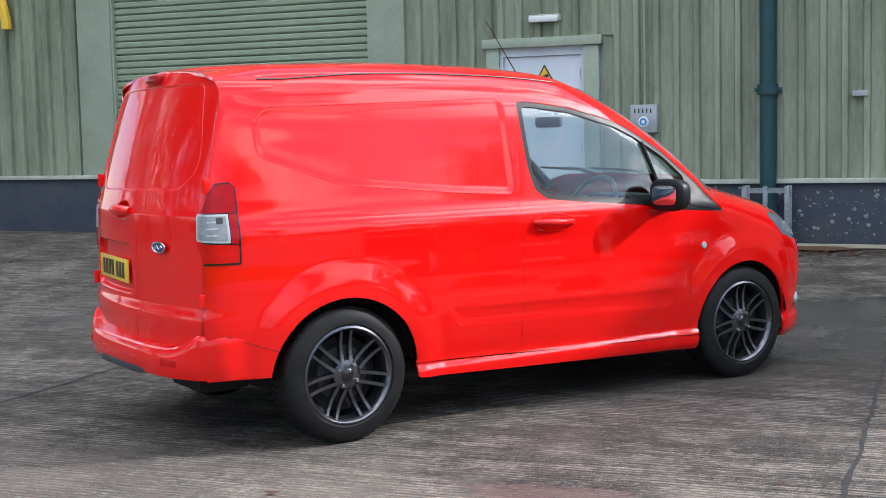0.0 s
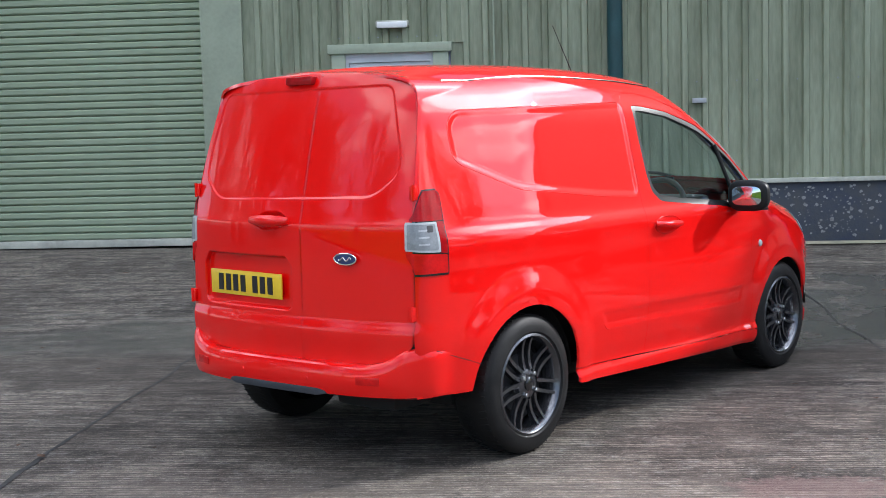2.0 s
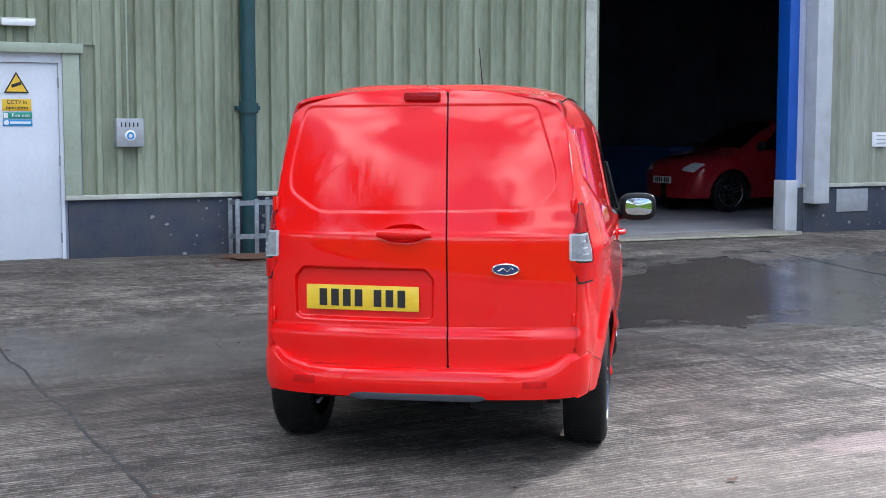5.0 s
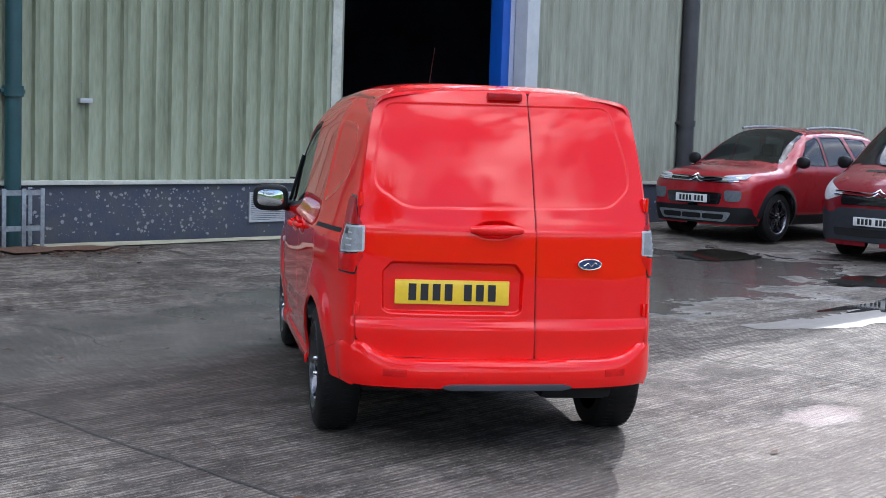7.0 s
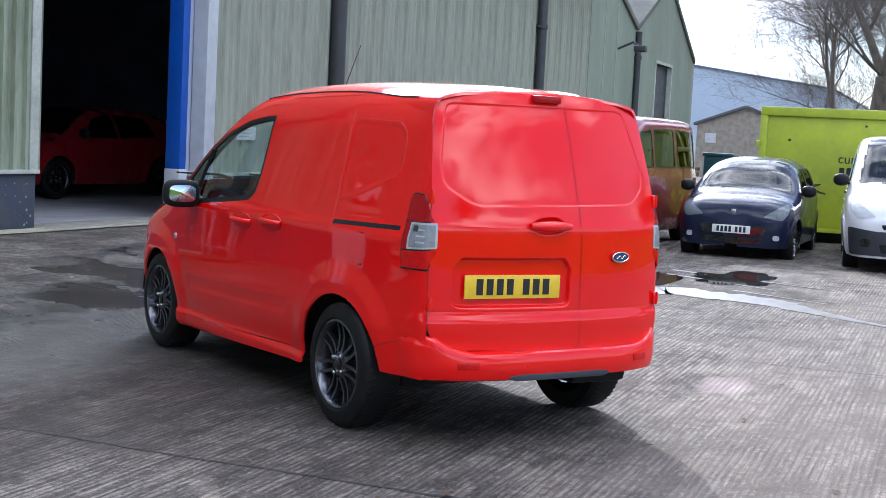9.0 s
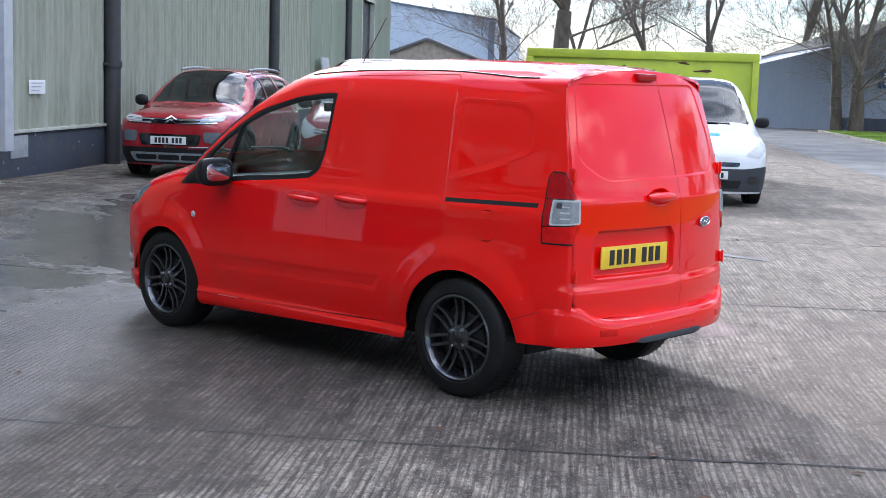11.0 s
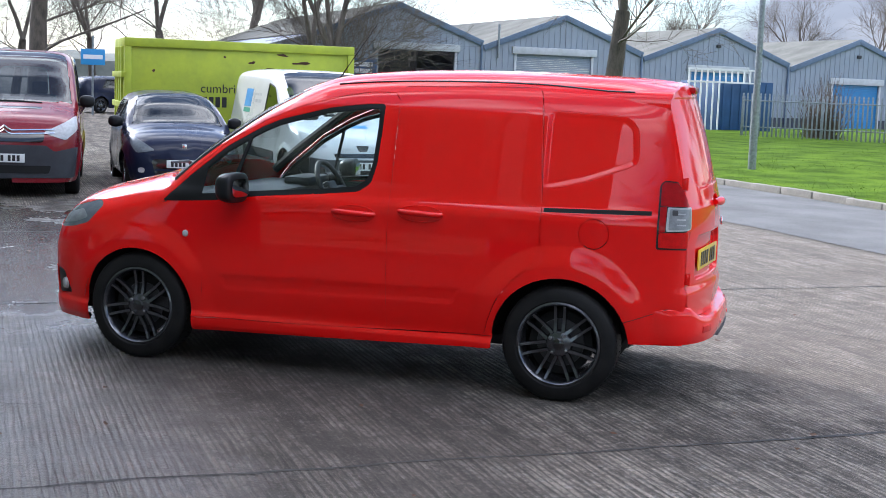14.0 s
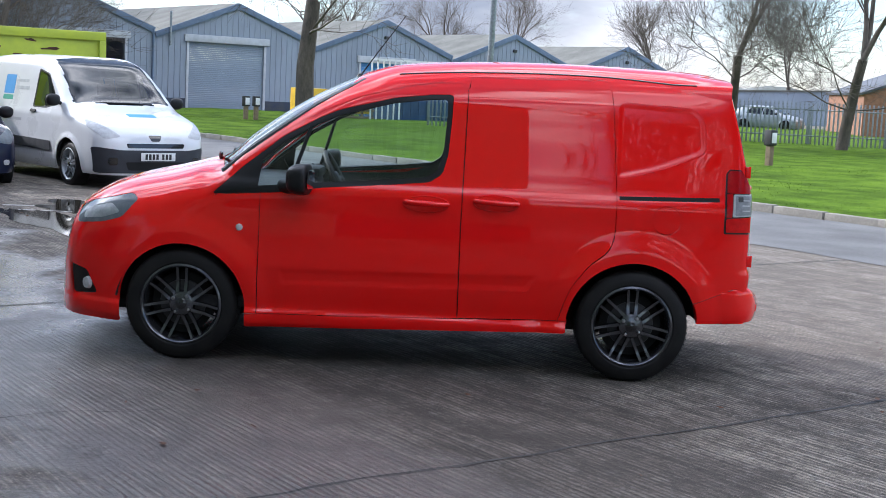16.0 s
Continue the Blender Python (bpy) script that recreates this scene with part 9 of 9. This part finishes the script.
    # wheeled bin, pallets and a loose board by the far end of the wall
    b = thing("wheeled_bin", YARD @ pose(42.6, -1.7, 0), "dark green wheeled waste bin beside the wall", "bin")
    bm = bmesh.new()
    box(bm, -0.65, -0.5, 0.15, 0.65, 0.5, 1.25, 0.05)
    part("body", bm, M["pipe_teal"], b)
    bm = bmesh.new()
    box(bm, -0.7, -0.55, 1.25, 0.7, 0.55, 1.38, 0.04)
    part("lid", bm, M["pipe_teal"], b)
    for x in (-0.5, 0.5):
        for y in (-0.4, 0.4):
            bm = bmesh.new()
            lathe(bm, [(0.0, -0.03), (0.09, -0.03), (0.09, 0.03), (0.0, 0.03)], 14, Matrix.Translation((x, y, 0.09)))
            part("castor", bm, M["black"], b)
    p = thing("pallet_stack", YARD @ pose(37.0, -1.3, 0, 0, 0, 8), "untidy stack of grey timber pallets by the wall", "pallets")
    for i in range(7):
        bm = bmesh.new()
        q = pose(0.08 * math.sin(i * 2.3), 0.1 * math.cos(i * 1.7), 0.13 * i, 0, 0, 9 * math.sin(i * 4.1))
        for j in range(5):
            box(bm, -1.0, -0.5 + 0.22 * j, 0.09, 1.0, -0.38 + 0.22 * j, 0.115, 0, q)
        for x in (-0.95, -0.05, 0.85):
            box(bm, x, -0.5, 0.0, x + 0.1, 0.5, 0.09, 0, q)
        part("pallet", bm, M["pallet"], p)
    bm = bmesh.new()
    box(bm, -0.5, -0.02, 0, 0.5, 0.02, 2.2, 0.005)
    solo("leaning_board", bm, M["vent_grey"], YARD @ pose(31.2, -0.55, 0, -9, 0, 0), "pale board leaning against the green wall", "board")
    for x, y, mat, lab in ((52.5, -58.5, "white_car", "white van parked behind the palisade fence"), (47.5, -63.5, "galv", "silver car parked behind the palisade fence"), (43.5, -71.0, "navy", "dark car parked behind the palisade fence"), (57.0, -53.5, "galv", "grey car parked behind the palisade fence"), (46.0, -78.0, "white_car", "white car parked behind the palisade fence")):
        plain_hatch(YARD @ pose(x + 1.0, y, 0.05, 0, 0, 200), lab, mat)
    # road sign and flood lamp
    s = thing("road_sign", YARD @ pose(47.0, -8.4, 0), "blue and white direction sign on a grey pole", "sign")
    bm = bmesh.new()
    tube(bm, [(0, 0, 0), (0, 0, 3.0)], 0.04, 8)
    part("pole", bm, M["galv"], s)
    bm = bmesh.new()
    box(bm, -0.08, -0.45, 1.9, -0.05, 0.45, 2.5, 0.01)
    part("board", bm, M["sign_blue"], s)
    bm = bmesh.new()
    box(bm, -0.086, -0.36, 2.12, -0.081, 0.36, 2.28)
    part("writing_bar", bm, M["white"], s)
    f = thing("flood_lamp", YARD @ pose(33.2, -0.05, 4.3), "small grey flood lamp on an arm on the wall", "lamp")
    bm = bmesh.new()
    tube(bm, [(0, 0, 0), (0, -0.45, 0.2), (0, -0.6, 0.1)], 0.035, 8)
    part("arm", bm, M["pipe_dark"], f)
    bm = bmesh.new()
    box(bm, -0.16, -0.85, -0.08, 0.16, -0.5, 0.10, 0.04)
    part("head", bm, M["pipe_dark"], f)


yard_clutter()


def far_woods():
    """A low, uneven belt of distant hedges and woods that closes the view all round."""
    bm = bmesh.new()
    rows = []
    for i in range(361):
        a = 2 * math.pi * i / 360
        h = 5.0 + 2.2 * noise.noise(Vector((math.cos(a) * 9, math.sin(a) * 9, 1))) + 1.3 * noise.noise(Vector((math.cos(a) * 40, math.sin(a) * 40, 5)))
        r = 240 + 12 * noise.noise(Vector((math.cos(a) * 5, math.sin(a) * 5, 8)))
        rows.append([bm.verts.new((k * math.cos(a), k * math.sin(a), z)) for k, z in ((r, -2), (r + 1, h * 0.7), (r + 6, h), (r + 20, h * 0.9))])
    for a, c in zip(rows, rows[1:]):
        for i in range(3):
            bm.faces.new((a[i], a[i + 1], c[i + 1], c[i]))
    solo("far_woods", bm, surface("distant_winter_woods", (0.17, 0.175, 0.155), dark=(0.09, 0.10, 0.085), scale=0.12, fine=0.8, rough=0.95), pose(20, -20, 0), "distant hazy belt of winter woods and hedges", "woods", kind="stuff", smooth=60)


far_woods()
